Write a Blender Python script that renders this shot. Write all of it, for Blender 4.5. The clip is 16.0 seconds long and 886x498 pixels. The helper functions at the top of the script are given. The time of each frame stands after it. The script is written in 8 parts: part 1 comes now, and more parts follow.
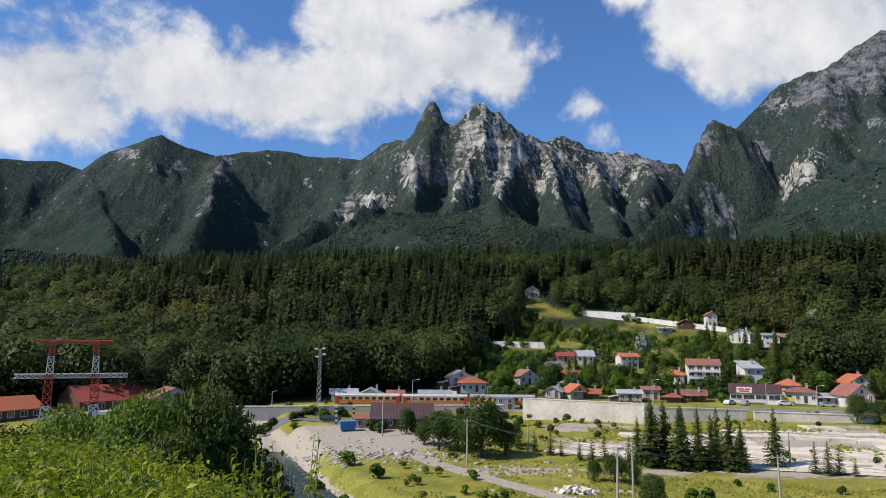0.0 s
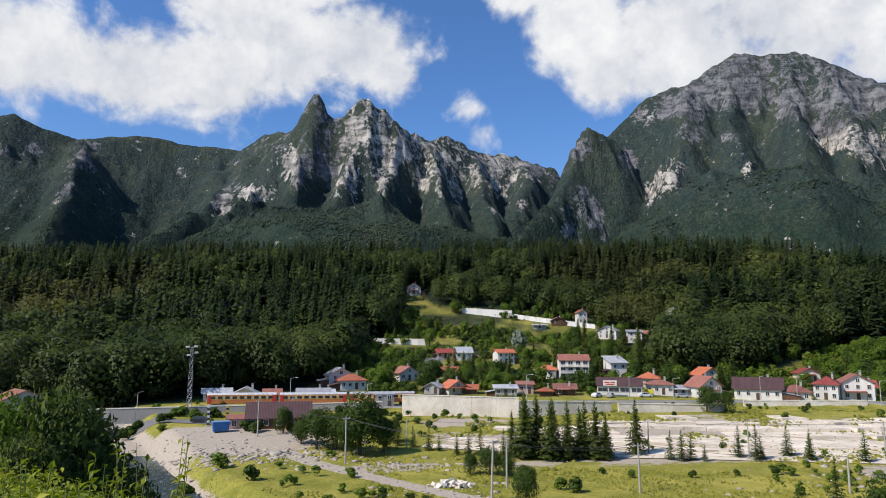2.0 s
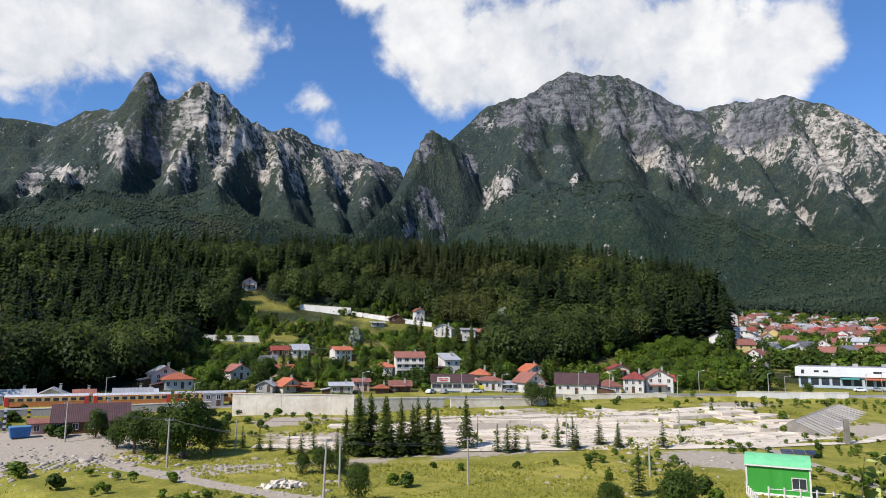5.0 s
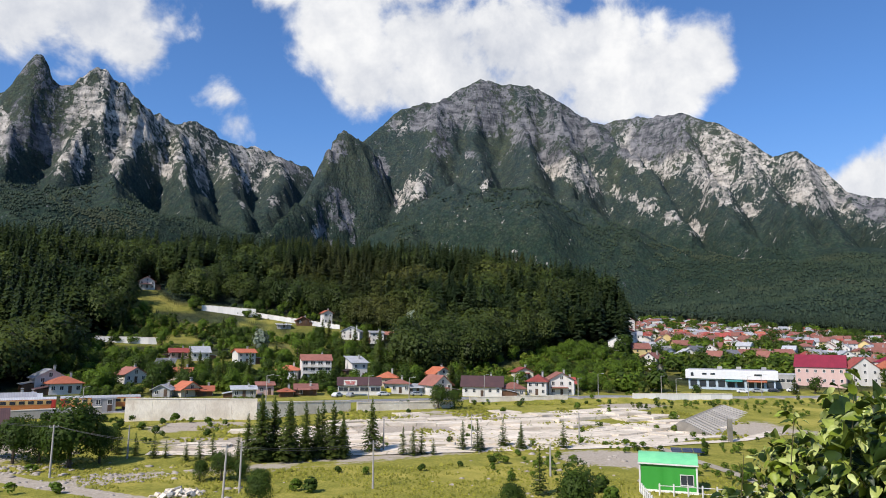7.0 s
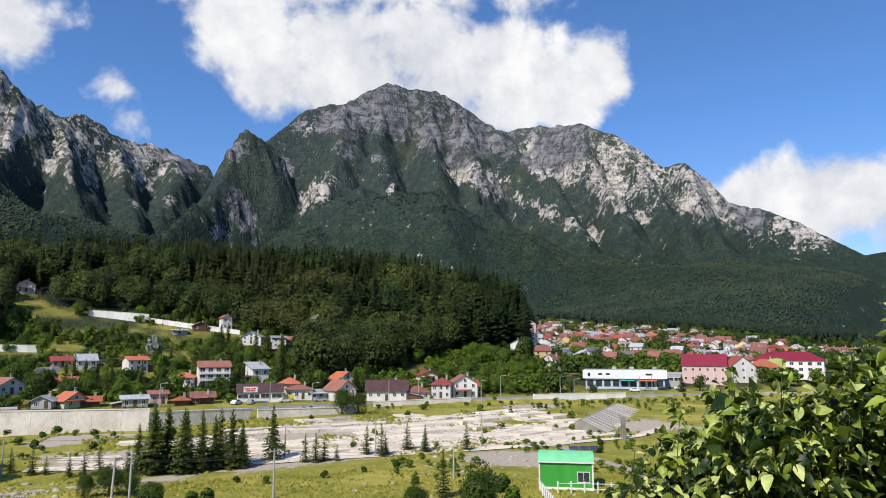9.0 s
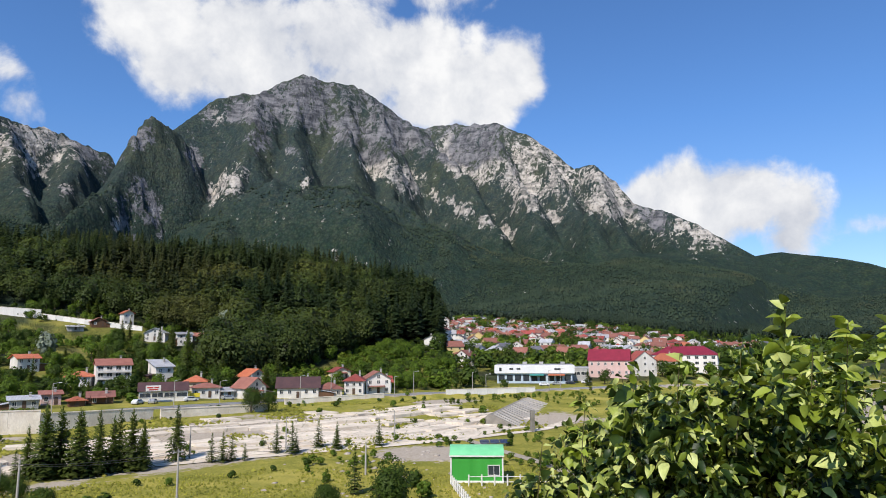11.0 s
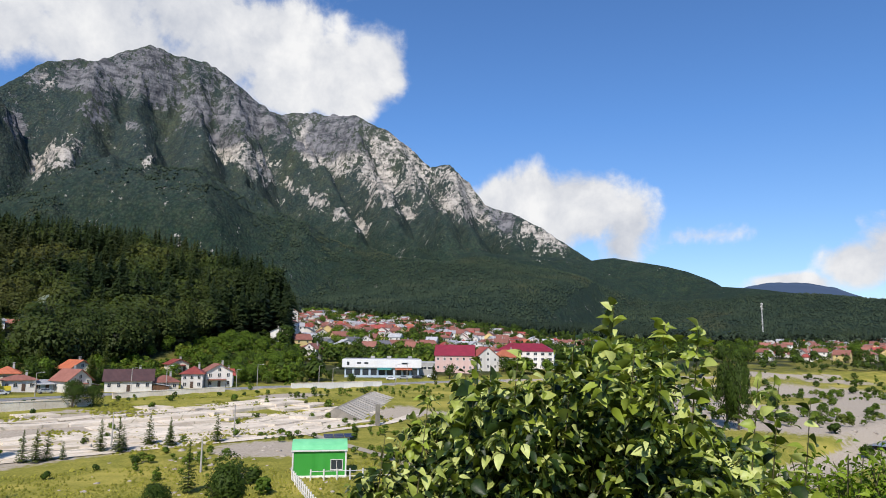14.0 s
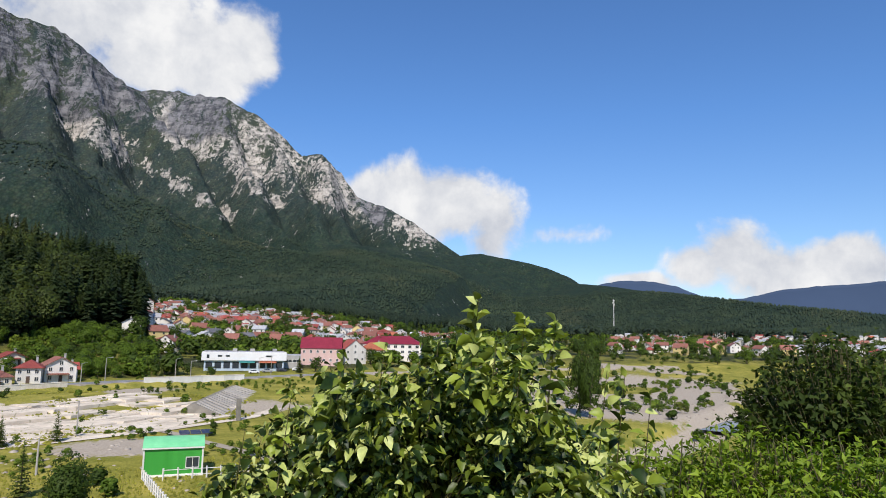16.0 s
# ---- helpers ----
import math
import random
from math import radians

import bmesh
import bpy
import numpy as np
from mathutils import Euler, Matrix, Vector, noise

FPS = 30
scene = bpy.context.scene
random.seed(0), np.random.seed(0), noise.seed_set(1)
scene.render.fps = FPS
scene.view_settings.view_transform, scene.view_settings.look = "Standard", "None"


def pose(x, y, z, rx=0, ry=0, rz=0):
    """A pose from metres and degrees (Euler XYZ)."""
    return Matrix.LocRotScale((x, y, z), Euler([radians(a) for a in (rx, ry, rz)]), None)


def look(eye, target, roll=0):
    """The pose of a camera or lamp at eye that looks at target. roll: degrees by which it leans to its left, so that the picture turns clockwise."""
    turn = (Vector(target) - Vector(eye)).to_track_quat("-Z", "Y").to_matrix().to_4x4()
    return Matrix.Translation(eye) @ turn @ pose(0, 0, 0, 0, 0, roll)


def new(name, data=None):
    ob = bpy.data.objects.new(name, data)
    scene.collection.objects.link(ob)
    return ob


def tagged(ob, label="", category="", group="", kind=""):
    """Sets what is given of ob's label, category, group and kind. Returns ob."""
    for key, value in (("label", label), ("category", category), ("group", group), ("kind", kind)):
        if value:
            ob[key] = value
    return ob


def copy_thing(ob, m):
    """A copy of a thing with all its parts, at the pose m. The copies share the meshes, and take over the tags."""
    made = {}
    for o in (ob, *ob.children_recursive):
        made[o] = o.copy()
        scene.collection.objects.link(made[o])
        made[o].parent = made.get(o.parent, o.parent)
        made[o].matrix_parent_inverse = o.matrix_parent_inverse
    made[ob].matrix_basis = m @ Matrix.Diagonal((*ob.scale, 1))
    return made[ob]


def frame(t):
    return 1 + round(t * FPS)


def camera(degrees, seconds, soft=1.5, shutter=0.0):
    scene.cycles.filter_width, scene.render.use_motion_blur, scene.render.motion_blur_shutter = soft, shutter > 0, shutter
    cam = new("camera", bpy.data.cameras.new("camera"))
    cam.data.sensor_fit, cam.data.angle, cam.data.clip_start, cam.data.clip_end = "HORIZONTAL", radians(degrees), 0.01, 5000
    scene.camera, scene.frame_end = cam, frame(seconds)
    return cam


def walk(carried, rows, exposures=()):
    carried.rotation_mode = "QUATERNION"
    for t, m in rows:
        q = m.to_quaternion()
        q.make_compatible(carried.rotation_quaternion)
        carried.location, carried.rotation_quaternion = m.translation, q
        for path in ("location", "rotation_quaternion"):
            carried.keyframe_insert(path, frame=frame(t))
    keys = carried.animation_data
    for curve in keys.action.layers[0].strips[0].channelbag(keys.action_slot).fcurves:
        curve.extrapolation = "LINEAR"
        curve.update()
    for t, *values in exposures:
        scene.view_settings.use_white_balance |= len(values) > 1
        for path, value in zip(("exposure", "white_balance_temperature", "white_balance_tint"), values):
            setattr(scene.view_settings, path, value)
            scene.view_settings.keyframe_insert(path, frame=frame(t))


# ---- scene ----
import functools

# camera: a slow pan from the top of a bank, 20 m above the valley floor
EYE = 20.0
cam = camera(66.56, 16.0, soft=0.95)
# seconds, turn to the left, tilt up, lean to the left (degrees)
TURNS = [
    (0.0, -0.00, 8.25, 0.51),
    (0.5, -2.94, 8.19, 0.16),
    (1.0, -5.01, 8.09, 0.31),
    (1.5, -7.96, 7.80, 0.35),
    (2.0, -10.04, 8.06, 0.21),
    (2.5, -12.82, 7.77, 0.27),
    (3.0, -15.62, 7.80, 0.34),
    (3.5, -18.65, 8.02, -0.02),
    (4.0, -20.70, 7.91, 0.15),
    (6.5, -28.75, 8.19, 0.49),
    (7.0, -31.27, 8.23, 0.64),
    (7.5, -33.59, 8.44, 0.54),
    (8.0, -35.54, 8.34, 0.32),
    (8.5, -37.58, 8.48, 0.23),
    (9.0, -39.35, 8.59, -0.08),
    (11.5, -48.86, 8.16, -0.37),
    (12.0, -51.04, 8.16, -0.49),
    (12.5, -52.35, 8.21, -0.52),
    (13.0, -54.51, 8.16, -0.19),
    (13.5, -56.91, 7.83, 0.13),
    (14.0, -59.12, 7.78, 0.67),
    (14.5, -61.38, 7.82, 0.76),
    (15.0, -64.14, 7.76, 1.10),
    (15.5, -67.32, 7.60, 1.20),
    (16.0, -70.17, 7.33, 0.95),
]
PATH = []
for t, yaw, tilt, lean in TURNS:
    a, b = radians(yaw), radians(tilt)
    ahead = Vector((-math.sin(a) * math.cos(b), math.cos(a) * math.cos(b), math.sin(b)))
    eye = Vector((0.03 * math.sin(-a), 0.03 * math.cos(a) - 0.03, EYE))
    PATH.append((t, look(eye, eye + ahead, lean)))
walk(cam, PATH, [(0.0, 0.0), (3.5, 0.12), (9.0, 0.12), (16.0, 0.02)])

# ---- light ----
SUN_AZ, SUN_EL = -109.0, 45.0          # degrees right of the first view, degrees up
sun_way = Vector((math.sin(radians(SUN_AZ)) * math.cos(radians(SUN_EL)), math.cos(radians(SUN_AZ)) * math.cos(radians(SUN_EL)), math.sin(radians(SUN_EL))))
sun = new("sun", bpy.data.lights.new("sun", "SUN"))
sun.data.energy, sun.data.angle, sun.data.color = 5.0, radians(0.55), (1.0, 0.93, 0.85)
sun.matrix_world = look(sun_way * 100, (0, 0, 0))

world = bpy.data.worlds.new("sky")
scene.world = world
world.use_nodes = True
wt = world.node_tree
wn, wl = wt.nodes, wt.links
wn.clear()


def wmath(op, a, b=None, c=None, clamp=False):
    n = wn.new("ShaderNodeMath")
    n.operation, n.use_clamp = op, clamp
    for i, v in enumerate((a, b, c)):
        if v is None:
            continue
        if isinstance(v, (int, float)):
            n.inputs[i].default_value = v
        else:
            wl.new(v, n.inputs[i])
    return n.outputs[0]


def build_sky():
    tex = wn.new("ShaderNodeTexCoord")
    sep = wn.new("ShaderNodeSeparateXYZ")
    wl.new(tex.outputs["Generated"], sep.inputs[0])
    sky = wn.new("ShaderNodeTexSky")
    sky.sky_type, sky.sun_disc = "NISHITA", False
    sky.sun_elevation, sky.sun_rotation = radians(SUN_EL), radians(SUN_AZ)
    sky.altitude, sky.air_density, sky.dust_density, sky.ozone_density = 900.0, 1.0, 0.5, 2.5
    az = wmath("MULTIPLY", wmath("ARCTAN2", sep.outputs[0], sep.outputs[1]), 180 / math.pi)
    el = wmath("MULTIPLY", wmath("ARCSINE", sep.outputs[2]), 180 / math.pi)
    # cumulus: each lobe is centre azimuth, centre height, half width, half height, all in degrees
    lobes = [(-31, 19.5, 8, 5.2), (-24, 20.5, 8, 5.0), (-16, 20.6, 8, 4.6), (-9, 21.0, 7, 5.0), (-4, 23.5, 8, 5.0), (2, 24.5, 7, 4.6), (-8, 27, 6, 5),
             (-40, 22, 7, 7), (-36, 16.5, 6, 4), (-30, 17, 5, 3.2), (-2, 30, 9, 4), (5.5, 22.3, 3.3, 2.2), (17, 30, 4, 3.5), (22, 26, 5, 5), (24.5, 22, 4.6, 3.6), (30, 25, 7, 5), (37, 25, 8, 5), (44, 24, 6, 4.5),
             (49, 22, 5, 3.6), (53, 22.5, 3.6, 3.4), (45, 20.3, 5, 2.6), (50, 20.2, 4, 2.2), (29, 21.5, 5, 2.6), (28, 31, 12, 5), (44, 31, 8, 4), (64.5, 11.5, 3.4, 3.2), (68, 10, 4.5, 3.6), (71.5, 10.5, 3.2, 3.2),
             (74, 8, 2.4, 2.6), (12.7, 19.6, 1.9, 1.3, 0.36), (13.4, 17.9, 1.3, 1.5, 0.32), (80.5, 8.6, 4.0, 0.9, 0.26), (86.5, 4.6, 3, 0.9), (91, 6, 2.6, 2.2), (94.5, 6.5, 2.8, 2.4),
             (98.5, 5, 3.4, 2.4), (102.5, 5.4, 4.0, 2.2), (109, 6, 5, 3)]
    lobes += [(93.6, 7.0, 3.6, 2.8), (96.2, 5.2, 4.0, 2.8), (101.5, 6.2, 3.6, 2.2), (70.5, 11.6, 4.4, 3.6), (74.6, 9.6, 3.0, 3.4), (67, 12, 4, 3.4), (33, 22, 7, 3.4), (39, 21.6, 6, 3.0)]
    here = wn.new("ShaderNodeCombineXYZ")
    wl.new(az, here.inputs[0]), wl.new(el, here.inputs[1])
    body = None
    for a, e, ra, re, *thick in lobes:
        sub = wn.new("ShaderNodeVectorMath")
        sub.operation = "SUBTRACT"
        wl.new(here.outputs[0], sub.inputs[0])
        sub.inputs[1].default_value = (a, e, 0)
        mul = wn.new("ShaderNodeVectorMath")
        mul.operation = "MULTIPLY"
        wl.new(sub.outputs[0], mul.inputs[0])
        mul.inputs[1].default_value = (1 / ra, 1 / re, 0)
        ln = wn.new("ShaderNodeVectorMath")
        ln.operation = "LENGTH"
        wl.new(mul.outputs[0], ln.inputs[0])
        one = wmath("MULTIPLY", wmath("SUBTRACT", 1.0, ln.outputs["Value"]), thick[0] if thick else 1.0)
        body = one if body is None else wmath("SMOOTH_MAX", body, one, 0.25)

    def fbm(scale, detail, rough, dist=0.0):
        n = wn.new("ShaderNodeTexNoise")
        n.inputs["Scale"].default_value, n.inputs["Detail"].default_value = scale, detail
        n.inputs["Roughness"].default_value, n.inputs["Distortion"].default_value = rough, dist
        wl.new(tex.outputs["Generated"], n.inputs["Vector"])
        return n.outputs[0]
    billow, fine = fbm(9.0, 7.0, 0.58, 0.25), fbm(26.0, 5.0, 0.6)
    dens = wmath("ADD", body, wmath("ADD", wmath("MULTIPLY_ADD", billow, 2.0, -0.98), wmath("MULTIPLY_ADD", fine, 0.5, -0.26)))
    alpha = wn.new("ShaderNodeMapRange")
    alpha.interpolation_type = "SMOOTHSTEP"
    wl.new(dens, alpha.inputs[0])
    alpha.inputs[1].default_value, alpha.inputs[2].default_value = -0.02, 0.5
    shade = wmath("ADD", wmath("MULTIPLY", billow, 0.9), wmath("MULTIPLY", fine, 0.35))
    ramp = wn.new("ShaderNodeValToRGB")
    ramp.color_ramp.elements[0].position, ramp.color_ramp.elements[0].color = 0.42, (4.3, 4.6, 5.3, 1)
    ramp.color_ramp.elements[1].position, ramp.color_ramp.elements[1].color = 0.80, (7.6, 7.6, 7.65, 1)
    wl.new(shade, ramp.inputs[0])
    mix = wn.new("ShaderNodeMix")
    mix.data_type = "RGBA"
    wl.new(alpha.outputs[0], mix.inputs["Factor"])
    tint = wn.new("ShaderNodeMix")
    tint.data_type, tint.blend_type = "RGBA", "MULTIPLY"
    tint.inputs["Factor"].default_value = 1.0
    wl.new(sky.outputs[0], tint.inputs[6])
    shade_of = wn.new("ShaderNodeMix")
    shade_of.data_type = "RGBA"
    wl.new(wmath("MULTIPLY", sep.outputs[2], 3.2, clamp=True), shade_of.inputs["Factor"])
    shade_of.inputs[6].default_value, shade_of.inputs[7].default_value = (0.90, 0.96, 1.06, 1), (0.69, 1.0, 1.34, 1)
    wl.new(shade_of.outputs[2], tint.inputs[7])
    wl.new(tint.outputs[2], mix.inputs[6]), wl.new(ramp.outputs[0], mix.inputs[7])
    bg, out = wn.new("ShaderNodeBackground"), wn.new("ShaderNodeOutputWorld")
    bg.inputs["Strength"].default_value = 0.118
    wl.new(mix.outputs[2], bg.inputs["Color"]), wl.new(bg.outputs[0], out.inputs[0])


build_sky()

# ---- materials ----


class Nodes:
    """A material's node tree, with short ways to add nodes."""

    def __init__(self, name):
        self.mat = bpy.data.materials.new(name)
        self.mat.use_nodes = True
        self.t = self.mat.node_tree
        self.p = self.t.nodes["Principled BSDF"]
        self.out = self.t.nodes["Material Output"]
        self.coord = self.t.nodes.new("ShaderNodeTexCoord").outputs["Object"]

    def add(self, kind, **values):
        n = self.t.nodes.new(kind)
        for key, v in values.items():
            self.put(n.inputs[key.replace("_", " ")], v)
        return n

    def put(self, socket, v):
        if hasattr(v, "is_linked"):
            self.t.links.new(v, socket)
        else:
            socket.default_value = v

    def noise(self, scale, detail=4.0, rough=0.6, vector=None):
        n = self.add("ShaderNodeTexNoise", Scale=scale, Detail=detail, Roughness=rough)
        self.put(n.inputs["Vector"], vector or self.coord)
        return n.outputs[0]

    def stretch(self, sx, sy, sz, vector=None):
        n = self.add("ShaderNodeMapping")
        self.put(n.inputs["Vector"], vector or self.coord)
        n.inputs["Scale"].default_value = (sx, sy, sz)
        return n.outputs[0]

    def step(self, v, lo, hi, a=0.0, b=1.0):
        n = self.add("ShaderNodeMapRange")
        for i, x in enumerate((v, lo, hi, a, b)):
            self.put(n.inputs[i], x)
        return n.outputs[0]

    def mix(self, f, a, b, blend="MIX"):
        n = self.add("ShaderNodeMix")
        n.data_type, n.blend_type = "RGBA", blend
        for i, x in ((0, f), (6, a), (7, b)):
            self.put(n.inputs[i], x if hasattr(x, "is_linked") or isinstance(x, (int, float)) else (*x[:3], 1))
        return n.outputs[2]

    def math(self, op, a, b=0.0):
        n = self.add("ShaderNodeMath")
        n.operation = op
        self.put(n.inputs[0], a), self.put(n.inputs[1], b)
        return n.outputs[0]

    def attr(self, name, out="Color"):
        n = self.add("ShaderNodeAttribute")
        n.attribute_name = name
        return n.outputs[out]

    def bump(self, height, strength, distance):
        n = self.add("ShaderNodeBump", Strength=strength, Distance=distance, Height=height)
        self.t.links.new(n.outputs[0], self.p.inputs["Normal"])

    def done(self, colour, rough=0.8, metal=0.0):
        self.put(self.p.inputs["Base Color"], colour if hasattr(colour, "is_linked") else (*colour, 1))
        self.put(self.p.inputs["Roughness"], rough)
        self.p.inputs["Metallic"].default_value = metal
        return self.mat


def plain(name, a, b, scale=1.0, rough=0.8, metal=0.0, fine=12.0, bump=0.1, streak=False):
    """A surface between two colours: blotches at one scale, grain at a finer one, a little relief."""
    n = Nodes(name)
    vec = n.stretch(1, 1, 0.12) if streak else None
    big, small = n.noise(scale, 4.0, 0.6, vec), n.noise(scale * fine, 3.0)
    col = n.mix(n.step(big, 0.32, 0.68), a, b)
    rnd = n.add("ShaderNodeObjectInfo").outputs["Random"]
    col = n.mix(n.step(small, 0.3, 0.7, 0.0, 0.35), col, [c * 0.72 for c in a])
    col = n.mix(1.0, col, n.mix(rnd, (0.86, 0.86, 0.86), (1.08, 1.06, 1.04)), "MULTIPLY")
    n.bump(small, bump, 0.02)
    n.p.inputs["Specular IOR Level"].default_value = 0.5 if rough < 0.75 else 0.25
    return n.done(col, n.step(big, 0.3, 0.7, max(rough - 0.1, 0.02), min(rough + 0.1, 1.0)), metal)


def foliage(name, dark, light, warm, scale=0.08, glow=0.25, tinted=False, puffed=False):
    """Leaves: two greens and a warmer one that vary from tree to tree and from clump to clump; light passes through a little."""
    n = Nodes(name)
    isl = n.add("ShaderNodeNewGeometry").outputs["Random Per Island"]
    if tinted:
        isl = n.math("ADD", n.math("MULTIPLY", isl, 0.18), n.math("MULTIPLY", n.attr("tint", "Fac"), 0.82))
    col = n.mix(n.step(n.noise(scale, 3.0, 0.6), 0.35, 0.65), dark, light)
    col = n.mix(n.step(n.noise(scale * 0.37, 2.0), 0.55, 0.75, 0.0, 0.7), col, warm)
    col = n.mix(1.0, col, n.mix(isl, (0.66, 0.70, 0.64), (1.28, 1.26, 1.18)), "MULTIPLY")
    n.done(col, 0.55)
    n.p.inputs["Specular IOR Level"].default_value = 0.12 if tinted or puffed else 0.25
    thin = n.add("ShaderNodeBsdfTranslucent", Color=n.mix(1.0, col, (1.2, 1.35, 0.5), "MULTIPLY"))
    if tinted or puffed:          # boughs catch the light like the round crown that they make up
        world_way = n.add("ShaderNodeVectorTransform", Vector=n.attr("puff", "Vector"))
        world_way.vector_type, world_way.convert_from, world_way.convert_to = "NORMAL", "OBJECT", "WORLD"
        blend = n.add("ShaderNodeMix")
        blend.data_type = "VECTOR"
        n.put(blend.inputs[0], 0.7 if tinted else 0.55), n.put(blend.inputs[4], n.add("ShaderNodeNewGeometry").outputs["Normal"]), n.put(blend.inputs[5], world_way.outputs[0])
        unit = n.add("ShaderNodeVectorMath")
        unit.operation = "NORMALIZE"
        n.put(unit.inputs[0], blend.outputs[1])
        n.t.links.new(unit.outputs[0], n.p.inputs["Normal"])
    both = n.add("ShaderNodeMixShader", Fac=glow)
    n.t.links.new(n.p.outputs[0], both.inputs[1]), n.t.links.new(thin.outputs[0], both.inputs[2])
    n.t.links.new(both.outputs[0], n.out.inputs["Surface"])
    return n.mat


def terrain_material():
    n = Nodes("terrain")
    cover = n.add("ShaderNodeSeparateColor")
    n.t.links.new(n.attr("cover"), cover.inputs[0])
    rock_m, gravel_m, meadow_m = cover.outputs[0], cover.outputs[1], cover.outputs[2]
    tiny, mid, wide = n.noise(2.2, 5.0, 0.7), n.noise(0.16, 5.0, 0.65), n.noise(0.018, 5.0, 0.6)
    grass = n.mix(n.step(mid, 0.35, 0.66), (0.19, 0.19, 0.030), (0.39, 0.335, 0.070))
    grass = n.mix(n.step(tiny, 0.35, 0.65, 0.0, 0.8), grass, (0.118, 0.130, 0.019))
    grass = n.mix(n.step(n.noise(0.05, 4.0), 0.52, 0.7, 0.0, 0.8), grass, (0.42, 0.35, 0.08))
    # bluish base colours: distance haze is put into the woods
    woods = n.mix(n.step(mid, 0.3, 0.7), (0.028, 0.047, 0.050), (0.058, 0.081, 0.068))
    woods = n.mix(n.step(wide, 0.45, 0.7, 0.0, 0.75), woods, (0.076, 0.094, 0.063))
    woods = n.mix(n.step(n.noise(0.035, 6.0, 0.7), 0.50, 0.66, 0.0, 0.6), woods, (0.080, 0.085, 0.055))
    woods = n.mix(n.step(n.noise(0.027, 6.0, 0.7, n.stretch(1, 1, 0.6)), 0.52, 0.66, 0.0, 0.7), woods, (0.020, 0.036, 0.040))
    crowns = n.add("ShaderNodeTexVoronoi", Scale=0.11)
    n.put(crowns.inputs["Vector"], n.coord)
    # shade in the gaps between crowns, put into the colour
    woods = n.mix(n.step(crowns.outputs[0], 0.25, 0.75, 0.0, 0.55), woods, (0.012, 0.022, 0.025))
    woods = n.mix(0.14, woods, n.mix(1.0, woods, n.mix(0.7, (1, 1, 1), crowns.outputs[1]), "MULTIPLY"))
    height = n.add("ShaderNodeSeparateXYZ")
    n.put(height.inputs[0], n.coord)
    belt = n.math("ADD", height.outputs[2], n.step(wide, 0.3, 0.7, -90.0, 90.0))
    # lower woods darker and greener, with less of the painted haze
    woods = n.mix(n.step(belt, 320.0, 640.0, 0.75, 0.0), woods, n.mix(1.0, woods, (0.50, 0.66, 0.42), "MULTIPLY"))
    veins = n.noise(0.035, 8.0, 0.72, n.stretch(1, 1, 0.35))
    beds = n.noise(0.030, 7.0, 0.7, n.stretch(0.35, 0.35, 1.6))
    mixed = n.math("ADD", n.math("MULTIPLY", veins, 0.5), n.math("MULTIPLY", beds, 0.5))
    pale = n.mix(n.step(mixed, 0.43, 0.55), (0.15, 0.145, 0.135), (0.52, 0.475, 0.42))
    # cliffs under cloud: their shade is painted as this darker grey
    shaded_stone = n.mix(n.step(mixed, 0.43, 0.57), (0.062, 0.064, 0.072), (0.225, 0.220, 0.226))
    stone = n.mix(n.step(n.math("ADD", n.attr("cover", "Alpha"), n.step(n.noise(0.008, 5.0, 0.7), 0.3, 0.7, -0.25, 0.25)), 0.35, 0.65), pale, shaded_stone)
    pebble = n.mix(n.step(tiny, 0.32, 0.7), (0.27, 0.225, 0.17), (0.50, 0.43, 0.345))
    pebble = n.mix(n.step(mid, 0.4, 0.65, 0.0, 0.7), pebble, (0.38, 0.325, 0.26))
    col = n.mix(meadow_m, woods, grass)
    tilt = n.add("ShaderNodeMapping")
    n.put(tilt.inputs["Vector"], n.coord)
    tilt.inputs["Rotation"].default_value = (0.25, 0.5, 0.3)
    tilt.inputs["Scale"].default_value = (1.0, 1.0, 0.42)
    ribs = n.math("ADD", n.math("MULTIPLY", n.noise(0.021, 9.0, 0.72, tilt.outputs[0]), 1.0), n.math("MULTIPLY", n.noise(0.06, 6.0, 0.75, n.stretch(1, 1, 0.7)), 1.0))
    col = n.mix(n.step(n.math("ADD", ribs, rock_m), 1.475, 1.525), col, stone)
    gedge = n.math("ADD", gravel_m, n.step(n.noise(0.6, 5.0, 0.7), 0.25, 0.75, -0.3, 0.3))
    col = n.mix(n.step(gedge, 0.4, 0.6), col, pebble)
    leafy = n.math("MULTIPLY", n.math("SUBTRACT", 1.0, meadow_m), n.math("MULTIPLY", crowns.outputs[0], -5.0))
    n.bump(n.math("ADD", n.math("ADD", n.math("MULTIPLY", n.math("MULTIPLY", veins, 22.0), n.math("SUBTRACT", 1.0, meadow_m)), leafy), n.math("MULTIPLY", tiny, 0.12)), 0.8, 1.0)
    n.p.inputs["Specular IOR Level"].default_value = 0.12
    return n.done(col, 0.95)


M_TERRAIN = terrain_material()
M_SPRUCE_FAR = foliage("spruce_needles", (0.016, 0.028, 0.012), (0.038, 0.054, 0.018), (0.074, 0.070, 0.025), 0.02, 0.12, True)
M_BEECH_FAR = foliage("beech_leaves", (0.026, 0.042, 0.011), (0.060, 0.078, 0.018), (0.112, 0.096, 0.026), 0.02, 0.2, True)
# bluer and paler than the near woods: haze put into the colour
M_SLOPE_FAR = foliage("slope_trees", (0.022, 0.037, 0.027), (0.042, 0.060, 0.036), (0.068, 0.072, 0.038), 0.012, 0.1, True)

# ---- the lie of the land ----


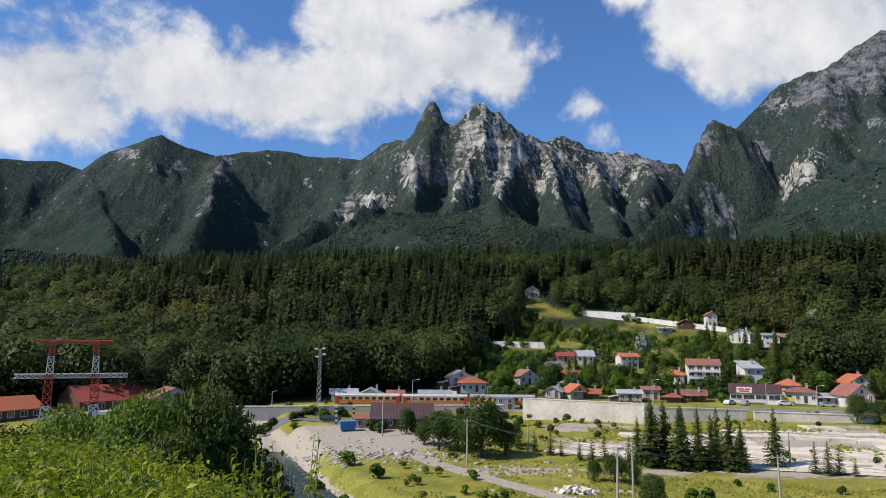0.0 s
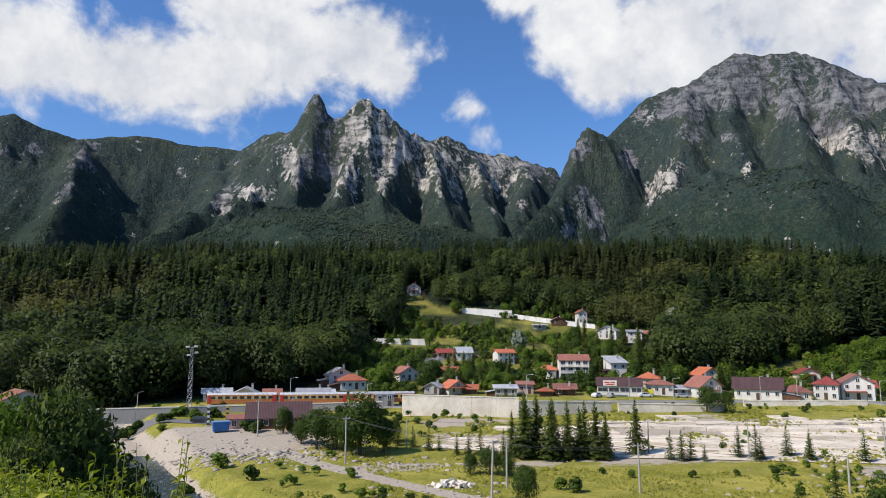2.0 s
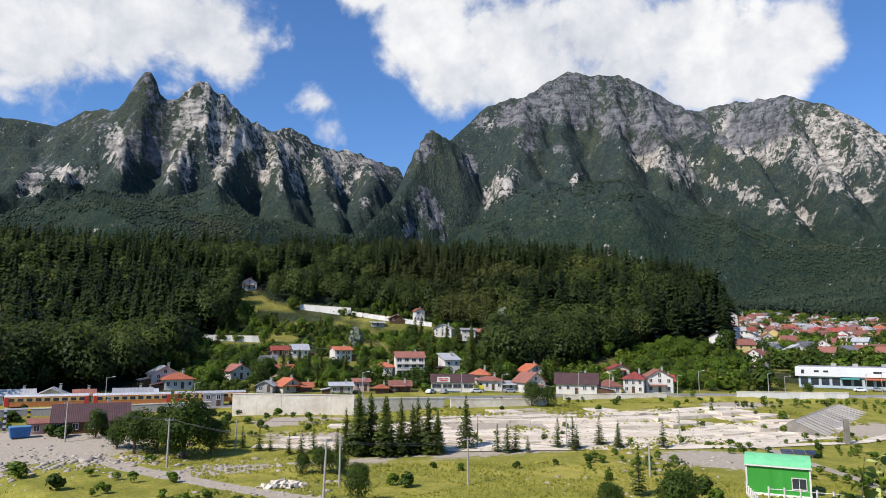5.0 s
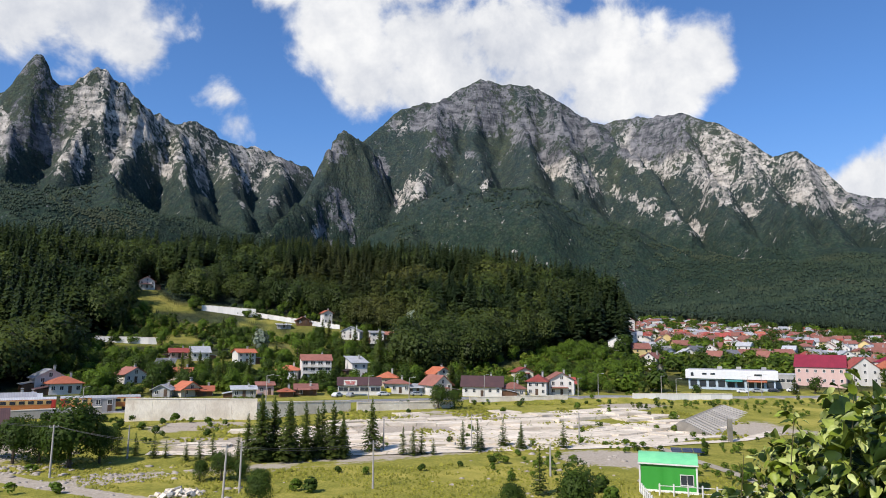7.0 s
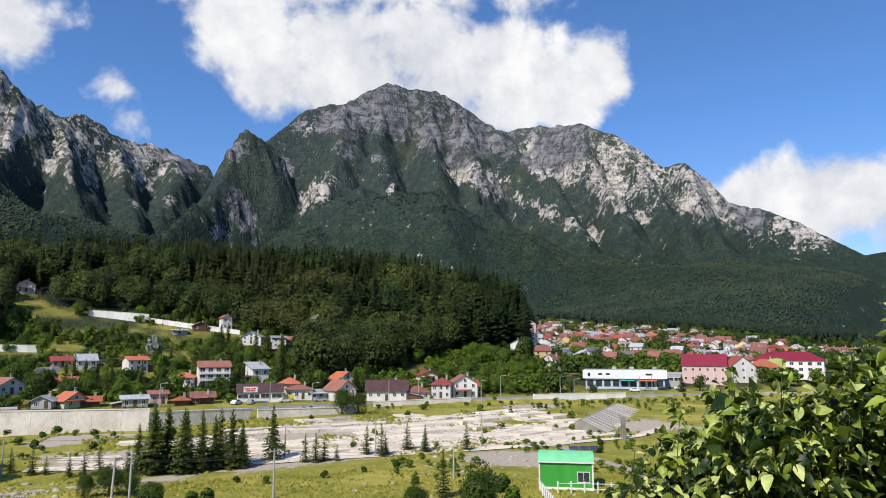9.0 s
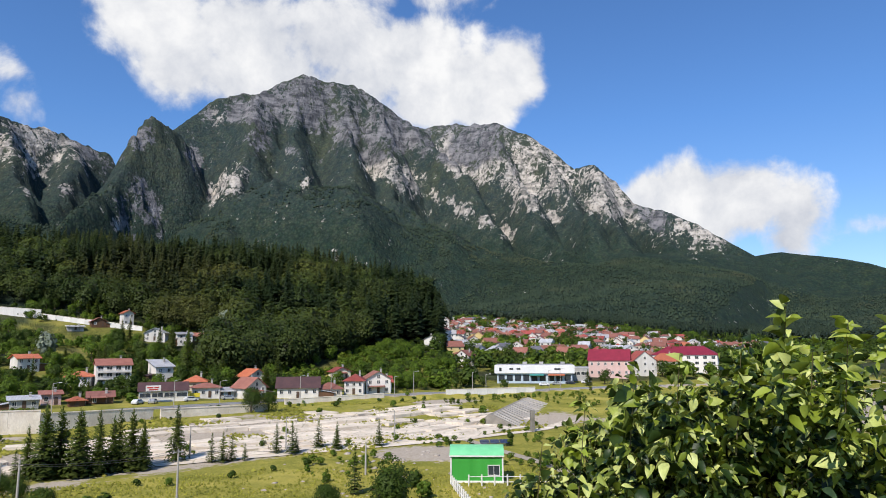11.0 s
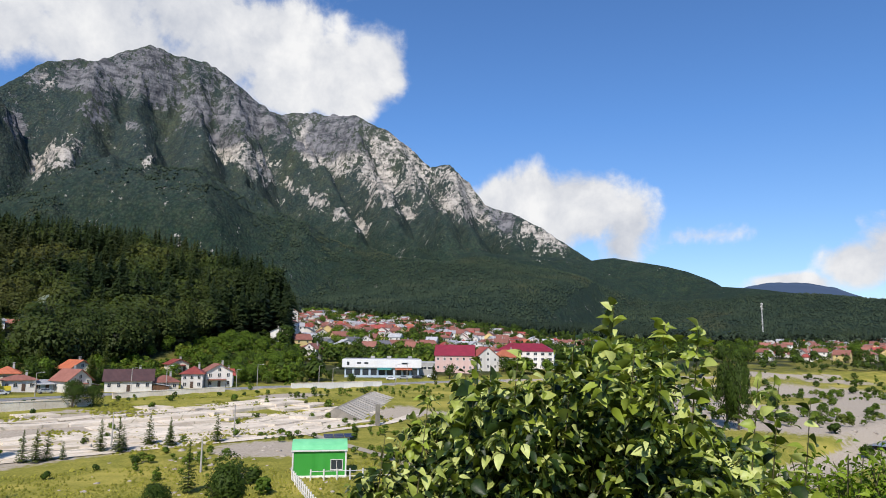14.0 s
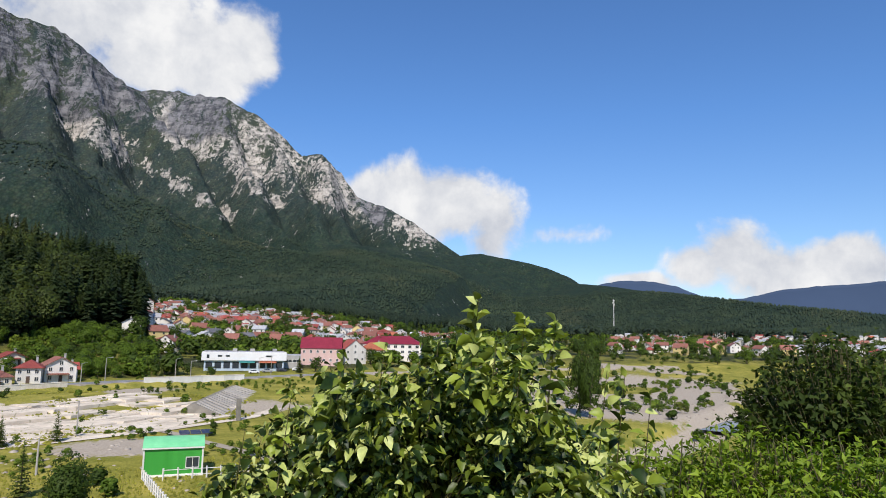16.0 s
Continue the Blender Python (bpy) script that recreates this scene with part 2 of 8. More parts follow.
def vnoise(x, y, seed):
    xi, yi = np.floor(x), np.floor(y)
    u, v = x - xi, y - yi
    u, v = u * u * u * (u * (u * 6 - 15) + 10), v * v * v * (v * (v * 6 - 15) + 10)
    xi, yi = xi.astype(np.int64), yi.astype(np.int64)

    def h(a, b):
        k = (a * 374761393 + b * 668265263 + seed * 362437) & 0xFFFFFFFF
        k = ((k ^ (k >> 13)) * 1274126177) & 0xFFFFFFFF
        return ((k ^ (k >> 16)) & 0xFFFF) / 65535.0
    top = h(xi, yi) * (1 - u) + h(xi + 1, yi) * u
    return top * (1 - v) + (h(xi, yi + 1) * (1 - u) + h(xi + 1, yi + 1) * u) * v


def fbm(x, y, size, octaves, seed, ridged=False, gain=0.5):
    total, amp, norm = 0.0, 1.0, 0.0
    for o in range(octaves):
        k = 2.03 ** o / size
        v = vnoise(x * k + 17.3 * o, y * k - 9.1 * o, seed + o)
        v = 1 - np.abs(2 * v - 1) if ridged else v
        total, norm, amp = total + amp * v, norm + amp, amp * gain
    return total / norm


def ease(v, a, b):
    k = np.clip((v - a) / (b - a), 0, 1)
    return k * k * (3 - 2 * k)


def rail_y(x):
    """The railway's line along the far side of the valley."""
    return 184 - np.maximum(0, np.asarray(x, float) - 60) ** 2 * 0.0014


def from_polyline(x, y, pts):
    """Distance to a polyline, and the third value of its points there."""
    best, val = np.full(np.shape(x), 1e9), np.zeros(np.shape(x))
    for (ax, ay, az), (bx, by, bz) in zip(pts, pts[1:]):
        dx, dy = bx - ax, by - ay
        k = np.clip(((x - ax) * dx + (y - ay) * dy) / (dx * dx + dy * dy), 0, 1)
        d = np.hypot(x - ax - k * dx, y - ay - k * dy)
        near = d < best
        best, val = np.where(near, d, best), np.where(near, az + k * (bz - az), val)
    return best, val


def from_crest(x, y, pts):
    """As from_polyline, but the heights of neighbouring stretches blend."""
    dist, vals = [], []
    for (ax, ay, az), (bx, by, bz) in zip(pts, pts[1:]):
        dx, dy = bx - ax, by - ay
        k = np.clip(((x - ax) * dx + (y - ay) * dy) / (dx * dx + dy * dy), 0, 1)
        dist.append(np.hypot(x - ax - k * dx, y - ay - k * dy)), vals.append(az + k * (bz - az))
    best = functools.reduce(np.minimum, dist)
    part_, total = 0.0, 0.0
    for d, v in zip(dist, vals):
        w = np.exp(-np.minimum((d - best) / (4 + 0.05 * best), 50))
        part_, total = part_ + w * v, total + w
    return best, part_ / total


def crest(*pts):
    """Summits and saddles as azimuth in degrees, distance and height over distance."""
    return [(r * math.sin(radians(a)), r * math.cos(radians(a)), EYE + r * e) for a, r, e in pts]


def ridge(steep, *pts):
    """A crest line and the steepness of its flanks."""
    return crest(*pts), steep


# the crests of the ranges
CRESTS = [
    ridge(1.35, (-60, 3000, 0.17), (-45, 3150, 0.21), (-34, 3300, 0.228), (-30.6, 3300, 0.237), (-28.7, 3250, 0.231), (-26.8, 3150, 0.262), (-23.3, 3100, 0.291), (-21.3, 3100, 0.278),
          (-19.3, 3150, 0.273), (-14.3, 3200, 0.287), (-12, 3200, 0.280), (-7.2, 3100, 0.284), (-5.2, 2950, 0.310), (-2.9, 2850, 0.317)),
    ridge(2.3, (-2.9, 2850, 0.317), (-2.5, 2810, 0.330), (-2.2, 2800, 0.348), (-1.8, 2800, 0.363), (-1.35, 2800, 0.373), (-0.95, 2800, 0.374), (-0.5, 2800, 0.362), (-0.1, 2800, 0.345), (0.4, 2800, 0.336), (1.1, 2800, 0.341), (1.7, 2800, 0.356), (2.2, 2800, 0.368),
          (2.7, 2800, 0.374), (3.2, 2800, 0.369), (3.9, 2820, 0.353), (4.3, 2830, 0.346), (4.7, 2850, 0.350), (5.3, 2850, 0.338),
          (7.1, 2950, 0.322), (10.5, 3100, 0.309), (14.3, 3250, 0.287), (19.5, 3400, 0.266)),
    ridge(2.0, (24.2, 2900, 0.309), (27, 2980, 0.352), (30.9, 3050, 0.375), (34.4, 3150, 0.411), (37.2, 3200, 0.402), (39.9, 3250, 0.386), (43.2, 3300, 0.347), (45.1, 3350, 0.328)),
    ridge(1.6, (41, 4000, 0.34), (45, 3950, 0.337), (49.3, 3800, 0.340), (51.5, 3750, 0.340), (54.1, 3700, 0.321), (56.5, 3650, 0.287), (58, 3600, 0.260), (59.6, 3600, 0.265),
          (60.7, 3600, 0.246), (62.8, 3550, 0.206), (64.9, 3500, 0.194), (67.4, 3450, 0.171), (71.5, 3400, 0.120)),
    ridge(0.32, (62, 2700, 0.13), (67, 2900, 0.125), (71.5, 3000, 0.121), (73.4, 3000, 0.123), (76.7, 2900, 0.111), (78.6, 2850, 0.102), (81, 2750, 0.080), (85.5, 2600, 0.071),
          (90, 2500, 0.063), (94.5, 2450, 0.052), (103.6, 2400, 0.034), (120, 2400, 0.03)),
]
# spurs and buttresses that come down towards the valley
SPURS = [
    ridge(1.28, (-28.3, 3150, 0.232), (-27.3, 2800, 0.178), (-26, 2400, 0.133)),
    ridge(1.15, (-18.9, 3080, 0.270), (-18.8, 2900, 0.250), (-19.6, 2700, 0.194), (-20.3, 2450, 0.155), (-21, 2100, 0.12)),
    ridge(1.35, (-9, 3050, 0.270), (-8.8, 2850, 0.242), (-10.5, 2600, 0.190), (-14, 2250, 0.135), (-16, 2000, 0.11)),
    ridge(1.76, (-5, 2900, 0.295), (-4.5, 2750, 0.278), (-6.3, 2560, 0.217), (-8.5, 2400, 0.185), (-10, 2150, 0.13)),
    ridge(2.03, (-1.2, 2790, 0.362), (-2.7, 2600, 0.268), (-3, 2450, 0.20), (-3.5, 2100, 0.14)),
    ridge(1.89, (2.8, 2790, 0.362), (1.6, 2600, 0.272), (0.8, 2450, 0.212), (0, 2050, 0.145)),
    ridge(1.89, (5.5, 2850, 0.335), (5.1, 2600, 0.262), (4.6, 2420, 0.20), (4.5, 2050, 0.14)),
    ridge(1.76, (9, 3000, 0.305), (9.6, 2650, 0.242), (10.4, 2350, 0.18), (11, 2000, 0.13)),
    ridge(1.76, (13, 3150, 0.287), (13.8, 2800, 0.222), (14.4, 2450, 0.165), (14, 2100, 0.12)),
    ridge(1.62, (17, 3300, 0.270), (16.8, 3000, 0.230), (16, 2650, 0.185)),
    ridge(2.30, (24.6, 2760, 0.302), (23.5, 2690, 0.311), (22.6, 2650, 0.315), (21.8, 2610, 0.303), (21.2, 2570, 0.283), (20.3, 2480, 0.255), (18.5, 2320, 0.205), (16.8, 2150, 0.160), (15.5, 1950, 0.12)),
    ridge(1.62, (30.9, 3000, 0.370), (30, 2750, 0.285), (28.9, 2600, 0.242), (28.2, 2450, 0.205), (27.2, 2250, 0.155), (26.6, 2050, 0.12)),
    ridge(1.62, (34.4, 3150, 0.405), (33.7, 2850, 0.295), (34, 2600, 0.262)),
    ridge(1.62, (37.2, 3200, 0.395), (38, 2900, 0.322), (38.4, 2650, 0.275)),
    ridge(1.62, (39.9, 3250, 0.382), (41.5, 2950, 0.312), (42, 2700, 0.255)),
    ridge(1.69, (43.2, 3300, 0.347), (44.6, 3200, 0.328), (46.5, 3050, 0.291), (49.1, 2850, 0.247), (50.8, 2700, 0.200), (52.6, 2550, 0.157), (55, 2300, 0.12)),
    ridge(1.62, (50.3, 3740, 0.336), (52.6, 3300, 0.253), (54, 3000, 0.212), (56.2, 2750, 0.17), (59, 2400, 0.12)),
    ridge(1.62, (54.9, 3650, 0.305), (56.5, 3350, 0.257), (58, 3100, 0.215), (60, 2700, 0.16)),
    ridge(1.62, (59.7, 3580, 0.258), (60.5, 3200, 0.20), (62, 2800, 0.15)),
    ridge(1.49, (62.8, 3520, 0.204), (64, 3150, 0.165), (66, 2800, 0.13)),
]
# the wooded benches below the cliffs
BENCHES = [
    ridge(0.55, (-40, 2300, 0.12), (-26, 2250, 0.115), (-16, 2150, 0.115), (-12, 2200, 0.135), (-8.7, 2300, 0.170), (-5, 2350, 0.200), (-1.6, 2350, 0.218), (4.6, 2350, 0.203), (10.2, 2350, 0.192), (16, 2250, 0.150), (20, 2050, 0.108)),
    ridge(0.60, (26.8, 2150, 0.138), (28.4, 2350, 0.200), (30.5, 2400, 0.232), (34, 2450, 0.255), (38.4, 2500, 0.260), (43, 2500, 0.213), (47.7, 2450, 0.180), (52.4, 2400, 0.143), (57, 2300, 0.12), (62, 2300, 0.105)),
]
RIVER = [(-80, 260, 0), (-55, 190, 0), (-38, 150, 0), (-30, 128, 0), (-18, 100, 0), (4, 62, 0), (45, 40, 0), (100, 18, 0), (190, -8, 0), (300, -45, 0), (520, -130, 0)]
PATHWAY = [(-30, 150, 0), (-16, 146, 0), (-6, 130, 0), (3, 116, 0), (13, 100, 0), (24, 84, 0), (36, 72, 0)]


def hill(x, y):
    """The wooded hill above the railway, highest behind the village."""
    s = y - rail_y(x)
    top = np.interp(x, [-600, -330, -200, -80, 80, 200, 300, 350, 400, 460], [14, 36, 52, 62, 66, 69, 66, 50, 20, 0])
    rise = np.interp(s, [-30, 22, 60, 100, 150, 170, 207, 240, 310, 400, 560, 900, 1300], [0, 0, 0.05, 0.11, 0.175, 0.23, 0.34, 0.45, 0.67, 0.80, 0.74, 0.5, 0.4])
    return top * rise * (1 - ease(np.degrees(np.arctan2(x, y)), 44.5, 48.5))


# cliffs and outcrops of bare limestone: azimuth, height over distance, half width, half height, lean to the right
def cliffs_left():
    return [(-25.6, 0.257, 0.9, 0.010, 0), (-23.6, 0.246, 0.5, 0.011, 0), (-21.9, 0.248, 0.5, 0.010, 0), (-18.8, 0.246, 0.8, 0.022, -0.2), (-19.7, 0.195, 0.35, 0.018, -0.5), (-11.6, 0.240, 0.5, 0.007, 0),
            (-8.2, 0.205, 0.8, 0.018, -0.3), (-6.4, 0.217, 0.9, 0.014, 0), (-5.0, 0.223, 0.6, 0.014, 0), (-24.3, 0.139, 0.2, 0.008, 0)]


def cliffs_twin():
    return [(-2.8, 0.258, 1.0, 0.026, 0.15), (0.2, 0.262, 1.1, 0.032, 0.15), (1.8, 0.245, 0.6, 0.022, 0.3), (2.6, 0.335, 1.3, 0.028, 0), (2.0, 0.305, 0.9, 0.014, 0.2), (5.0, 0.292, 1.3, 0.026, 0.2),
            (6.4, 0.300, 0.8, 0.022, 0.3), (4.6, 0.246, 0.4, 0.022, 0.1), (8.2, 0.240, 0.35, 0.016, 0.4), (9.8, 0.282, 1.3, 0.016, 0.3), (11.0, 0.236, 0.5, 0.020, 0.45), (9.6, 0.226, 0.3, 0.012, 0.4),
            (12.6, 0.262, 0.8, 0.014, 0.4), (14.6, 0.236, 0.6, 0.016, 0.4), (16.8, 0.270, 1.1, 0.010, 0.3), (18.0, 0.258, 0.8, 0.010, 0.2), (14.0, 0.200, 0.3, 0.008, 0.3), (17.0, 0.205, 0.3, 0.008, 0.2)]


def cliffs_right():
    return [(21.7, 0.288, 0.7, 0.016, -0.3), (21.4, 0.147, 0.6, 0.012, 0), (23.7, 0.165, 0.35, 0.014, -0.4), (21.6, 0.205, 1.0, 0.02, 0), (23.0, 0.185, 0.8, 0.02, 0), (20.6, 0.17, 0.8, 0.014, 0), (26.0, 0.27, 0.6, 0.02, 0.2), (31, 0.30, 0.8, 0.016, 0.2), (28.8, 0.237, 1.0, 0.021, -0.2), (27.6, 0.218, 0.4, 0.016, -0.2), (34.7, 0.246, 0.3, 0.006, 0),
            (33.6, 0.290, 0.6, 0.008, 0), (40.3, 0.284, 1.0, 0.010, 0.5), (41.4, 0.272, 1.6, 0.020, 0.5), (43.2, 0.252, 1.6, 0.022, 0.5), (44.2, 0.234, 0.6, 0.014, 0.4), (46.4, 0.224, 1.0, 0.008, 0.4),
            (48.4, 0.206, 0.9, 0.012, 0.5), (50.2, 0.190, 0.6, 0.010, 0.4), (51.8, 0.166, 0.6, 0.010, 0.3), (47.6, 0.262, 0.5, 0.014, 0.4), (42.8, 0.302, 1.0, 0.008, 0.5)]


def cliffs_far():
    return [(52.6, 0.262, 0.7, 0.022, 0.1), (54.0, 0.216, 0.8, 0.014, 0.3), (56.0, 0.190, 0.8, 0.010, 0.4), (55.2, 0.295, 1.2, 0.020, 0.4), (57.2, 0.265, 1.3, 0.018, 0.5), (59.8, 0.240, 1.2, 0.024, 0.4),
            (61.5, 0.195, 0.9, 0.014, 0.4), (63.0, 0.185, 0.8, 0.012, 0.4), (64.4, 0.170, 0.9, 0.016, 0.4), (66.6, 0.158, 1.0, 0.012, 0.4), (68.6, 0.140, 0.9, 0.010, 0.3), (53.2, 0.240, 0.5, 0.02, 0.2)]


def rock_field(x, y, a, e):
    """How bare the mountain is, 0 to 1: named cliffs, and broken rock over broad zones towards the crests."""
    wa, we = 1.3 * (fbm(x, y, 150, 4, 141) - 0.5), 0.020 * (fbm(x, y, 130, 4, 151) - 0.5)
    a2, e2 = a + wa, e + we
    bare = np.zeros(np.shape(a))
    for ca, ce, ha, he, lean in cliffs_left() + cliffs_twin() + cliffs_right() + cliffs_far():
        u = (a2 - ca + lean * (e2 - ce) * 57.3) / ha
        v = (e2 - ce) / he
        bare = np.maximum(bare, 1.25 - 0.75 * np.sqrt(u * u + v * v))
    # broken rock above a line, thinning out below it
    foot = np.interp(a, [-45, -30, -12, -9, -5, -1, 5, 10, 16, 20, 22, 25, 30, 34, 38, 42, 46, 47, 50, 53, 56, 60, 64, 68, 72, 74], [0.5, 0.30, 0.30, 0.24, 0.25, 0.25, 0.235, 0.23, 0.215, 0.235, 0.30, 0.31, 0.315, 0.315, 0.305, 0.285, 0.27, 0.25, 0.23, 0.21, 0.20, 0.175, 0.15, 0.132, 0.13, 0.3])
    share = np.interp(a, [-30, -9, -6, 4, 10, 17, 21, 25, 29, 44, 46, 49, 54, 70], [0.30, 0.34, 0.50, 0.52, 0.56, 0.56, 0.45, 0.55, 0.80, 0.80, 0.90, 0.92, 0.70, 0.62])
    streak = fbm(58 * a + 2600 * e, 2.6 * (2600 * e - 58 * a), 330, 4, 55, False, 0.6)
    zone = ease(e2, foot - 0.012, foot + 0.03) * share + 1.5 * (streak - 0.5)
    zone = np.where(e2 > foot - 0.02, zone, 0)
    return np.clip(np.maximum(bare, zone), 0, 1)


def mountains(x, y, z, r, a):
    """The ranges behind, blended into the valley's own height z."""
    tall, brow = np.zeros_like(x), np.full(np.shape(x), 1e9)
    wob, wob2 = 220 * (fbm(x, y, 700, 3, 31) - 0.5), 220 * (fbm(x, y, 700, 3, 47) - 0.5)
    soft = np.minimum(1, r / 1500)
    for kind, lines in enumerate((CRESTS, SPURS, BENCHES)):
        shift = (0.12, 0.35, 0.5)[kind]
        for pts, steep in lines:
            near, zr = from_crest(x + wob * soft * shift, y + wob2 * soft * shift, pts)
            if kind == 0:
                brow = np.minimum(brow, near)
            near = np.sqrt(near * near + 18 ** 2) - 18
            p = (1.45, 1.2, 1.3)[kind]
            h = zr * np.clip(1 - near * steep / (p * np.maximum(zr, 1)), 0, 1) ** p
            k = np.maximum(40 - np.abs(tall - h), 0) / 40
            tall = np.maximum(tall, h) + k * k * 8
    e = (tall - EYE) / np.maximum(r, 1)
    bare = rock_field(x, y, a, e) * ease(r, 1600, 2000)
    inner = ease(brow, 10, 170)
    steep = ease(tall, 200, 600)
    crag = (fbm(x, y, 380, 5, 71, True, 0.5) - 0.62) * 190 * steep
    crag = crag + (fbm(x, y, 110, 4, 91, True, 0.6) - 0.62) * (50 + 60 * bare) * ease(tall, 250, 600)
    t = np.radians(a) * r
    crag = crag + (fbm(t + 0.4 * wob, r * 0.28 + wob2 * 0.3, 95, 4, 131, True, 0.55) - 0.6) * 75 * bare
    tall = tall + crag * (np.interp(a, [-8, -4, 20, 24], [0.22, 0.40, 0.40, 0.25]) * (1 - inner) + inner) * np.interp(a, [-60, -10, -5], [0.7, 0.7, 1.0]) * ease(r, 1500, 2200)
    # ledges in the cliffs, dipping with the strata
    dip = 0.16 * t + 60 * (fbm(x, y, 500, 2, 161) - 0.5)
    k = (tall + dip) / 62
    ledge = (np.floor(k) + ease(k - np.floor(k), 0.30, 0.85)) * 62 - dip
    tall = tall + (ledge - tall) * 0.75 * bare * inner
    low = (fbm(x, y, 500, 4, 12) - 0.5) * 60 * ease(r, 900, 1800) * (0.3 + 0.7 * inner)
    far = np.maximum(z, tall) + low
    return np.where(r > 900, z + (far - z) * ease(r, 900, 1500), z)


def land(x, y):
    """Height of the ground. The valley floor in front of the bank is 0."""
    x, y = np.asarray(x, float), np.asarray(y, float)
    r, a = np.hypot(x, y), np.degrees(np.arctan2(x, y))
    s = y - rail_y(x)
    # valley floor, terraces up to the railway, rising towards the town
    z = 2.6 * ease(s, -70, -14) * ease(x, -90, 0) + 1.2 * ease(s, -60, -14) * (1 - ease(x, -90, 0)) + 1.2 * ease(s, -9, -5)
    k = np.interp(a, [40, 60, 66, 75, 90, 110], [0.092, 0.060, 0.042, 0.027, 0.022, 0.016])
    z = z + k * np.maximum(0, r - 270) * (1 - 0.5 * ease(r, 900, 2500)) * ease(s, -40, 80)
    z = z + hill(x, y) + (fbm(x, y, 40, 3, 5) - 0.5) * 1.2 * ease(r, 60, 140)
    if r.max() > 900:
        z = mountains(x, y, z, r, a)
    # the bank on which the camera stands: a shelf to either side, a steep drop ahead
    reach = np.interp(a, [-180, -60, -30, -14, -6, 55, 75, 92, 120, 180], [60, 40, 16, 7, 2.6, 2.4, 4.5, 10, 40, 60])
    fall = np.interp(a, [-180, -60, -32, -24, -16, -8, 70, 90, 120], [0.0, 0.02, 0.055, 0.075, 0.12, 0.15, 0.15, 0.13, 0.02])
    bank = 18.5 - fall * np.maximum(0, np.minimum(r, reach) - 1.5) - 0.72 * np.maximum(0, r - reach) + (fbm(x, y, 5, 3, 3) - 0.5) * 0.5
    z = np.maximum(z, bank)
    # the river's bed
    d, _ = from_polyline(x, y, RIVER)
    z = z - (3.6 * (1 - ease(d, 3.0, 9.5))) * (r > 30) * (r < 560) * (bank < z + 0.5)
    return z


def forest_from(a):
    """Distance at which the woods begin, by azimuth."""
    return np.interp(a, [-60, -10, -2, 1, 3, 6, 7.0, 8.2, 9.5, 12, 16, 20, 22.5, 24, 27.4, 28.2, 34, 40, 44, 46.5, 47.5, 60, 75, 90, 110],
                     [212, 212, 222, 250, 290, 350, 448, 448, 420, 408, 402, 390, 388, 364, 362, 262, 285, 330, 358, 375, 960, 900, 880, 1000, 1300])


def cover_of(x, y, z, slope):
    r, a = np.hypot(x, y), np.degrees(np.arctan2(x, y))
    e = (z - EYE) / np.maximum(r, 1)
    rock = (0.285 + 0.285 * rock_field(x, y, a, e) + 0.05 * (np.minimum(slope, 1.8) - 1.1)) * (r > 1700)
    # cloud shade put into the colour: upper cliffs darker grey, lower ones pale and broken
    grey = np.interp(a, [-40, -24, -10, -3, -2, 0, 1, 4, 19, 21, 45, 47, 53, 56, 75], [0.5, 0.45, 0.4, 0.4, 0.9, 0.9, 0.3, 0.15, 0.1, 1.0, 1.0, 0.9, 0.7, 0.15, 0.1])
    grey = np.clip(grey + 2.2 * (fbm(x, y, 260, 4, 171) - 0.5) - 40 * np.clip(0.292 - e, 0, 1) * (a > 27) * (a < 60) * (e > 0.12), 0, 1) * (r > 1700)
    gravel = np.zeros_like(x)
    for cx, cy, rx, ry in ((-14, 143, 18, 15), (-24, 152, 22, 9), (-28, 134, 8, 10), (12, 116, 9, 4), (93, 92, 10, 12), (205, 12, 13, 16), (248, 20, 15, 34), (318, 14, 20, 48), (390, 22, 16, 40), (275, -24, 16, 12)):
        gravel = np.maximum(gravel, 1 - np.hypot((x - cx) / rx, (y - cy) / ry) ** 2 * 0.6 - 2.6 * np.maximum(0, fbm(x * 0.6, y, 14, 4, 63) - 0.44) * (cx > 190))
    inland = y - rail_y(x)
    gravel = np.maximum(gravel, 0.85 * ease(fbm(x * 0.45, y * 1.5, 15, 4, 66), 0.40, 0.56) * ease(inland, -80, -66) * (1 - ease(inland, -16, -10)) * ease(x, 16, 30) * (1 - ease(x, 160, 185)))
    gravel = np.maximum(gravel, 0.85 * ease(fbm(x * 0.5, y * 1.4, 34, 4, 67), 0.47, 0.58) * ease(a, 72, 77) * ease(r, 165, 190) * (1 - ease(r, 330, 400)))
    d, _ = from_polyline(x, y, PATHWAY)
    gravel = np.maximum(gravel, 1 - ease(d, 1.2, 2.4))
    d, _ = from_polyline(x, y, RIVER)
    gravel = np.maximum(gravel, (1 - ease(d, 4, 8)) * (r > 60))
    s = y - rail_y(x)
    gravel = np.maximum(gravel, (1 - ease(np.abs(s), 3.0, 5.5)) * (x > -200))
    meadow = (1 - ease(r - forest_from(a), -12, 12)) * (1 - ease(r, 1100, 1300)) * (1 - ease(s, 18, 34) * (0.30 + 0.55 * ease(fbm(x, y, 22, 3, 19), 0.45, 0.6)))
    meadow = np.maximum(meadow, 0.06 * ease(e, 0.20, 0.26) * ease(fbm(x, y, 200, 4, 8), 0.42, 0.6) * (r > 1700))
    return np.clip(rock, 0, 1), np.clip(gravel, 0, 1) * (r < 420), np.clip(meadow, 0, 1), grey


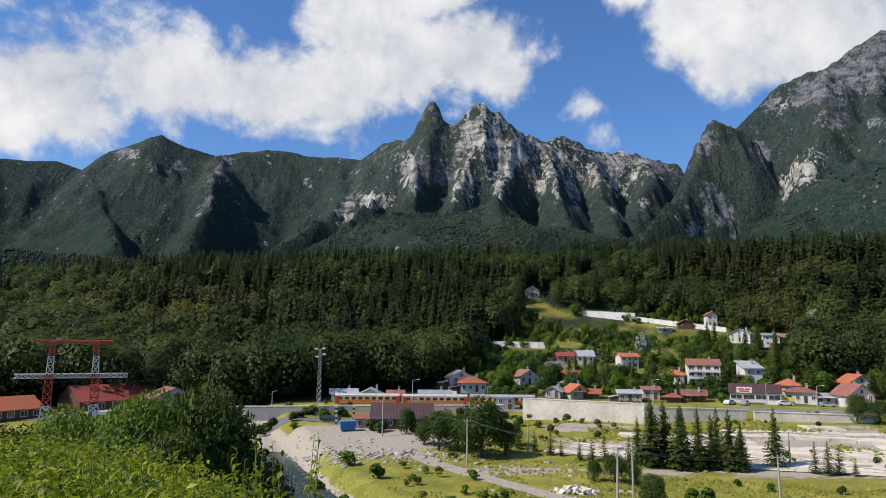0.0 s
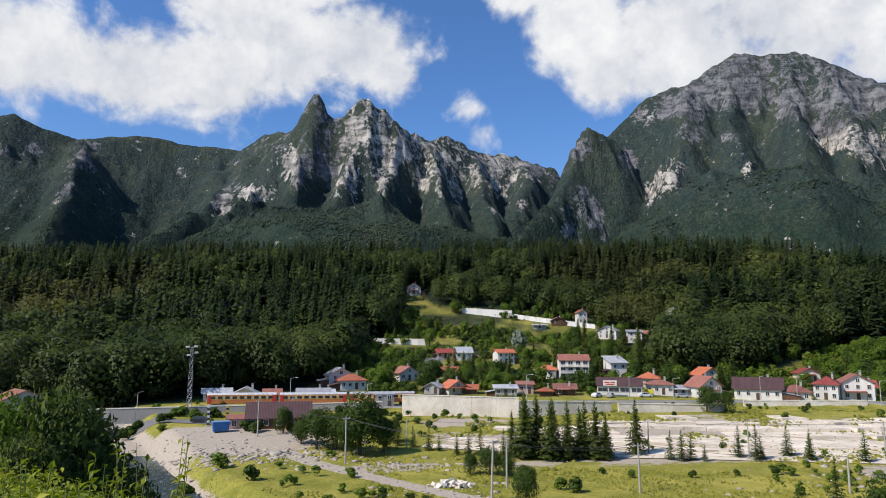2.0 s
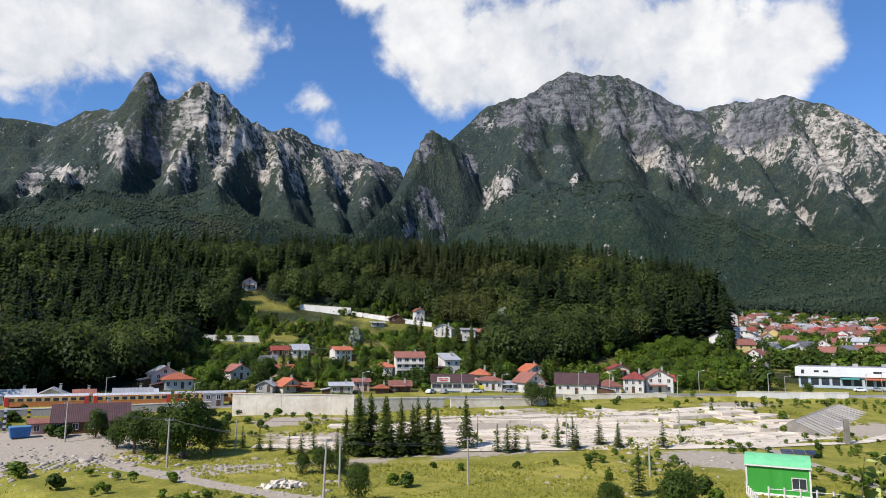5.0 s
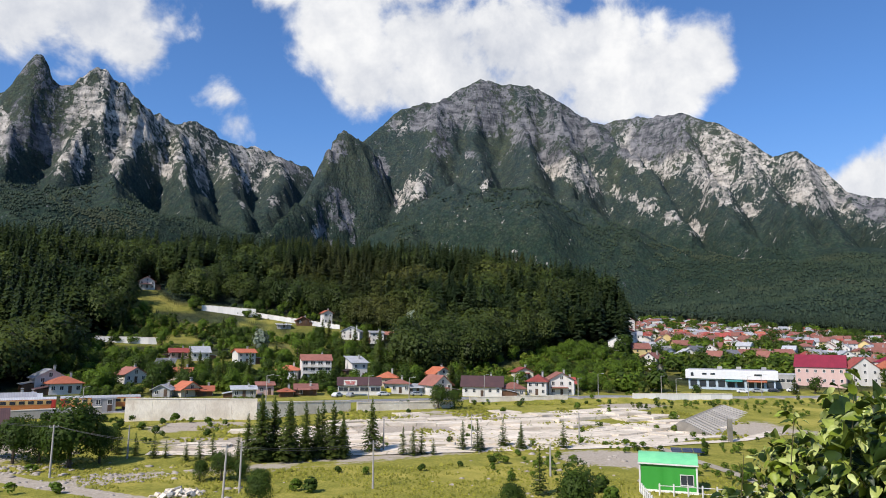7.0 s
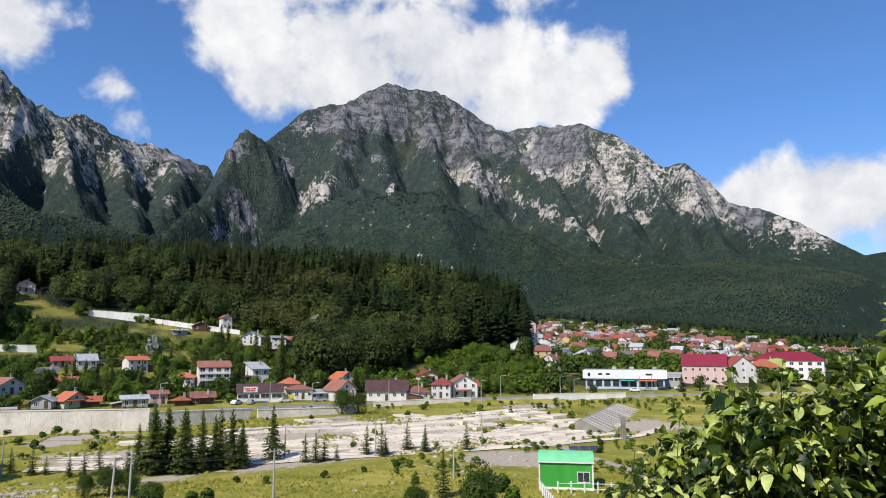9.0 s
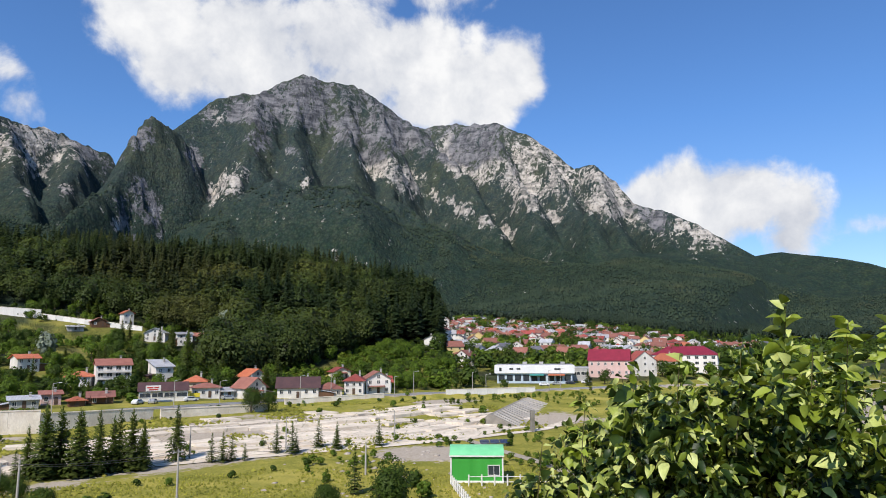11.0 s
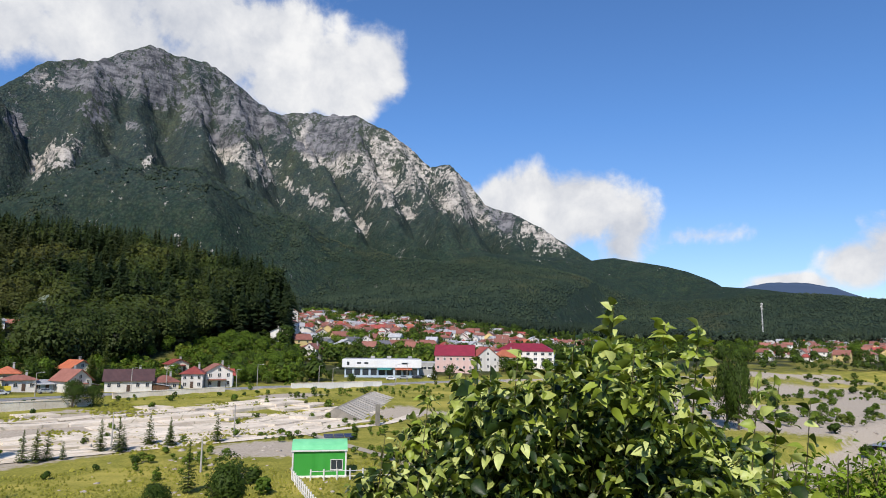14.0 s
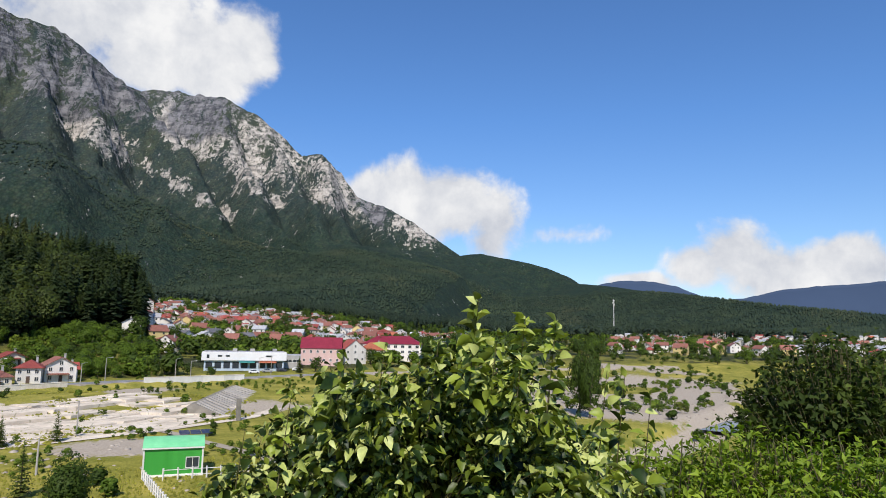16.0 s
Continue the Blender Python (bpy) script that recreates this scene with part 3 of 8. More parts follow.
def mesh_of(name, verts, tris, material, smooth=False):
    me = bpy.data.meshes.new(name)
    verts, tris = np.ascontiguousarray(verts, np.float32), np.ascontiguousarray(tris, np.int32)
    n = tris.shape[1]
    me.vertices.add(len(verts))
    me.vertices.foreach_set("co", verts.ravel())
    me.loops.add(tris.size)
    me.loops.foreach_set("vertex_index", tris.ravel())
    me.polygons.add(len(tris))
    me.polygons.foreach_set("loop_start", np.arange(len(tris), dtype=np.int32) * n)
    if smooth:
        me.polygons.foreach_set("use_smooth", np.ones(len(tris), bool))
    me.materials.append(material)
    me.update(calc_edges=True)
    return me


def build_ground():
    az = np.radians(np.concatenate([np.arange(-44, 76, 0.15), np.arange(76, 112, 0.25), np.arange(112, 316, 4.0)]))
    rr = [0.0, 0.6]
    while rr[-1] < 4850:
        r = rr[-1]
        rr.append(r * (1.06 if r < 60 else 1.014 if r < 300 else 1.02 if r < 1500 else 1.005 if r < 3900 else 1.02))
    rr = np.array([0.02] + rr[1:])
    A, R = np.meshgrid(az, rr)
    X, Y = R * np.sin(A), R * np.cos(A)
    Z = land(X, Y)
    zr = np.gradient(Z, axis=0) / np.gradient(R, axis=0)
    za = (np.roll(Z, -1, 1) - np.roll(Z, 1, 1)) / np.maximum(R * np.abs(np.roll(A, -1, 1) - np.roll(A, 1, 1)), 0.01)
    slope = np.hypot(zr, za)
    nr, na = R.shape
    i = np.arange(nr - 1)[:, None] * na
    j, j2 = np.arange(na)[None, :], (np.arange(na)[None, :] + 1) % na
    quads = np.stack([i + j, i + j2, i + na + j2, i + na + j], -1).reshape(-1, 4)[:, ::-1]
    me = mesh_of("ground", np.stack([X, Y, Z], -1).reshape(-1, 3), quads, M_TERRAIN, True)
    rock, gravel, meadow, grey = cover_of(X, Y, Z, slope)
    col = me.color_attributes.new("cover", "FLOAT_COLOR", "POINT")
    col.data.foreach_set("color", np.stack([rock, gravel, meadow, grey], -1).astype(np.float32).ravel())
    tagged(new("ground", me), "valley floor, wooded hills and limestone mountains", "ground", kind="structure")


build_ground()


def build_backdrop():
    """Hills far behind the valley's mouth, past the edge of the ground; haze painted as blue colour and glow."""
    n = Nodes("hazy_distant_hills")
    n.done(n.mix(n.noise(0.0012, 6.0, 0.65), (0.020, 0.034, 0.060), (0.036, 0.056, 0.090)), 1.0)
    # the faint blue glow stands in for haze in the air
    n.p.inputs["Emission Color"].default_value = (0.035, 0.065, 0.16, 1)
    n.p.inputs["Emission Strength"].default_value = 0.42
    for pts, r, deep in ((((76, 0.03), (81.5, 0.066), (83.6, 0.078), (85.1, 0.083), (87.7, 0.081), (89.4, 0.074), (91.1, 0.061), (94, 0.03)), 4800, 1000),
                         (((88, 0.03), (92.5, 0.052), (95.2, 0.061), (97.5, 0.070), (100.5, 0.073), (103.6, 0.077), (110, 0.09), (122, 0.10), (140, 0.06)), 4700, 900)):
        az = np.arange(pts[0][0], pts[-1][0] + 0.01, 0.12)
        el = np.interp(az, [p[0] for p in pts], [p[1] for p in pts])
        k = np.linspace(0, 1, 28)[:, None]
        rr = (r - 0.5 * deep * (1 - k) ** 1.3) * np.ones_like(az)[None]
        X, Y = rr * np.sin(np.radians(az))[None], rr * np.cos(np.radians(az))[None]
        Z = 20 + el[None] * r * (k ** 1.2) + (fbm(X, Y, 350, 4, 5, True) - 0.6) * 40 * (1 - k) + (fbm(X, Y, 90, 3, 6) - 0.5) * 14 - 120 * (1 - k)
        V, m = np.stack([X, Y, Z], -1).reshape(-1, 3), len(az)
        q = (np.arange(27)[:, None] * m + np.arange(m - 1)[None]).reshape(-1, 1)
        back = np.concatenate([V, V[-m:] * (1.06, 1.06, 0)])
        Q = np.concatenate([q + [0, 1, m + 1, m], 27 * m + np.arange(m - 1)[:, None] + [0, 1, m + 1, m]])
        tagged(new("backdrop", mesh_of("backdrop", back, Q, n.mat, True)), "distant wooded hills, haze painted in blue", "hills", kind="structure")


build_backdrop()

# ---- woods ----


def conifer_shape(rng, boughs):
    """A spruce of many drooping boughs round a spire, 1 m high."""
    verts, tris = [(0.006, 0, 1.0), (-0.03, 0.03, 0.1), (-0.03, -0.03, 0.1), (0.045, 0, 0.1)], [(0, 1, 2), (0, 2, 3), (0, 3, 1)]
    fat = rng.uniform(0.85, 1.15)
    for k in range(boughs):
        f = (k + rng.random()) / boughs
        z, a = 0.08 + 0.9 * f ** 0.85, 2.4 * k + rng.uniform(-0.5, 0.5)
        reach = fat * (0.17 * (1 - f) ** 0.8 + 0.012) * rng.uniform(0.6, 1.25)
        wide, drop = reach * rng.uniform(0.28, 0.42) + 0.006, reach * rng.uniform(0.15, 0.6)
        c, s, b = math.cos(a), math.sin(a), len(verts)
        m = 0.55 * reach
        verts += [(0, 0, z + 0.035), (m * c - wide * s, m * s + wide * c, z - 0.6 * drop), (m * c + wide * s, m * s - wide * c, z - 0.6 * drop), (reach * c, reach * s, z - drop)]
        tris += [(b, b + 1, b + 2), (b + 1, b + 3, b + 2)]
    return np.array(verts), np.array(tris)


def broadleaf_shape(rng, clumps, leaf=0.13, sides=4):
    """A broad crown of many leaf clumps over a few lobes, 1 m high."""
    lobes = [(rng.uniform(-0.17, 0.17), rng.uniform(-0.17, 0.17), rng.uniform(0.38, 0.8), rng.uniform(0.16, 0.25)) for _ in range(6)] + [(0, 0, 0.52, 0.3), (0, 0, 0.75, 0.22)]
    verts, tris = [], []
    for _ in range(clumps):
        lx, ly, lz, lr = rng.choice(lobes)
        d = Vector((rng.gauss(0, 1), rng.gauss(0, 1), rng.gauss(0.25, 1))).normalized()
        c = Vector((lx, ly, lz)) + d * lr * rng.uniform(0.75, 1.08)
        nrm = (d + Vector((rng.gauss(0, 0.17), rng.gauss(0, 0.17), rng.gauss(0.12, 0.17)))).normalized()
        u = nrm.orthogonal().normalized()
        v = nrm.cross(u)
        b, n = len(verts), sides
        for k in range(n):
            a = 6.283 * k / n + rng.uniform(-0.4, 0.4)
            verts.append(c + (u * math.cos(a) + v * math.sin(a)) * leaf * rng.uniform(0.6, 1.2) - nrm * 0.02 * rng.random())
        tris += [(b, b + 1, b + 2), (b, b + 2, b + 3)][: sides - 2]
    return np.array([tuple(p) for p in verts]), np.array(tris)


def tiny_shape(rng, wide):
    verts = [(0, 0, 1.0)] + [(wide * rng.uniform(0.7, 1.2) * math.cos(a + rng.uniform(-.3, .3)), wide * rng.uniform(0.7, 1.2) * math.sin(a), rng.uniform(0.05, 0.45)) for a in (0, 1.25, 2.5, 3.8, 5.0)]
    return np.array(verts), np.array([(0, k, k % 5 + 1) for k in range(1, 6)])


def scatter(name, shapes, x, y, high, spread, material, label, sink=0.0, category="trees"):
    """Many trees joined into one object."""
    rng = np.random.default_rng(len(x))
    z, V, T, base, tints, puff = land(x, y), [], [], 0, [], []
    pick = rng.integers(0, len(shapes), len(x))
    for k, (v, t) in enumerate(shapes):
        m = np.where(pick == k)[0]
        if not len(m):
            continue
        a, h = rng.uniform(0, 6.283, len(m)), high[m]
        w = h * (spread[m] if np.ndim(spread) else spread) * rng.uniform(0.85, 1.2, len(m))
        px = (v[None, :, 0] * np.cos(a)[:, None] - v[None, :, 1] * np.sin(a)[:, None]) * w[:, None] + x[m][:, None]
        py = (v[None, :, 0] * np.sin(a)[:, None] + v[None, :, 1] * np.cos(a)[:, None]) * w[:, None] + y[m][:, None]
        pz = v[None, :, 2] * h[:, None] + (z[m] - sink)[:, None]
        V.append(np.stack([px, py, pz], -1).reshape(-1, 3))
        T.append((t[None] + (np.arange(len(m)) * len(v))[:, None, None] + base).reshape(-1, 3))
        out = np.stack([px - x[m][:, None], py - y[m][:, None], (v[None, :, 2] - 0.30) * h[:, None] * 0.6], -1)
        puff.append((out / np.maximum(np.linalg.norm(out, axis=-1, keepdims=True), 0.01)).reshape(-1, 3))
        tints.append(np.repeat(np.clip(rng.normal(0.5, 0.3, len(m)), 0, 1.3), len(v)))
        base += len(m) * len(v)
    me = mesh_of(name, np.concatenate(V), np.concatenate(T), material)
    me.attributes.new("tint", "FLOAT", "POINT").data.foreach_set("value", np.concatenate(tints).astype(np.float32))
    me.attributes.new("puff", "FLOAT_VECTOR", "POINT").data.foreach_set("vector", np.concatenate(puff).astype(np.float32).ravel())
    return tagged(new(name, me), label, category, kind="stuff")


def build_woods():
    rng, pr = np.random.default_rng(3), random.Random(4)
    spruces = [conifer_shape(pr, 58) for _ in range(8)]
    beeches = [broadleaf_shape(pr, 260, 0.05, 3) for _ in range(6)]
    leafy = [broadleaf_shape(pr, 460, 0.037, 3) for _ in range(6)]
    # the near hill
    n = 26000
    a, r = rng.uniform(-40, 48.5, n), np.sqrt(rng.uniform(200 ** 2, 660 ** 2, n))
    x, y = r * np.sin(np.radians(a)), r * np.cos(np.radians(a))
    keep = (r > forest_from(a) + rng.uniform(-4, 10, n)) & (np.hypot((x - 30) / 27, (y - 322) / 15) > 1) & (y - rail_y(x) < 425) & (rng.random(n) < np.interp(r, [200, 350, 660], [0.60, 0.40, 0.22]))
    x, y, r, a = x[keep], y[keep], r[keep], a[keep]
    kind = fbm(x, y, 75, 3, 21) + 0.14 * np.clip((420 - r) / 150, -1, 1) - 0.10 * ((a > 9) & (a < 34) & (r > 400)) + rng.normal(0, 0.07, len(x))
    con = kind < np.interp(a, [-20, 10, 27, 30, 47], [0.455, 0.465, 0.50, 0.56, 0.56]) - 0.10 * ((a > 27) & (r < 300))
    scatter("spruce_wood", spruces, x[con], y[con], 8 + 20 * rng.random(con.sum()) ** 0.7, rng.uniform(0.95, 1.5, con.sum()), M_SPRUCE_FAR, "dense dark spruce wood on the hill")
    near, tall = r < np.maximum(forest_from(a) + 40, 310), rng.uniform(11, 23, len(x))
    for name, m, shapes, label in (("beech_wood", ~con & ~near, beeches, "mixed green beech wood on the hill"), ("beech_wood_edge", ~con & near, leafy, "leafy green edge of the beech wood")):
        scatter(name, shapes, x[m], y[m], tall[m], 1.0, M_BEECH_FAR, label, 1.5)
    # the lower mountain slopes
    n = 125000
    a, r = rng.uniform(-40, 108, n), np.sqrt(rng.uniform(650 ** 2, 2550 ** 2, n))
    x, y = r * np.sin(np.radians(a)), r * np.cos(np.radians(a))
    z = land(x, y)
    seen = ((z + 20 - EYE) / r > np.interp(a, [-40, -26, -16, -4, 10, 13, 33, 37, 42, 46, 48, 110], [0.04, 0.085, 0.10, 0.095, 0.11, 0.12, 0.12, 0.09, 0.055, 0.02, -0.05, -0.05]))
    keep = seen & (r > forest_from(a)) & (z < 570 + 300 * (fbm(x, y, 300, 3, 77) - 0.5))
    e = 12.0
    sl = np.hypot(land(x + e, y) - z, land(x, y + e) - z) / e
    keep &= sl + 0.3 * (fbm(x, y, 150, 3, 78) - 0.5) < 0.85
    x, y, r = x[keep], y[keep], r[keep]
    con = fbm(x, y, 160, 3, 40) + rng.normal(0, 0.06, len(x)) < 0.5
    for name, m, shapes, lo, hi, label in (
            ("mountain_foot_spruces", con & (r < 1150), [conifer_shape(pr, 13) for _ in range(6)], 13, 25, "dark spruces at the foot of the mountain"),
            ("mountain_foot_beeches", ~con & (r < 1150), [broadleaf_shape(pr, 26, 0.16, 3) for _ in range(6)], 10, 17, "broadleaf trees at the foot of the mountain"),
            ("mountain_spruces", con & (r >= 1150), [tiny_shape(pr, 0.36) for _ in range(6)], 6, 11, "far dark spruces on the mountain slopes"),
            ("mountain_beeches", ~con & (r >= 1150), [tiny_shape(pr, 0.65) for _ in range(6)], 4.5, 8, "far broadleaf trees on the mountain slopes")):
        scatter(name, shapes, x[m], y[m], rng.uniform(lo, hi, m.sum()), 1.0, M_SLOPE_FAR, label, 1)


build_woods()

# ---- building blocks ----


def part(name, bm, material, parent, label=""):
    """One mesh object under a thing or a part; bm may be a bmesh or a finished mesh."""
    if isinstance(bm, bmesh.types.BMesh):
        me = bpy.data.meshes.new(name)
        bm.to_mesh(me)
        bm.free()
        me.materials.append(material)
    else:
        me = bm
    ob = new(name, me)
    ob.parent = parent
    if label:
        tagged(ob, label)
    return ob


def thing(name, m, label, category, group="", kind=""):
    ob = new(name)
    ob.matrix_world = m
    return tagged(ob, label, category, group, kind)


def box(bm, size, at=(0, 0, 0), turn=None, bevel=0.0):
    m = Matrix.Translation(at) @ (turn or Matrix()) @ Matrix.Diagonal((*size, 1))
    made = bmesh.ops.create_cube(bm, size=1, matrix=m)["verts"]
    if bevel:
        edges = list({e for v in made for e in v.link_edges})
        bmesh.ops.bevel(bm, geom=edges, offset=bevel, segments=1, affect="EDGES")


def bar(bm, a, b, r0, r1=None, n=6):
    """A round, tapered bar from a to b."""
    a, b = Vector(a), Vector(b)
    d = b - a
    m = Matrix.Translation((a + b) / 2) @ d.to_track_quat("Z", "Y").to_matrix().to_4x4()
    bmesh.ops.create_cone(bm, cap_ends=True, segments=n, radius1=r0, radius2=r0 if r1 is None else r1, depth=d.length, matrix=m)


def hull(bm, pts, faces):
    vs = [bm.verts.new(p) for p in pts]
    for f in faces:
        bm.faces.new([vs[i] for i in f])


def ground_at(x, y):
    return float(land(np.array([float(x)]), np.array([float(y)]))[0])


def place(x, y, turn=0.0, z=None):
    """A pose on the ground whose front looks back along the line to the bank, turned further by some degrees."""
    return pose(x, y, ground_at(x, y) if z is None else z, 0, 0, -math.degrees(math.atan2(x, y)) + turn)


WALLS = {
    "white": plain("white_plaster", (0.60, 0.57, 0.52), (0.76, 0.73, 0.68), 0.35, 0.85, streak=True),
    "cream": plain("cream_plaster", (0.60, 0.53, 0.40), (0.70, 0.63, 0.50), 0.35, 0.85, streak=True),
    "grey": plain("grey_render", (0.30, 0.30, 0.29), (0.42, 0.41, 0.39), 0.35, 0.9, streak=True),
    "pink": plain("pink_plaster", (0.55, 0.38, 0.34), (0.66, 0.47, 0.42), 0.35, 0.85, streak=True),
    "wood": plain("brown_boards", (0.10, 0.055, 0.03), (0.17, 0.09, 0.05), 0.6, 0.8, streak=True),
    "yellow": plain("yellow_plaster", (0.62, 0.48, 0.20), (0.72, 0.57, 0.28), 0.35, 0.85, streak=True),
    "blue": plain("pale_blue_cladding", (0.34, 0.42, 0.50), (0.46, 0.54, 0.60), 0.35, 0.7, streak=True),
}


def roof_material(name, a, b, rough, metal=0.0, course=0.33):
    n = Nodes(name)
    wave = n.add("ShaderNodeTexWave", Scale=1.0 / course / 3.1, Distortion=0.6, Detail=1.0)
    wave.wave_type, wave.bands_direction = "BANDS", "X"
    n.put(wave.inputs["Vector"], n.coord)
    col = n.mix(n.step(n.noise(0.5, 5.0, 0.7), 0.3, 0.7), a, b)
    col = n.mix(n.step(wave.outputs[1], 0.0, 0.35, 0.4, 0.0), col, [c * 0.5 for c in a])
    rnd = n.add("ShaderNodeObjectInfo").outputs["Random"]
    col = n.mix(1.0, col, n.mix(rnd, (0.75, 0.72, 0.72), (1.15, 1.12, 1.1)), "MULTIPLY")
    n.bump(wave.outputs[1], 0.4, 0.06)
    return n.done(col, rough, metal)


ROOFS = {
    "red": roof_material("red_roof_tiles", (0.24, 0.045, 0.035), (0.38, 0.085, 0.06), 0.6),
    "orange": roof_material("orange_roof_tiles", (0.36, 0.10, 0.05), (0.50, 0.16, 0.075), 0.65),
    "maroon": roof_material("maroon_roof_sheets", (0.060, 0.030, 0.032), (0.105, 0.050, 0.046), 0.7),
    "brown": roof_material("brown_roof_tiles", (0.22, 0.085, 0.06), (0.33, 0.14, 0.10), 0.65),
    "grey": roof_material("zinc_roof_sheets", (0.40, 0.41, 0.42), (0.60, 0.61, 0.62), 0.45, 0.2),
    "dark": roof_material("dark_roof_sheets", (0.10, 0.10, 0.11), (0.17, 0.17, 0.18), 0.55),
    "crimson": roof_material("crimson_roof_sheets", (0.17, 0.012, 0.028), (0.25, 0.020, 0.042), 0.55),
}
M_FRAME = plain("window_frame_paint", (0.62, 0.60, 0.56), (0.75, 0.73, 0.70), 2.0, 0.6)
M_DARKWOOD = plain("dark_stained_wood", (0.06, 0.035, 0.02), (0.11, 0.065, 0.04), 2.0, 0.7)


def wall_concrete():
    """Old cast concrete: pale and warm, with rain streaks, rust and grey patches."""
    n = Nodes("weathered_concrete")
    geo = n.add("ShaderNodeNewGeometry").outputs["Position"]
    col = n.mix(n.step(n.noise(0.22, 6.0, 0.7, geo), 0.38, 0.62), (0.64, 0.55, 0.44), (0.84, 0.76, 0.64))
    col = n.mix(n.step(n.noise(0.9, 6.0, 0.75, n.stretch(1, 1, 0.14, geo)), 0.56, 0.76, 0.0, 0.45), col, (0.40, 0.33, 0.26))
    col = n.mix(n.step(n.noise(0.35, 5.0, 0.7, n.stretch(1, 1, 0.5, geo)), 0.60, 0.72, 0.0, 0.5), col, (0.42, 0.29, 0.20))
    fine = n.noise(9.0, 4.0)
    col = n.mix(n.step(fine, 0.35, 0.7, 0.0, 0.3), col, (0.34, 0.30, 0.25))
    n.bump(fine, 0.3, 0.03)
    return n.done(col, 0.93)


M_CONCRETE = wall_concrete()


def slab_material():
    n = Nodes("bleached_concrete")
    big, mid, fine = n.noise(0.22, 5.0, 0.65, n.stretch(1, 2.4, 1)), n.noise(1.1, 5.0, 0.7), n.noise(9.0, 4.0)
    geo = n.add("ShaderNodeNewGeometry").outputs["Position"]
    crack = n.add("ShaderNodeTexVoronoi", Scale=0.15)
    crack.feature = "DISTANCE_TO_EDGE"
    n.put(crack.inputs["Vector"], n.stretch(0.6, 1.5, 1, geo))
    col = n.mix(n.step(n.noise(0.16, 5.0, 0.65, geo), 0.35, 0.65), (0.56, 0.475, 0.37), (0.80, 0.70, 0.57))
    col = n.mix(n.step(n.noise(0.42, 6.0, 0.75, n.stretch(0.5, 1.6, 1, geo)), 0.56, 0.72, 0.0, 0.7), col, (0.36, 0.31, 0.22))
    col = n.mix(n.step(crack.outputs[0], 0.006, 0.022, 0.6, 0.0), col, (0.22, 0.20, 0.12))
    col = n.mix(n.step(fine, 0.3, 0.7, 0.0, 0.25), col, (0.36, 0.32, 0.26))
    n.bump(n.math("ADD", mid, n.math("MULTIPLY", fine, 0.3)), 0.4, 0.05)
    n.p.inputs["Specular IOR Level"].default_value = 0.15
    return n.done(col, 0.95)


M_SLAB = slab_material()
M_STEEL = plain("galvanised_steel", (0.36, 0.37, 0.38), (0.50, 0.51, 0.52), 1.5, 0.5, 0.5)
M_POLE = plain("grey_pole_concrete", (0.33, 0.31, 0.28), (0.45, 0.42, 0.38), 0.8, 0.9)
M_BARK = plain("bark", (0.075, 0.055, 0.04), (0.14, 0.11, 0.085), 3.0, 0.95, bump=0.5, streak=True)
M_WIRE = plain("wire", (0.05, 0.05, 0.05), (0.08, 0.08, 0.08), 1.0, 0.6)


def glass_material():
    n = Nodes("window_glass")
    n.done(n.mix(n.noise(0.7), (0.02, 0.025, 0.03), (0.05, 0.06, 0.07)), 0.08)
    n.p.inputs["Specular IOR Level"].default_value = 0.6
    return n.mat


M_PANE = glass_material()


def shared_window(w, h):
    """A window's frame and pane as meshes to share: the frame stands proud of the wall, the pane lies back in it."""
    bm = bmesh.new()
    for sx, sz, px, pz in ((w + 0.2, 0.1, 0, h / 2 + 0.05), (w + 0.2, 0.12, 0, -h / 2 - 0.06), (0.1, h, -w / 2 - 0.05, 0), (0.1, h, w / 2 + 0.05, 0), (0.06, h, 0, 0)):
        box(bm, (sx, 0.14, sz), (px, -0.05, pz))
    frame_me = bpy.data.meshes.new("window")
    bm.to_mesh(frame_me)
    bm.free()
    frame_me.materials.append(M_FRAME)
    bm = bmesh.new()
    box(bm, (w, 0.05, h), (0, -0.012, 0))
    pane_me = bpy.data.meshes.new("pane")
    bm.to_mesh(pane_me)
    bm.free()
    pane_me.materials.append(M_PANE)
    far = pane_me.copy()
    far.name = "window"
    far.transform(Matrix.Translation((0, -0.03, 0)))
    return frame_me, pane_me, far


WINDOWS = {"small": shared_window(0.9, 1.1), "wide": shared_window(1.6, 1.3), "band": shared_window(3.0, 1.2)}


def add_window(parent, kind, x, y, z, turn=0.0, split=True):
    f, p, far = WINDOWS[kind]
    if not split:
        part("window", far, None, parent).matrix_local = pose(x, y, z, 0, 0, turn)
        return
    win = part("window", f, None, parent)
    win.matrix_local = pose(x, y, z, 0, 0, turn)
    part("pane", p, None, win, "dark reflecting glass")
    return win


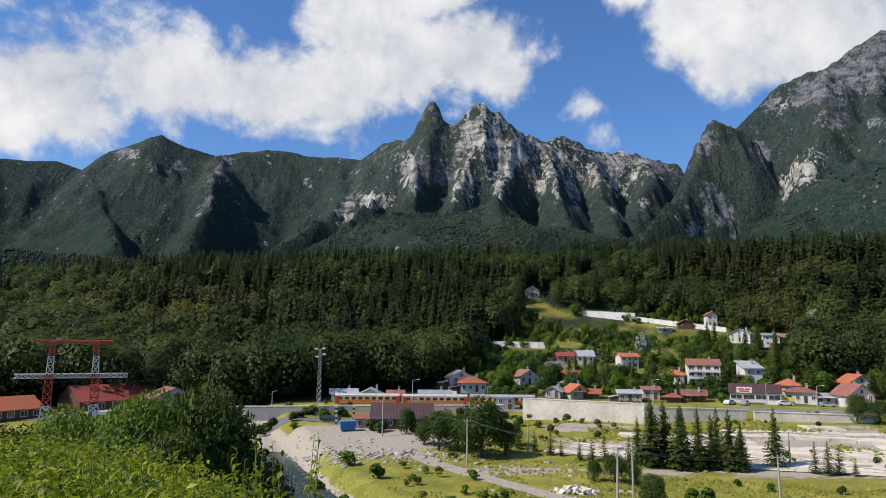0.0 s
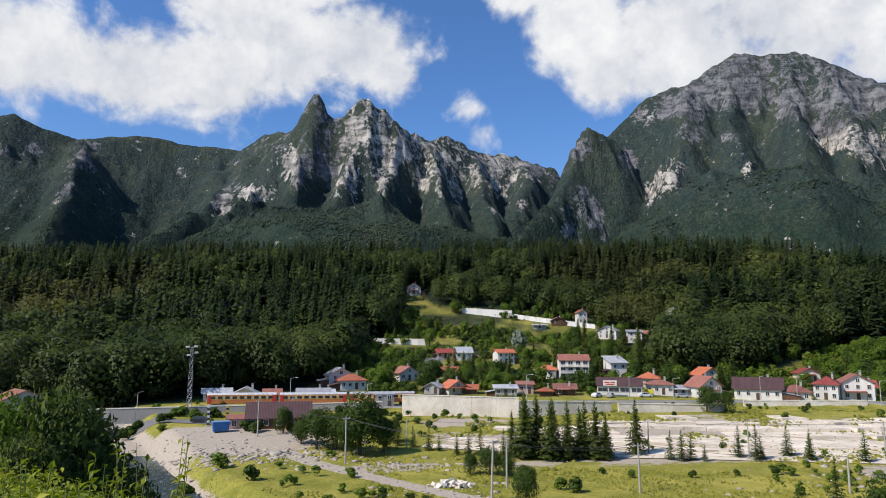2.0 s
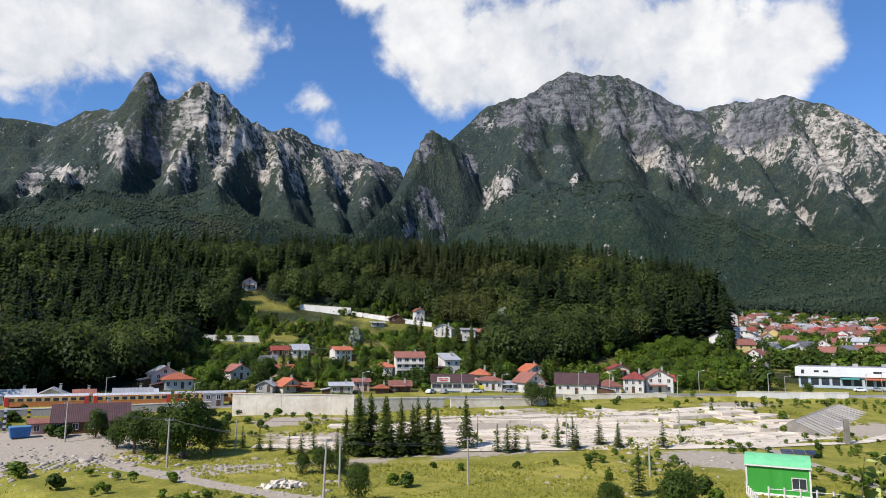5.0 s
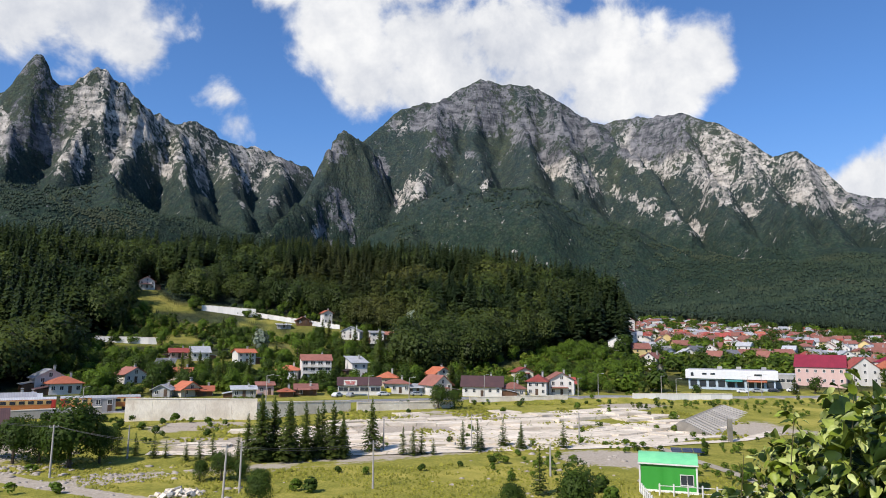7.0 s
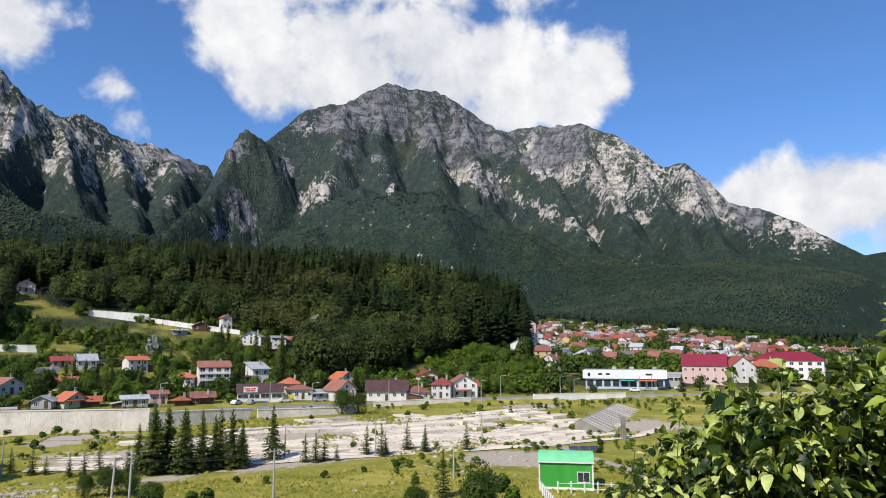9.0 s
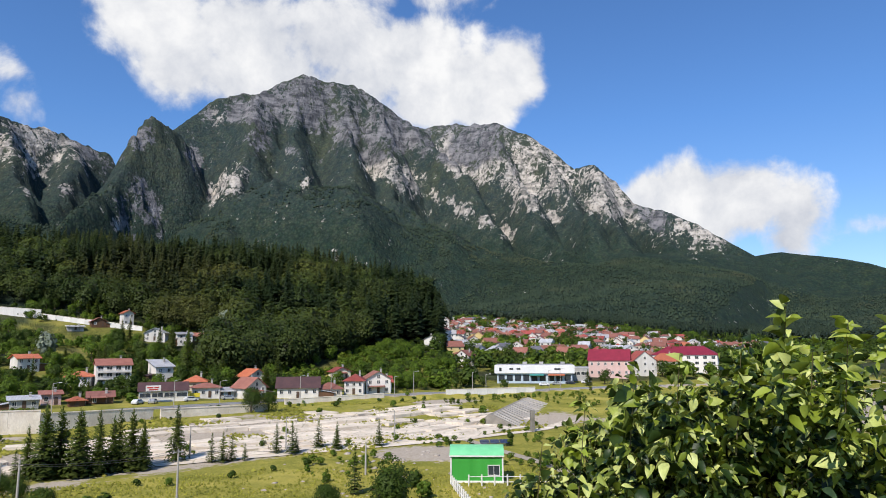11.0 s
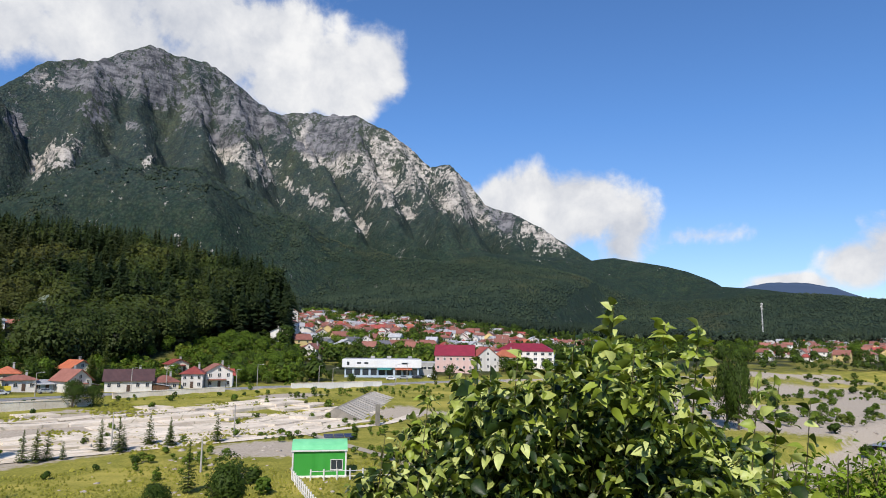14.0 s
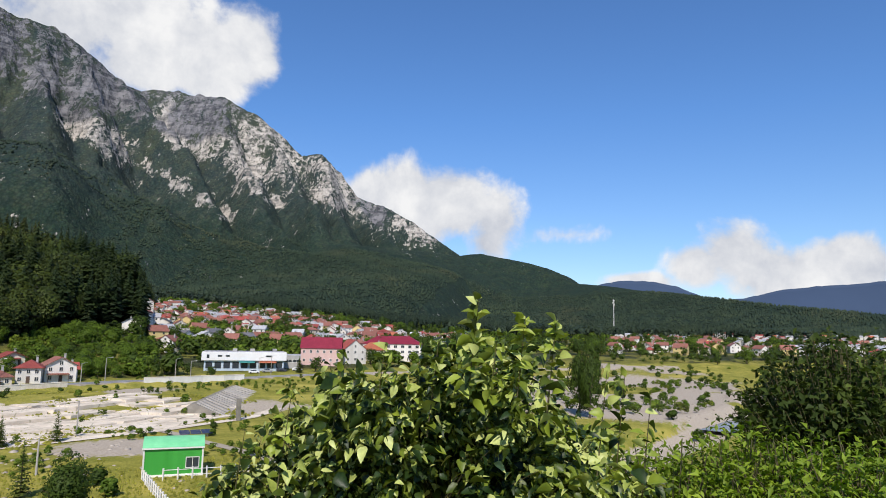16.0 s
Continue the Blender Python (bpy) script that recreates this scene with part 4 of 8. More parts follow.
def house(x, y, turn, w, d, h, roof, rise, wall_kind, roof_kind, label, along=True, storeys=1, cols=3, kind="small", chimney=True, balcony=False,
          category="house", group="", name="house", z=None, eaves=0.45, sides=True, lean_to=0, porch=False):
    """A house with its front to the bank. along: the ridge runs along the front; otherwise a gable faces it."""
    top = thing(name, place(x, y, turn, z), label, category, group)
    bm = bmesh.new()
    hw, hd, low = w / 2, d / 2, -1.6
    base = [(-hw, -hd), (hw, -hd), (hw, hd), (-hw, hd)]
    pts = [(px, py, low) for px, py in base] + [(px, py, h) for px, py in base]
    faces = [(0, 3, 2, 1), (0, 1, 5, 4), (1, 2, 6, 5), (2, 3, 7, 6), (3, 0, 4, 7)]
    if roof == "gable" and along:
        pts += [(-hw, 0, h + rise), (hw, 0, h + rise)]
        faces += [(4, 5, 9, 8), (6, 7, 8, 9), (5, 6, 9), (7, 4, 8)]
    elif roof == "gable":
        pts += [(0, -hd, h + rise), (0, hd, h + rise)]
        faces += [(4, 5, 8), (6, 7, 9), (5, 6, 9, 8), (7, 4, 8, 9)]
    elif roof == "shed":
        pts[6], pts[7] = (hw, hd, h + rise), (-hw, hd, h + rise)
        faces += [(4, 5, 6, 7)]
    else:
        faces += [(4, 5, 6, 7)]
    hull(bm, pts, faces)
    part("wall", bm, WALLS[wall_kind], top, wall_kind + " rendered walls")
    # roof
    bm = bmesh.new()
    o, th = eaves, 0.18
    if roof == "gable":
        n_out, run = (hd, hw) if along else (hw, hd)
        drop = rise * o / n_out
        for s in (-1, 1):
            a, b = s * (n_out + o), 0.0
            q = [(-run - o, a, h - drop), (run + o, a, h - drop), (run + o, b, h + rise), (-run - o, b, h + rise)]
            q = [(px, py, pz + 0.03) for px, py, pz in q] + [(px, py, pz + th) for px, py, pz in q]
            if not along:
                q = [(-py, px, pz) for px, py, pz in q]
            f = [(3, 2, 1, 0), (4, 5, 6, 7), (0, 1, 5, 4), (1, 2, 6, 5), (2, 3, 7, 6), (3, 0, 4, 7)]
            hull(bm, q, f if s < 0 else [g[::-1] for g in f])
    elif roof == "hip":
        e = min(hw, hd)
        q = [(-hw - o, -hd - o, h), (hw + o, -hd - o, h), (hw + o, hd + o, h), (-hw - o, hd + o, h)]
        ridge = [(-(hw - e) - 0.05, -(hd - e) if hd > hw else 0, h + rise), (hw - e + 0.05, (hd - e) if hd > hw else 0, h + rise)]
        q = q + [(px, py, pz + 0.15) for px, py, pz in q] + ridge
        side = [(4, 5, 9, 8), (5, 6, 9), (6, 7, 8, 9), (7, 4, 8)] if hd <= hw else [(4, 5, 8), (5, 6, 9, 8), (6, 7, 9), (7, 4, 8, 9)]
        hull(bm, q, [(3, 2, 1, 0), (0, 1, 5, 4), (1, 2, 6, 5), (2, 3, 7, 6), (3, 0, 4, 7)] + side)
    elif roof == "shed":
        k = rise / d
        q = [(-hw - o, -hd - o, h - k * o), (hw + o, -hd - o, h - k * o), (hw + o, hd + o, h + rise + k * o), (-hw - o, hd + o, h + rise + k * o)]
        q = [(px, py, pz + 0.03) for px, py, pz in q] + [(px, py, pz + th) for px, py, pz in q]
        hull(bm, q, [(3, 2, 1, 0), (4, 5, 6, 7), (0, 1, 5, 4), (1, 2, 6, 5), (2, 3, 7, 6), (3, 0, 4, 7)])
    else:
        box(bm, (w + 0.3, d + 0.3, 0.35), (0, 0, h + 0.18))
    part("roof", bm, ROOFS[roof_kind], top, roof_kind + " roof covering")
    # openings
    step = h / storeys
    for s in range(storeys):
        zc = s * step + step * 0.55
        for c in range(cols):
            cx = -hw + w * (c + 0.5) / cols
            if s == 0 and c == cols // 2 and category == "house":
                bm = bmesh.new()
                box(bm, (0.95, 0.12, 2.05), (0, -0.04, 1.02), None, 0.02)
                part("door", bm, M_DARKWOOD, top, "dark wooden door").matrix_local = pose(cx, -hd, 0)
            else:
                add_window(top, kind, cx, -hd, zc, 0, sides)
        for c in range(2 if sides else 0):
            add_window(top, "small", hw, -hd + d * (c + 0.5) / 2, zc, 90)
    if roof == "gable" and not along and rise > 2:
        add_window(top, "small", 0, -hd, h + rise * 0.3, 0, sides)
    if balcony:
        for s in range(1, storeys):
            bm = bmesh.new()
            box(bm, (w * 0.9, 1.3, 0.16), (0, -hd - 0.65, s * step - 0.1))
            for c in range(13):
                box(bm, (0.05, 0.05, 0.9), (-w * 0.44 + w * 0.88 * c / 12, -hd - 1.27, s * step + 0.42))
            box(bm, (w * 0.9, 0.08, 0.3), (0, -hd - 1.28, s * step + 0.15))
            box(bm, (w * 0.9, 0.08, 0.1), (0, -hd - 1.28, s * step + 0.9))
            part("balcony", bm, WALLS["white"], top, "white balcony with railing")
    if lean_to:
        side_ = 1 if lean_to > 0 else -1
        lw, lh, ld = w * 0.38, h * 0.5, d * 0.7
        bm = bmesh.new()
        box(bm, (lw, ld, lh + 1.6), (side_ * (hw + lw / 2), -hd * 0.2, (lh - 1.6) / 2))
        part("lean_to", bm, WALLS["wood"], top, "brown wooden lean-to")
        bm = bmesh.new()
        box(bm, (lw + 0.7, ld + 0.8, 0.12), (side_ * (hw + lw / 2 + 0.1), -hd * 0.2, lh + 0.25), pose(0, 0, 0, 0, side_ * 11))
        part("lean_to_roof", bm, ROOFS["grey" if abs(lean_to) > 1 else "maroon"], top, "sheet roof of the lean-to")
    if porch:
        bm = bmesh.new()
        box(bm, (w * 0.7, 1.7, 0.12), (-w * 0.1, -hd - 0.8, min(h, 2.5)), pose(0, 0, 0, 9))
        part("porch_roof", bm, ROOFS[roof_kind], top, "small porch roof")
        for px in (-0.42, 0.22):
            bm = bmesh.new()
            box(bm, (0.12, 0.12, 2.9), (w * px, -hd - 1.45, 0.95))
            part("porch_post", bm, M_DARKWOOD, top, "dark wooden post")
    if chimney and roof != "flat":
        bm = bmesh.new()
        box(bm, (0.6, 0.6, 0.9 + rise * 0.5), (0, 0, 0), None, 0.03)
        box(bm, (0.7, 0.7, 0.12), (0, 0, 0.75 + rise * 0.25))
        part("chimney", bm, WALLS["grey"], top).matrix_local = pose(w * 0.22, d * 0.12, h + rise * 0.75 + 0.3)
    return top


# ---- the village on the far side of the railway ----
VILLAGE = [
    # x, y, turn, w, d, h, roof, rise, walls, roof colour, label, along, storeys, cols
    (58, 441, 12, 10, 8, 5.0, "gable", 3.4, "white", "brown", "white house with brown roof high on the hill", False, 2, 3),
    (18, 347, -5, 7.4, 5, 3.4, "flat", 0, "white", "grey", "small flat white building on the hillside", True, 1, 1),
    (53, 294, 8, 8.0, 6, 2.8, "gable", 1.8, "pink", "red", "low house with a bright red roof", True, 1, 3),
    (60.5, 291, 10, 7.6, 7, 3.6, "gable", 2.6, "white", "grey", "white house with a pale metal roof", True, 1, 3),
    (76, 281, 22, 8.2, 7, 5.4, "gable", 1.6, "white", "orange", "white house with a flat orange roof", True, 2, 3),
    (44, 269, -8, 6.6, 7, 3.6, "shed", 2.2, "cream", "dark", "cream house with a dark sheet roof", True, 1, 2),
    (10, 229, 10, 9.4, 8, 3.2, "hip", 2.6, "white", "orange", "white house with an orange hipped roof", True, 1, 4),
    (30, 247, 30, 8.4, 7, 3.4, "gable", 2.6, "white", "brown", "white house with a brown gabled roof", False, 1, 3),
    (47, 252, -12, 7.2, 6, 3.0, "gable", 2.0, "cream", "orange", "cream cottage with an orange roof", True, 1, 3),
    (85, 251, -15, 8.6, 7, 3.4, "hip", 2.4, "white", "orange", "white house with an orange hipped roof", True, 1, 3),
    (109.5, 244, 24, 7.0, 7.5, 7.2, "shed", 2.6, "white", "grey", "tall white house with a sloping roof", True, 2, 2),
    (113, 224, -6, 8.2, 8, 3.2, "hip", 2.8, "cream", "orange", "house with a steep orange roof", True, 1, 3),
    (109, 209, 4, 9.2, 7, 3.6, "hip", 1.9, "white", "brown", "white bungalow with a brown roof", True, 1, 4),
    (115.5, 206, 4, 7.6, 6, 2.6, "shed", 0.8, "blue", "grey", "pale blue shed with a metal roof", True, 1, 3),
    (120, 201, 34, 8.2, 9, 4.4, "gable", 3.6, "white", "brown", "white gabled house with a reddish roof", False, 2, 3),
    (133, 221, 28, 8.4, 9, 5.0, "gable", 3.0, "cream", "orange", "house with a bright orange gabled roof", False, 2, 2),
    (42, 216, 30, 7.4, 6, 2.4, "gable", 2.6, "cream", "orange", "low house with an orange roof behind the wall", False, 1, 2),
    (47, 215, 0, 4.8, 4, 2.0, "gable", 1.3, "wood", "orange", "small hut with an orange roof", True, 1, 1),
    (35.5, 216, -20, 5.6, 5, 2.4, "gable", 1.6, "grey", "grey", "grey hut with a metal roof", False, 1, 2),
    (57, 209, 4, 7.4, 5, 2.8, "shed", 0.8, "grey", "grey", "grey concrete outbuilding behind the wall", True, 1, 3),
    (65, 214, 4, 5.4, 5, 3.4, "shed", 0.8, "pink", "brown", "pink plastered house with a brown roof", True, 1, 2),
    (69.5, 207, 8, 4.4, 4, 1.8, "hip", 1.5, "wood", "orange", "garden shelter with an orange roof", True, 1, 1),
    (77, 210, 2, 7.2, 5, 2.2, "shed", 1.4, "wood", "brown", "low shed with a brown roof", True, 1, 2),
    (140, 354, 20, 5.6, 6, 7.4, "gable", 1.8, "white", "orange", "tall narrow white house near the wood", False, 2, 2),
    (127, 356, 10, 7.4, 6, 2.8, "gable", 2.2, "wood", "brown", "small wooden house with a brown roof", False, 1, 2),
    (143, 325, -14, 10.5, 8, 4.4, "gable", 2.8, "white", "grey", "white house with a grey roof among trees", False, 2, 3),
    (150, 311, 8, 7.4, 7, 5.6, "shed", 1.2, "white", "grey", "white house with a sloping grey roof", True, 2, 2),
    (160, 315, 0, 7.6, 6, 3.0, "gable", 2.2, "wood", "brown", "brown wooden chalet beside the wood", True, 1, 3),
    (115, 351, 6, 7.6, 5, 1.9, "shed", 0.6, "grey", "grey", "low shed with a pale metal roof", True, 1, 1),
    (17, 187, 4, 5.6, 6, 3.6, "flat", 0, "grey", "grey", "grey railway building by the tracks", True, 2, 2),
    (1, 204, 0, 6.0, 6, 2.8, "gable", 1.2, "white", "grey", "white station shed with a metal roof", True, 1, 2),
    (131.5, 190, -2, 14.5, 9, 4.2, "gable", 3.6, "white", "maroon", "long white building with a maroon roof", True, 1, 5),
    (140, 184.5, 6, 8.4, 7, 2.8, "hip", 2.6, "cream", "brown", "house with a reddish hipped roof by the railway", True, 1, 3),
    (171, 219, 20, 7.8, 7, 3.6, "gable", 2.0, "cream", "red", "house with a red roof at the foot of the wood", False, 1, 2),
    (150.5, 184, -8, 7.2, 8, 5.2, "hip", 3.0, "white", "red", "white villa with a bright red roof", True, 2, 3),
    (159, 183, 12, 9.6, 9, 6.0, "gable", 3.0, "white", "brown", "white house with a broad plain gable", False, 2, 3),
    (165.5, 186, 8, 5.0, 7, 4.4, "gable", 2.2, "white", "red", "white annex with a red roof", True, 1, 2),
    (-30, 211, 2, 8.4, 6, 2.4, "gable", 1.4, "white", "grey", "white station shed with a metal roof", True, 1, 3),
    (-21, 203, -4, 9.0, 8, 2.8, "gable", 2.4, "white", "grey", "white station building with a pale gable roof", False, 1, 3),
    (-14, 209, 0, 5.0, 5, 2.2, "gable", 1.5, "cream", "brown", "cream cottage behind the station", True, 1, 2),
    (-2, 197, 2, 9.4, 6, 3.4, "gable", 1.6, "white", "grey", "white depot with a pale metal roof", True, 1, 3),
    (6, 236, 12, 9.0, 8, 4.4, "gable", 2.8, "white", "grey", "white house with a grey gable at the wood's edge", False, 2, 2),
    (-58, 222, 16, 5.0, 6, 3.0, "gable", 3.0, "white", "orange", "small house with an orange gable", True, 1, 2),
    (-105, 246, 0, 10.0, 7, 2.6, "gable", 1.4, "grey", "grey", "long shed with a pale metal roof", True, 1, 3),
    (-83, 236, 6, 9.4, 7, 3.0, "gable", 2.2, "white", "brown", "house with a reddish brown roof", True, 1, 3),
]
for (x, y, turn, w, d, h, roof, rise, wk, rk, label, along, storeys, cols) in VILLAGE:
    house(x, y, turn, w * 0.9, d * 0.9, h * 0.84, roof, rise * 0.8, wk, rk, label, along, storeys, cols, group="village houses", eaves=0.7, lean_to=0 if w < 6 else (0, 1, -2, 2, 0, -1)[int(x + y) % 6], porch=w > 6 and int(x * 3 + y) % 3 == 0)

house(94, 247, 6, 11, 8, 7.0, "gable", 2.0, "white", "brown", "three-storey house with white balconies and a brown roof", True, 3, 4, "wide", True, True, group="village houses")
house(95, 209, 2, 13.8, 8, 3.0, "gable", 2.2, "white", "maroon", "roadside shop with a long maroon roof", True, 1, 4, "band", False, category="building", name="shop_building")
house(-9, 159, 0, 13.6, 9, 2.2, "gable", 2.9, "wood", "maroon", "low wooden lodge with a long maroon roof", True, 1, 5, "small", True, category="building", name="lodge")
house(-17.5, 158, 4, 4.6, 4, 1.9, "shed", 0.5, "pink", "brown", "small pink shed beside the lodge", True, 1, 2, category="building", name="shed", chimney=False)
house(-92, 192, 24, 22, 14, 2.6, "gable", 3.8, "wood", "red", "large low hall with a red roof", True, 1, 6, "wide", False, category="building", name="hall")
house(-74, 188, 14, 12, 10, 3.2, "gable", 2.6, "grey", "brown", "grey hall with a brown roof", False, 1, 3, "wide", False, category="building", name="hall")
house(-110, 172, 30, 16, 10, 2.6, "gable", 2.8, "wood", "orange", "low hall with an orange roof", True, 1, 5, "wide", False, category="building", name="hall")


def build_supermarket():
    """A low shop: a glazed ground floor under a white upper band with a few slits, signs and a canopy."""
    top = thing("supermarket", place(238, 172), "long white flat-roofed shop over a glazed ground floor", "building")
    bm = bmesh.new()
    box(bm, (31, 12, 5.0), (0, 0, 1.2), None, 0.05)
    part("ground_floor", bm, WALLS["blue"], top, "grey-blue glazed ground floor")
    bm = bmesh.new()
    box(bm, (33, 14, 3.4), (0, 0, 5.4), None, 0.08)
    part("upper_wall", bm, M_WHITE_CLAD, top, "white upper cladding")
    bm = bmesh.new()
    box(bm, (31.6, 12.6, 0.3), (0, 0, 7.2))
    part("roof", bm, ROOFS["grey"], top)
    for k, (x, z, w, h) in enumerate(((-9.5, 5.6, 1.6, 0.7), (-6.5, 5.6, 1.6, 0.7), (9.5, 5.5, 2.6, 0.7), (-14, 5.4, 1.0, 1.4))):
        bm = bmesh.new()
        box(bm, (w, 0.1, h), (x, -7.03, z), None, 0.02)
        part("window", bm, M_PANE, top, "dark slit window")
    for k in range(9):
        bm = bmesh.new()
        box(bm, (2.5, 0.1, 2.6), (-13.6 + 3.4 * k, -6.03, 1.9), None, 0.02)
        part("shop_window", bm, M_PANE, top, "dark shop window")
    for x, w, mat, say in ((9.0, 7.0, ROOFS["orange"], "orange awning"), (1.0, 6.0, M_AWNING, "teal awning")):
        bm = bmesh.new()
        box(bm, (w, 2.2, 0.3), (x, -7.2, 3.2), pose(0, 0, 0, 12), 0.05)
        part("awning", bm, mat, top, say)
    for x in (-4, 3, 12):
        bm = bmesh.new()
        box(bm, (1.8, 1.6, 1.1), (x, 2, 7.8), None, 0.06)
        part("roof_unit", bm, WALLS["grey"], top, "grey roof ventilation unit")


M_WHITE_CLAD = plain("white_cladding", (0.72, 0.72, 0.72), (0.80, 0.80, 0.80), 0.2, 0.6, streak=True)
M_AWNING = plain("teal_awning_cloth", (0.03, 0.20, 0.20), (0.06, 0.28, 0.27), 0.6, 0.7)
build_supermarket()
house(258, 166, 0, 14, 12, 5.0, "flat", 0, "grey", "grey", "grey flat-roofed annex of the shop", True, 1, 4, "band", False, category="building", name="shop_annex")
house(280, 160, -4, 18, 12, 7.6, "gable", 4.6, "pink", "crimson", "pink and white guest house with a crimson roof", True, 2, 6, "small", False, category="building", name="guest_house")
house(298, 154, 20, 11, 11, 6.6, "gable", 4.4, "white", "red", "white gabled guest house with a red roof", False, 2, 3, "small", True, category="building", name="guest_house")
house(330, 146, -6, 30, 13, 8.0, "hip", 4.2, "white", "crimson", "long white hotel with a crimson roof", True, 3, 8, "wide", False, category="building", name="hotel")
house(318, 152, 8, 14, 11, 5.0, "hip", 4.0, "cream", "orange", "cream house with an orange hipped roof", True, 2, 4, group="village houses")

# ---- the town further up the valley ----
TOWN_KINDS = [
    ("gable", 3.2, "white", "red", True), ("gable", 3.4, "white", "brown", False), ("hip", 2.8, "cream", "brown", True), ("gable", 2.8, "white", "brown", True),
    ("hip", 3.0, "white", "red", True), ("gable", 3.0, "white", "grey", False), ("gable", 3.6, "yellow", "brown", True), ("gable", 2.6, "white", "dark", True), ("flat", 0.0, "white", "grey", True), ("gable", 2.8, "white", "grey", True),
]
TOWN_SAY = {"red": "red", "orange": "orange", "brown": "brown", "grey": "pale metal", "dark": "dark"}


def build_town():
    rng = random.Random(12)
    masters, far = [], []
    for k, (roof, rise, wk, rk, along) in enumerate(TOWN_KINDS):
        for tall in (1, 2):
            masters.append((roof, rise, wk, rk, along, tall, [None]))
    spots = []
    tries = 0
    while len(spots) < 300 and tries < 20000:
        tries += 1
        a = rng.choice((rng.uniform(45.6, 58), rng.uniform(45.6, 64), rng.uniform(45.6, 72), rng.uniform(84, 106)))
        far_end = np.interp(a, [45, 50, 60, 68, 84, 106], [680, 670, 640, 600, 960, 960])
        near_end = np.interp(a, [45, 52, 60, 68, 84, 92, 106], [345, 345, 350, 400, 500, 530, 570])
        r = rng.uniform(near_end, far_end) if a < 75 else near_end + (far_end - near_end) * rng.random() ** 1.5
        x, y = r * math.sin(radians(a)), r * math.cos(radians(a))
        if y - rail_y(x) < 20 and a < 62:
            continue
        if any((x - u) ** 2 + (y - v) ** 2 < 11.5 ** 2 for u, v in spots) or (a < 63 and r < 372 and a > 49):
            continue
        if math.hypot(x - 330, y - 146) < 26 or math.hypot(x - 289, y - 158) < 26:
            continue
        spots.append((x, y))
        roof, rise, wk, rk, along, tall, made = rng.choice(masters)
        turn = rng.choice((0, 18, -14, 32, 80, -40)) + rng.uniform(-6, 6)
        if made[0] is None:
            made[0] = house(x, y, turn, rng.uniform(7, 10), rng.uniform(6.5, 8.5), 2.5 * tall + 0.3, roof, rise * 0.8, wk, rk,
                            "%s %s house with a %s roof in the town" % ({1: "low", 2: "two-storey"}[tall], wk, TOWN_SAY[rk]), along, tall, 2, group="town houses", sides=False)
        else:
            copy_thing(made[0], place(x, y, turn))
    return spots


TOWN = build_town()


def build_far_town():
    """The houses behind, too far off to pick out singly: walls and pitched roofs joined into one mesh each."""
    rng = random.Random(14)
    walls, roofs, made = bmesh.new(), {k: bmesh.new() for k in ("red", "brown", "grey", "orange", "dark")}, 0
    while made < 460:
        a = rng.choice((rng.uniform(45.8, 60), rng.uniform(45.8, 66), rng.uniform(84, 107)))
        r = rng.uniform(np.interp(a, [45, 60, 68, 84, 107], [560, 560, 560, 760, 760]), np.interp(a, [45, 50, 60, 68, 84, 107], [930, 900, 840, 760, 1250, 1250]))
        x, y = r * math.sin(radians(a)), r * math.cos(radians(a))
        z, turn = ground_at(x, y), radians(rng.choice((0, 25, 80, 115)) + rng.uniform(-10, 10) - a)
        w, d, h, up = rng.uniform(3.2, 5.6), rng.uniform(3.0, 4.4), rng.choice((3.0, 4.6, 5.6)), rng.uniform(1.2, 2.4)
        m = Matrix.Translation((x, y, z)) @ Matrix.Rotation(turn, 4, "Z")
        c = [(-w, -d), (w, -d), (w, d), (-w, d)]
        hull(walls, [m @ Vector((px, py, pz)) for pz in (-2, h) for px, py in c] + [m @ Vector((-w, 0, h + up)), m @ Vector((w, 0, h + up))],
             [(0, 1, 5, 4), (1, 2, 6, 5), (2, 3, 7, 6), (3, 0, 4, 7), (5, 6, 9), (7, 4, 8)])
        o = 0.5
        q = [(-w - o, -d - o, h - 0.3), (w + o, -d - o, h - 0.3), (w + o, 0, h + up + 0.1), (-w - o, 0, h + up + 0.1), (-w - o, d + o, h - 0.3), (w + o, d + o, h - 0.3)]
        hull(roofs[rng.choice(("red", "brown", "brown", "grey", "grey", "dark", "orange"))], [m @ Vector(v) for v in q], [(0, 1, 2, 3), (3, 2, 5, 4)])
        made += 1
    for name, bm, mat, label in [("far_houses", walls, WALLS["white"], "white walls of the far town houses")] + [("far_roofs", roofs[k], ROOFS[k], k + " roofs of the far town houses") for k in roofs]:
        me = bpy.data.meshes.new(name)
        bm.to_mesh(me)
        bm.free()
        me.materials.append(mat)
        tagged(new(name, me), label, "houses", kind="stuff")


build_far_town()

# ---- walls, terraces and roads ----


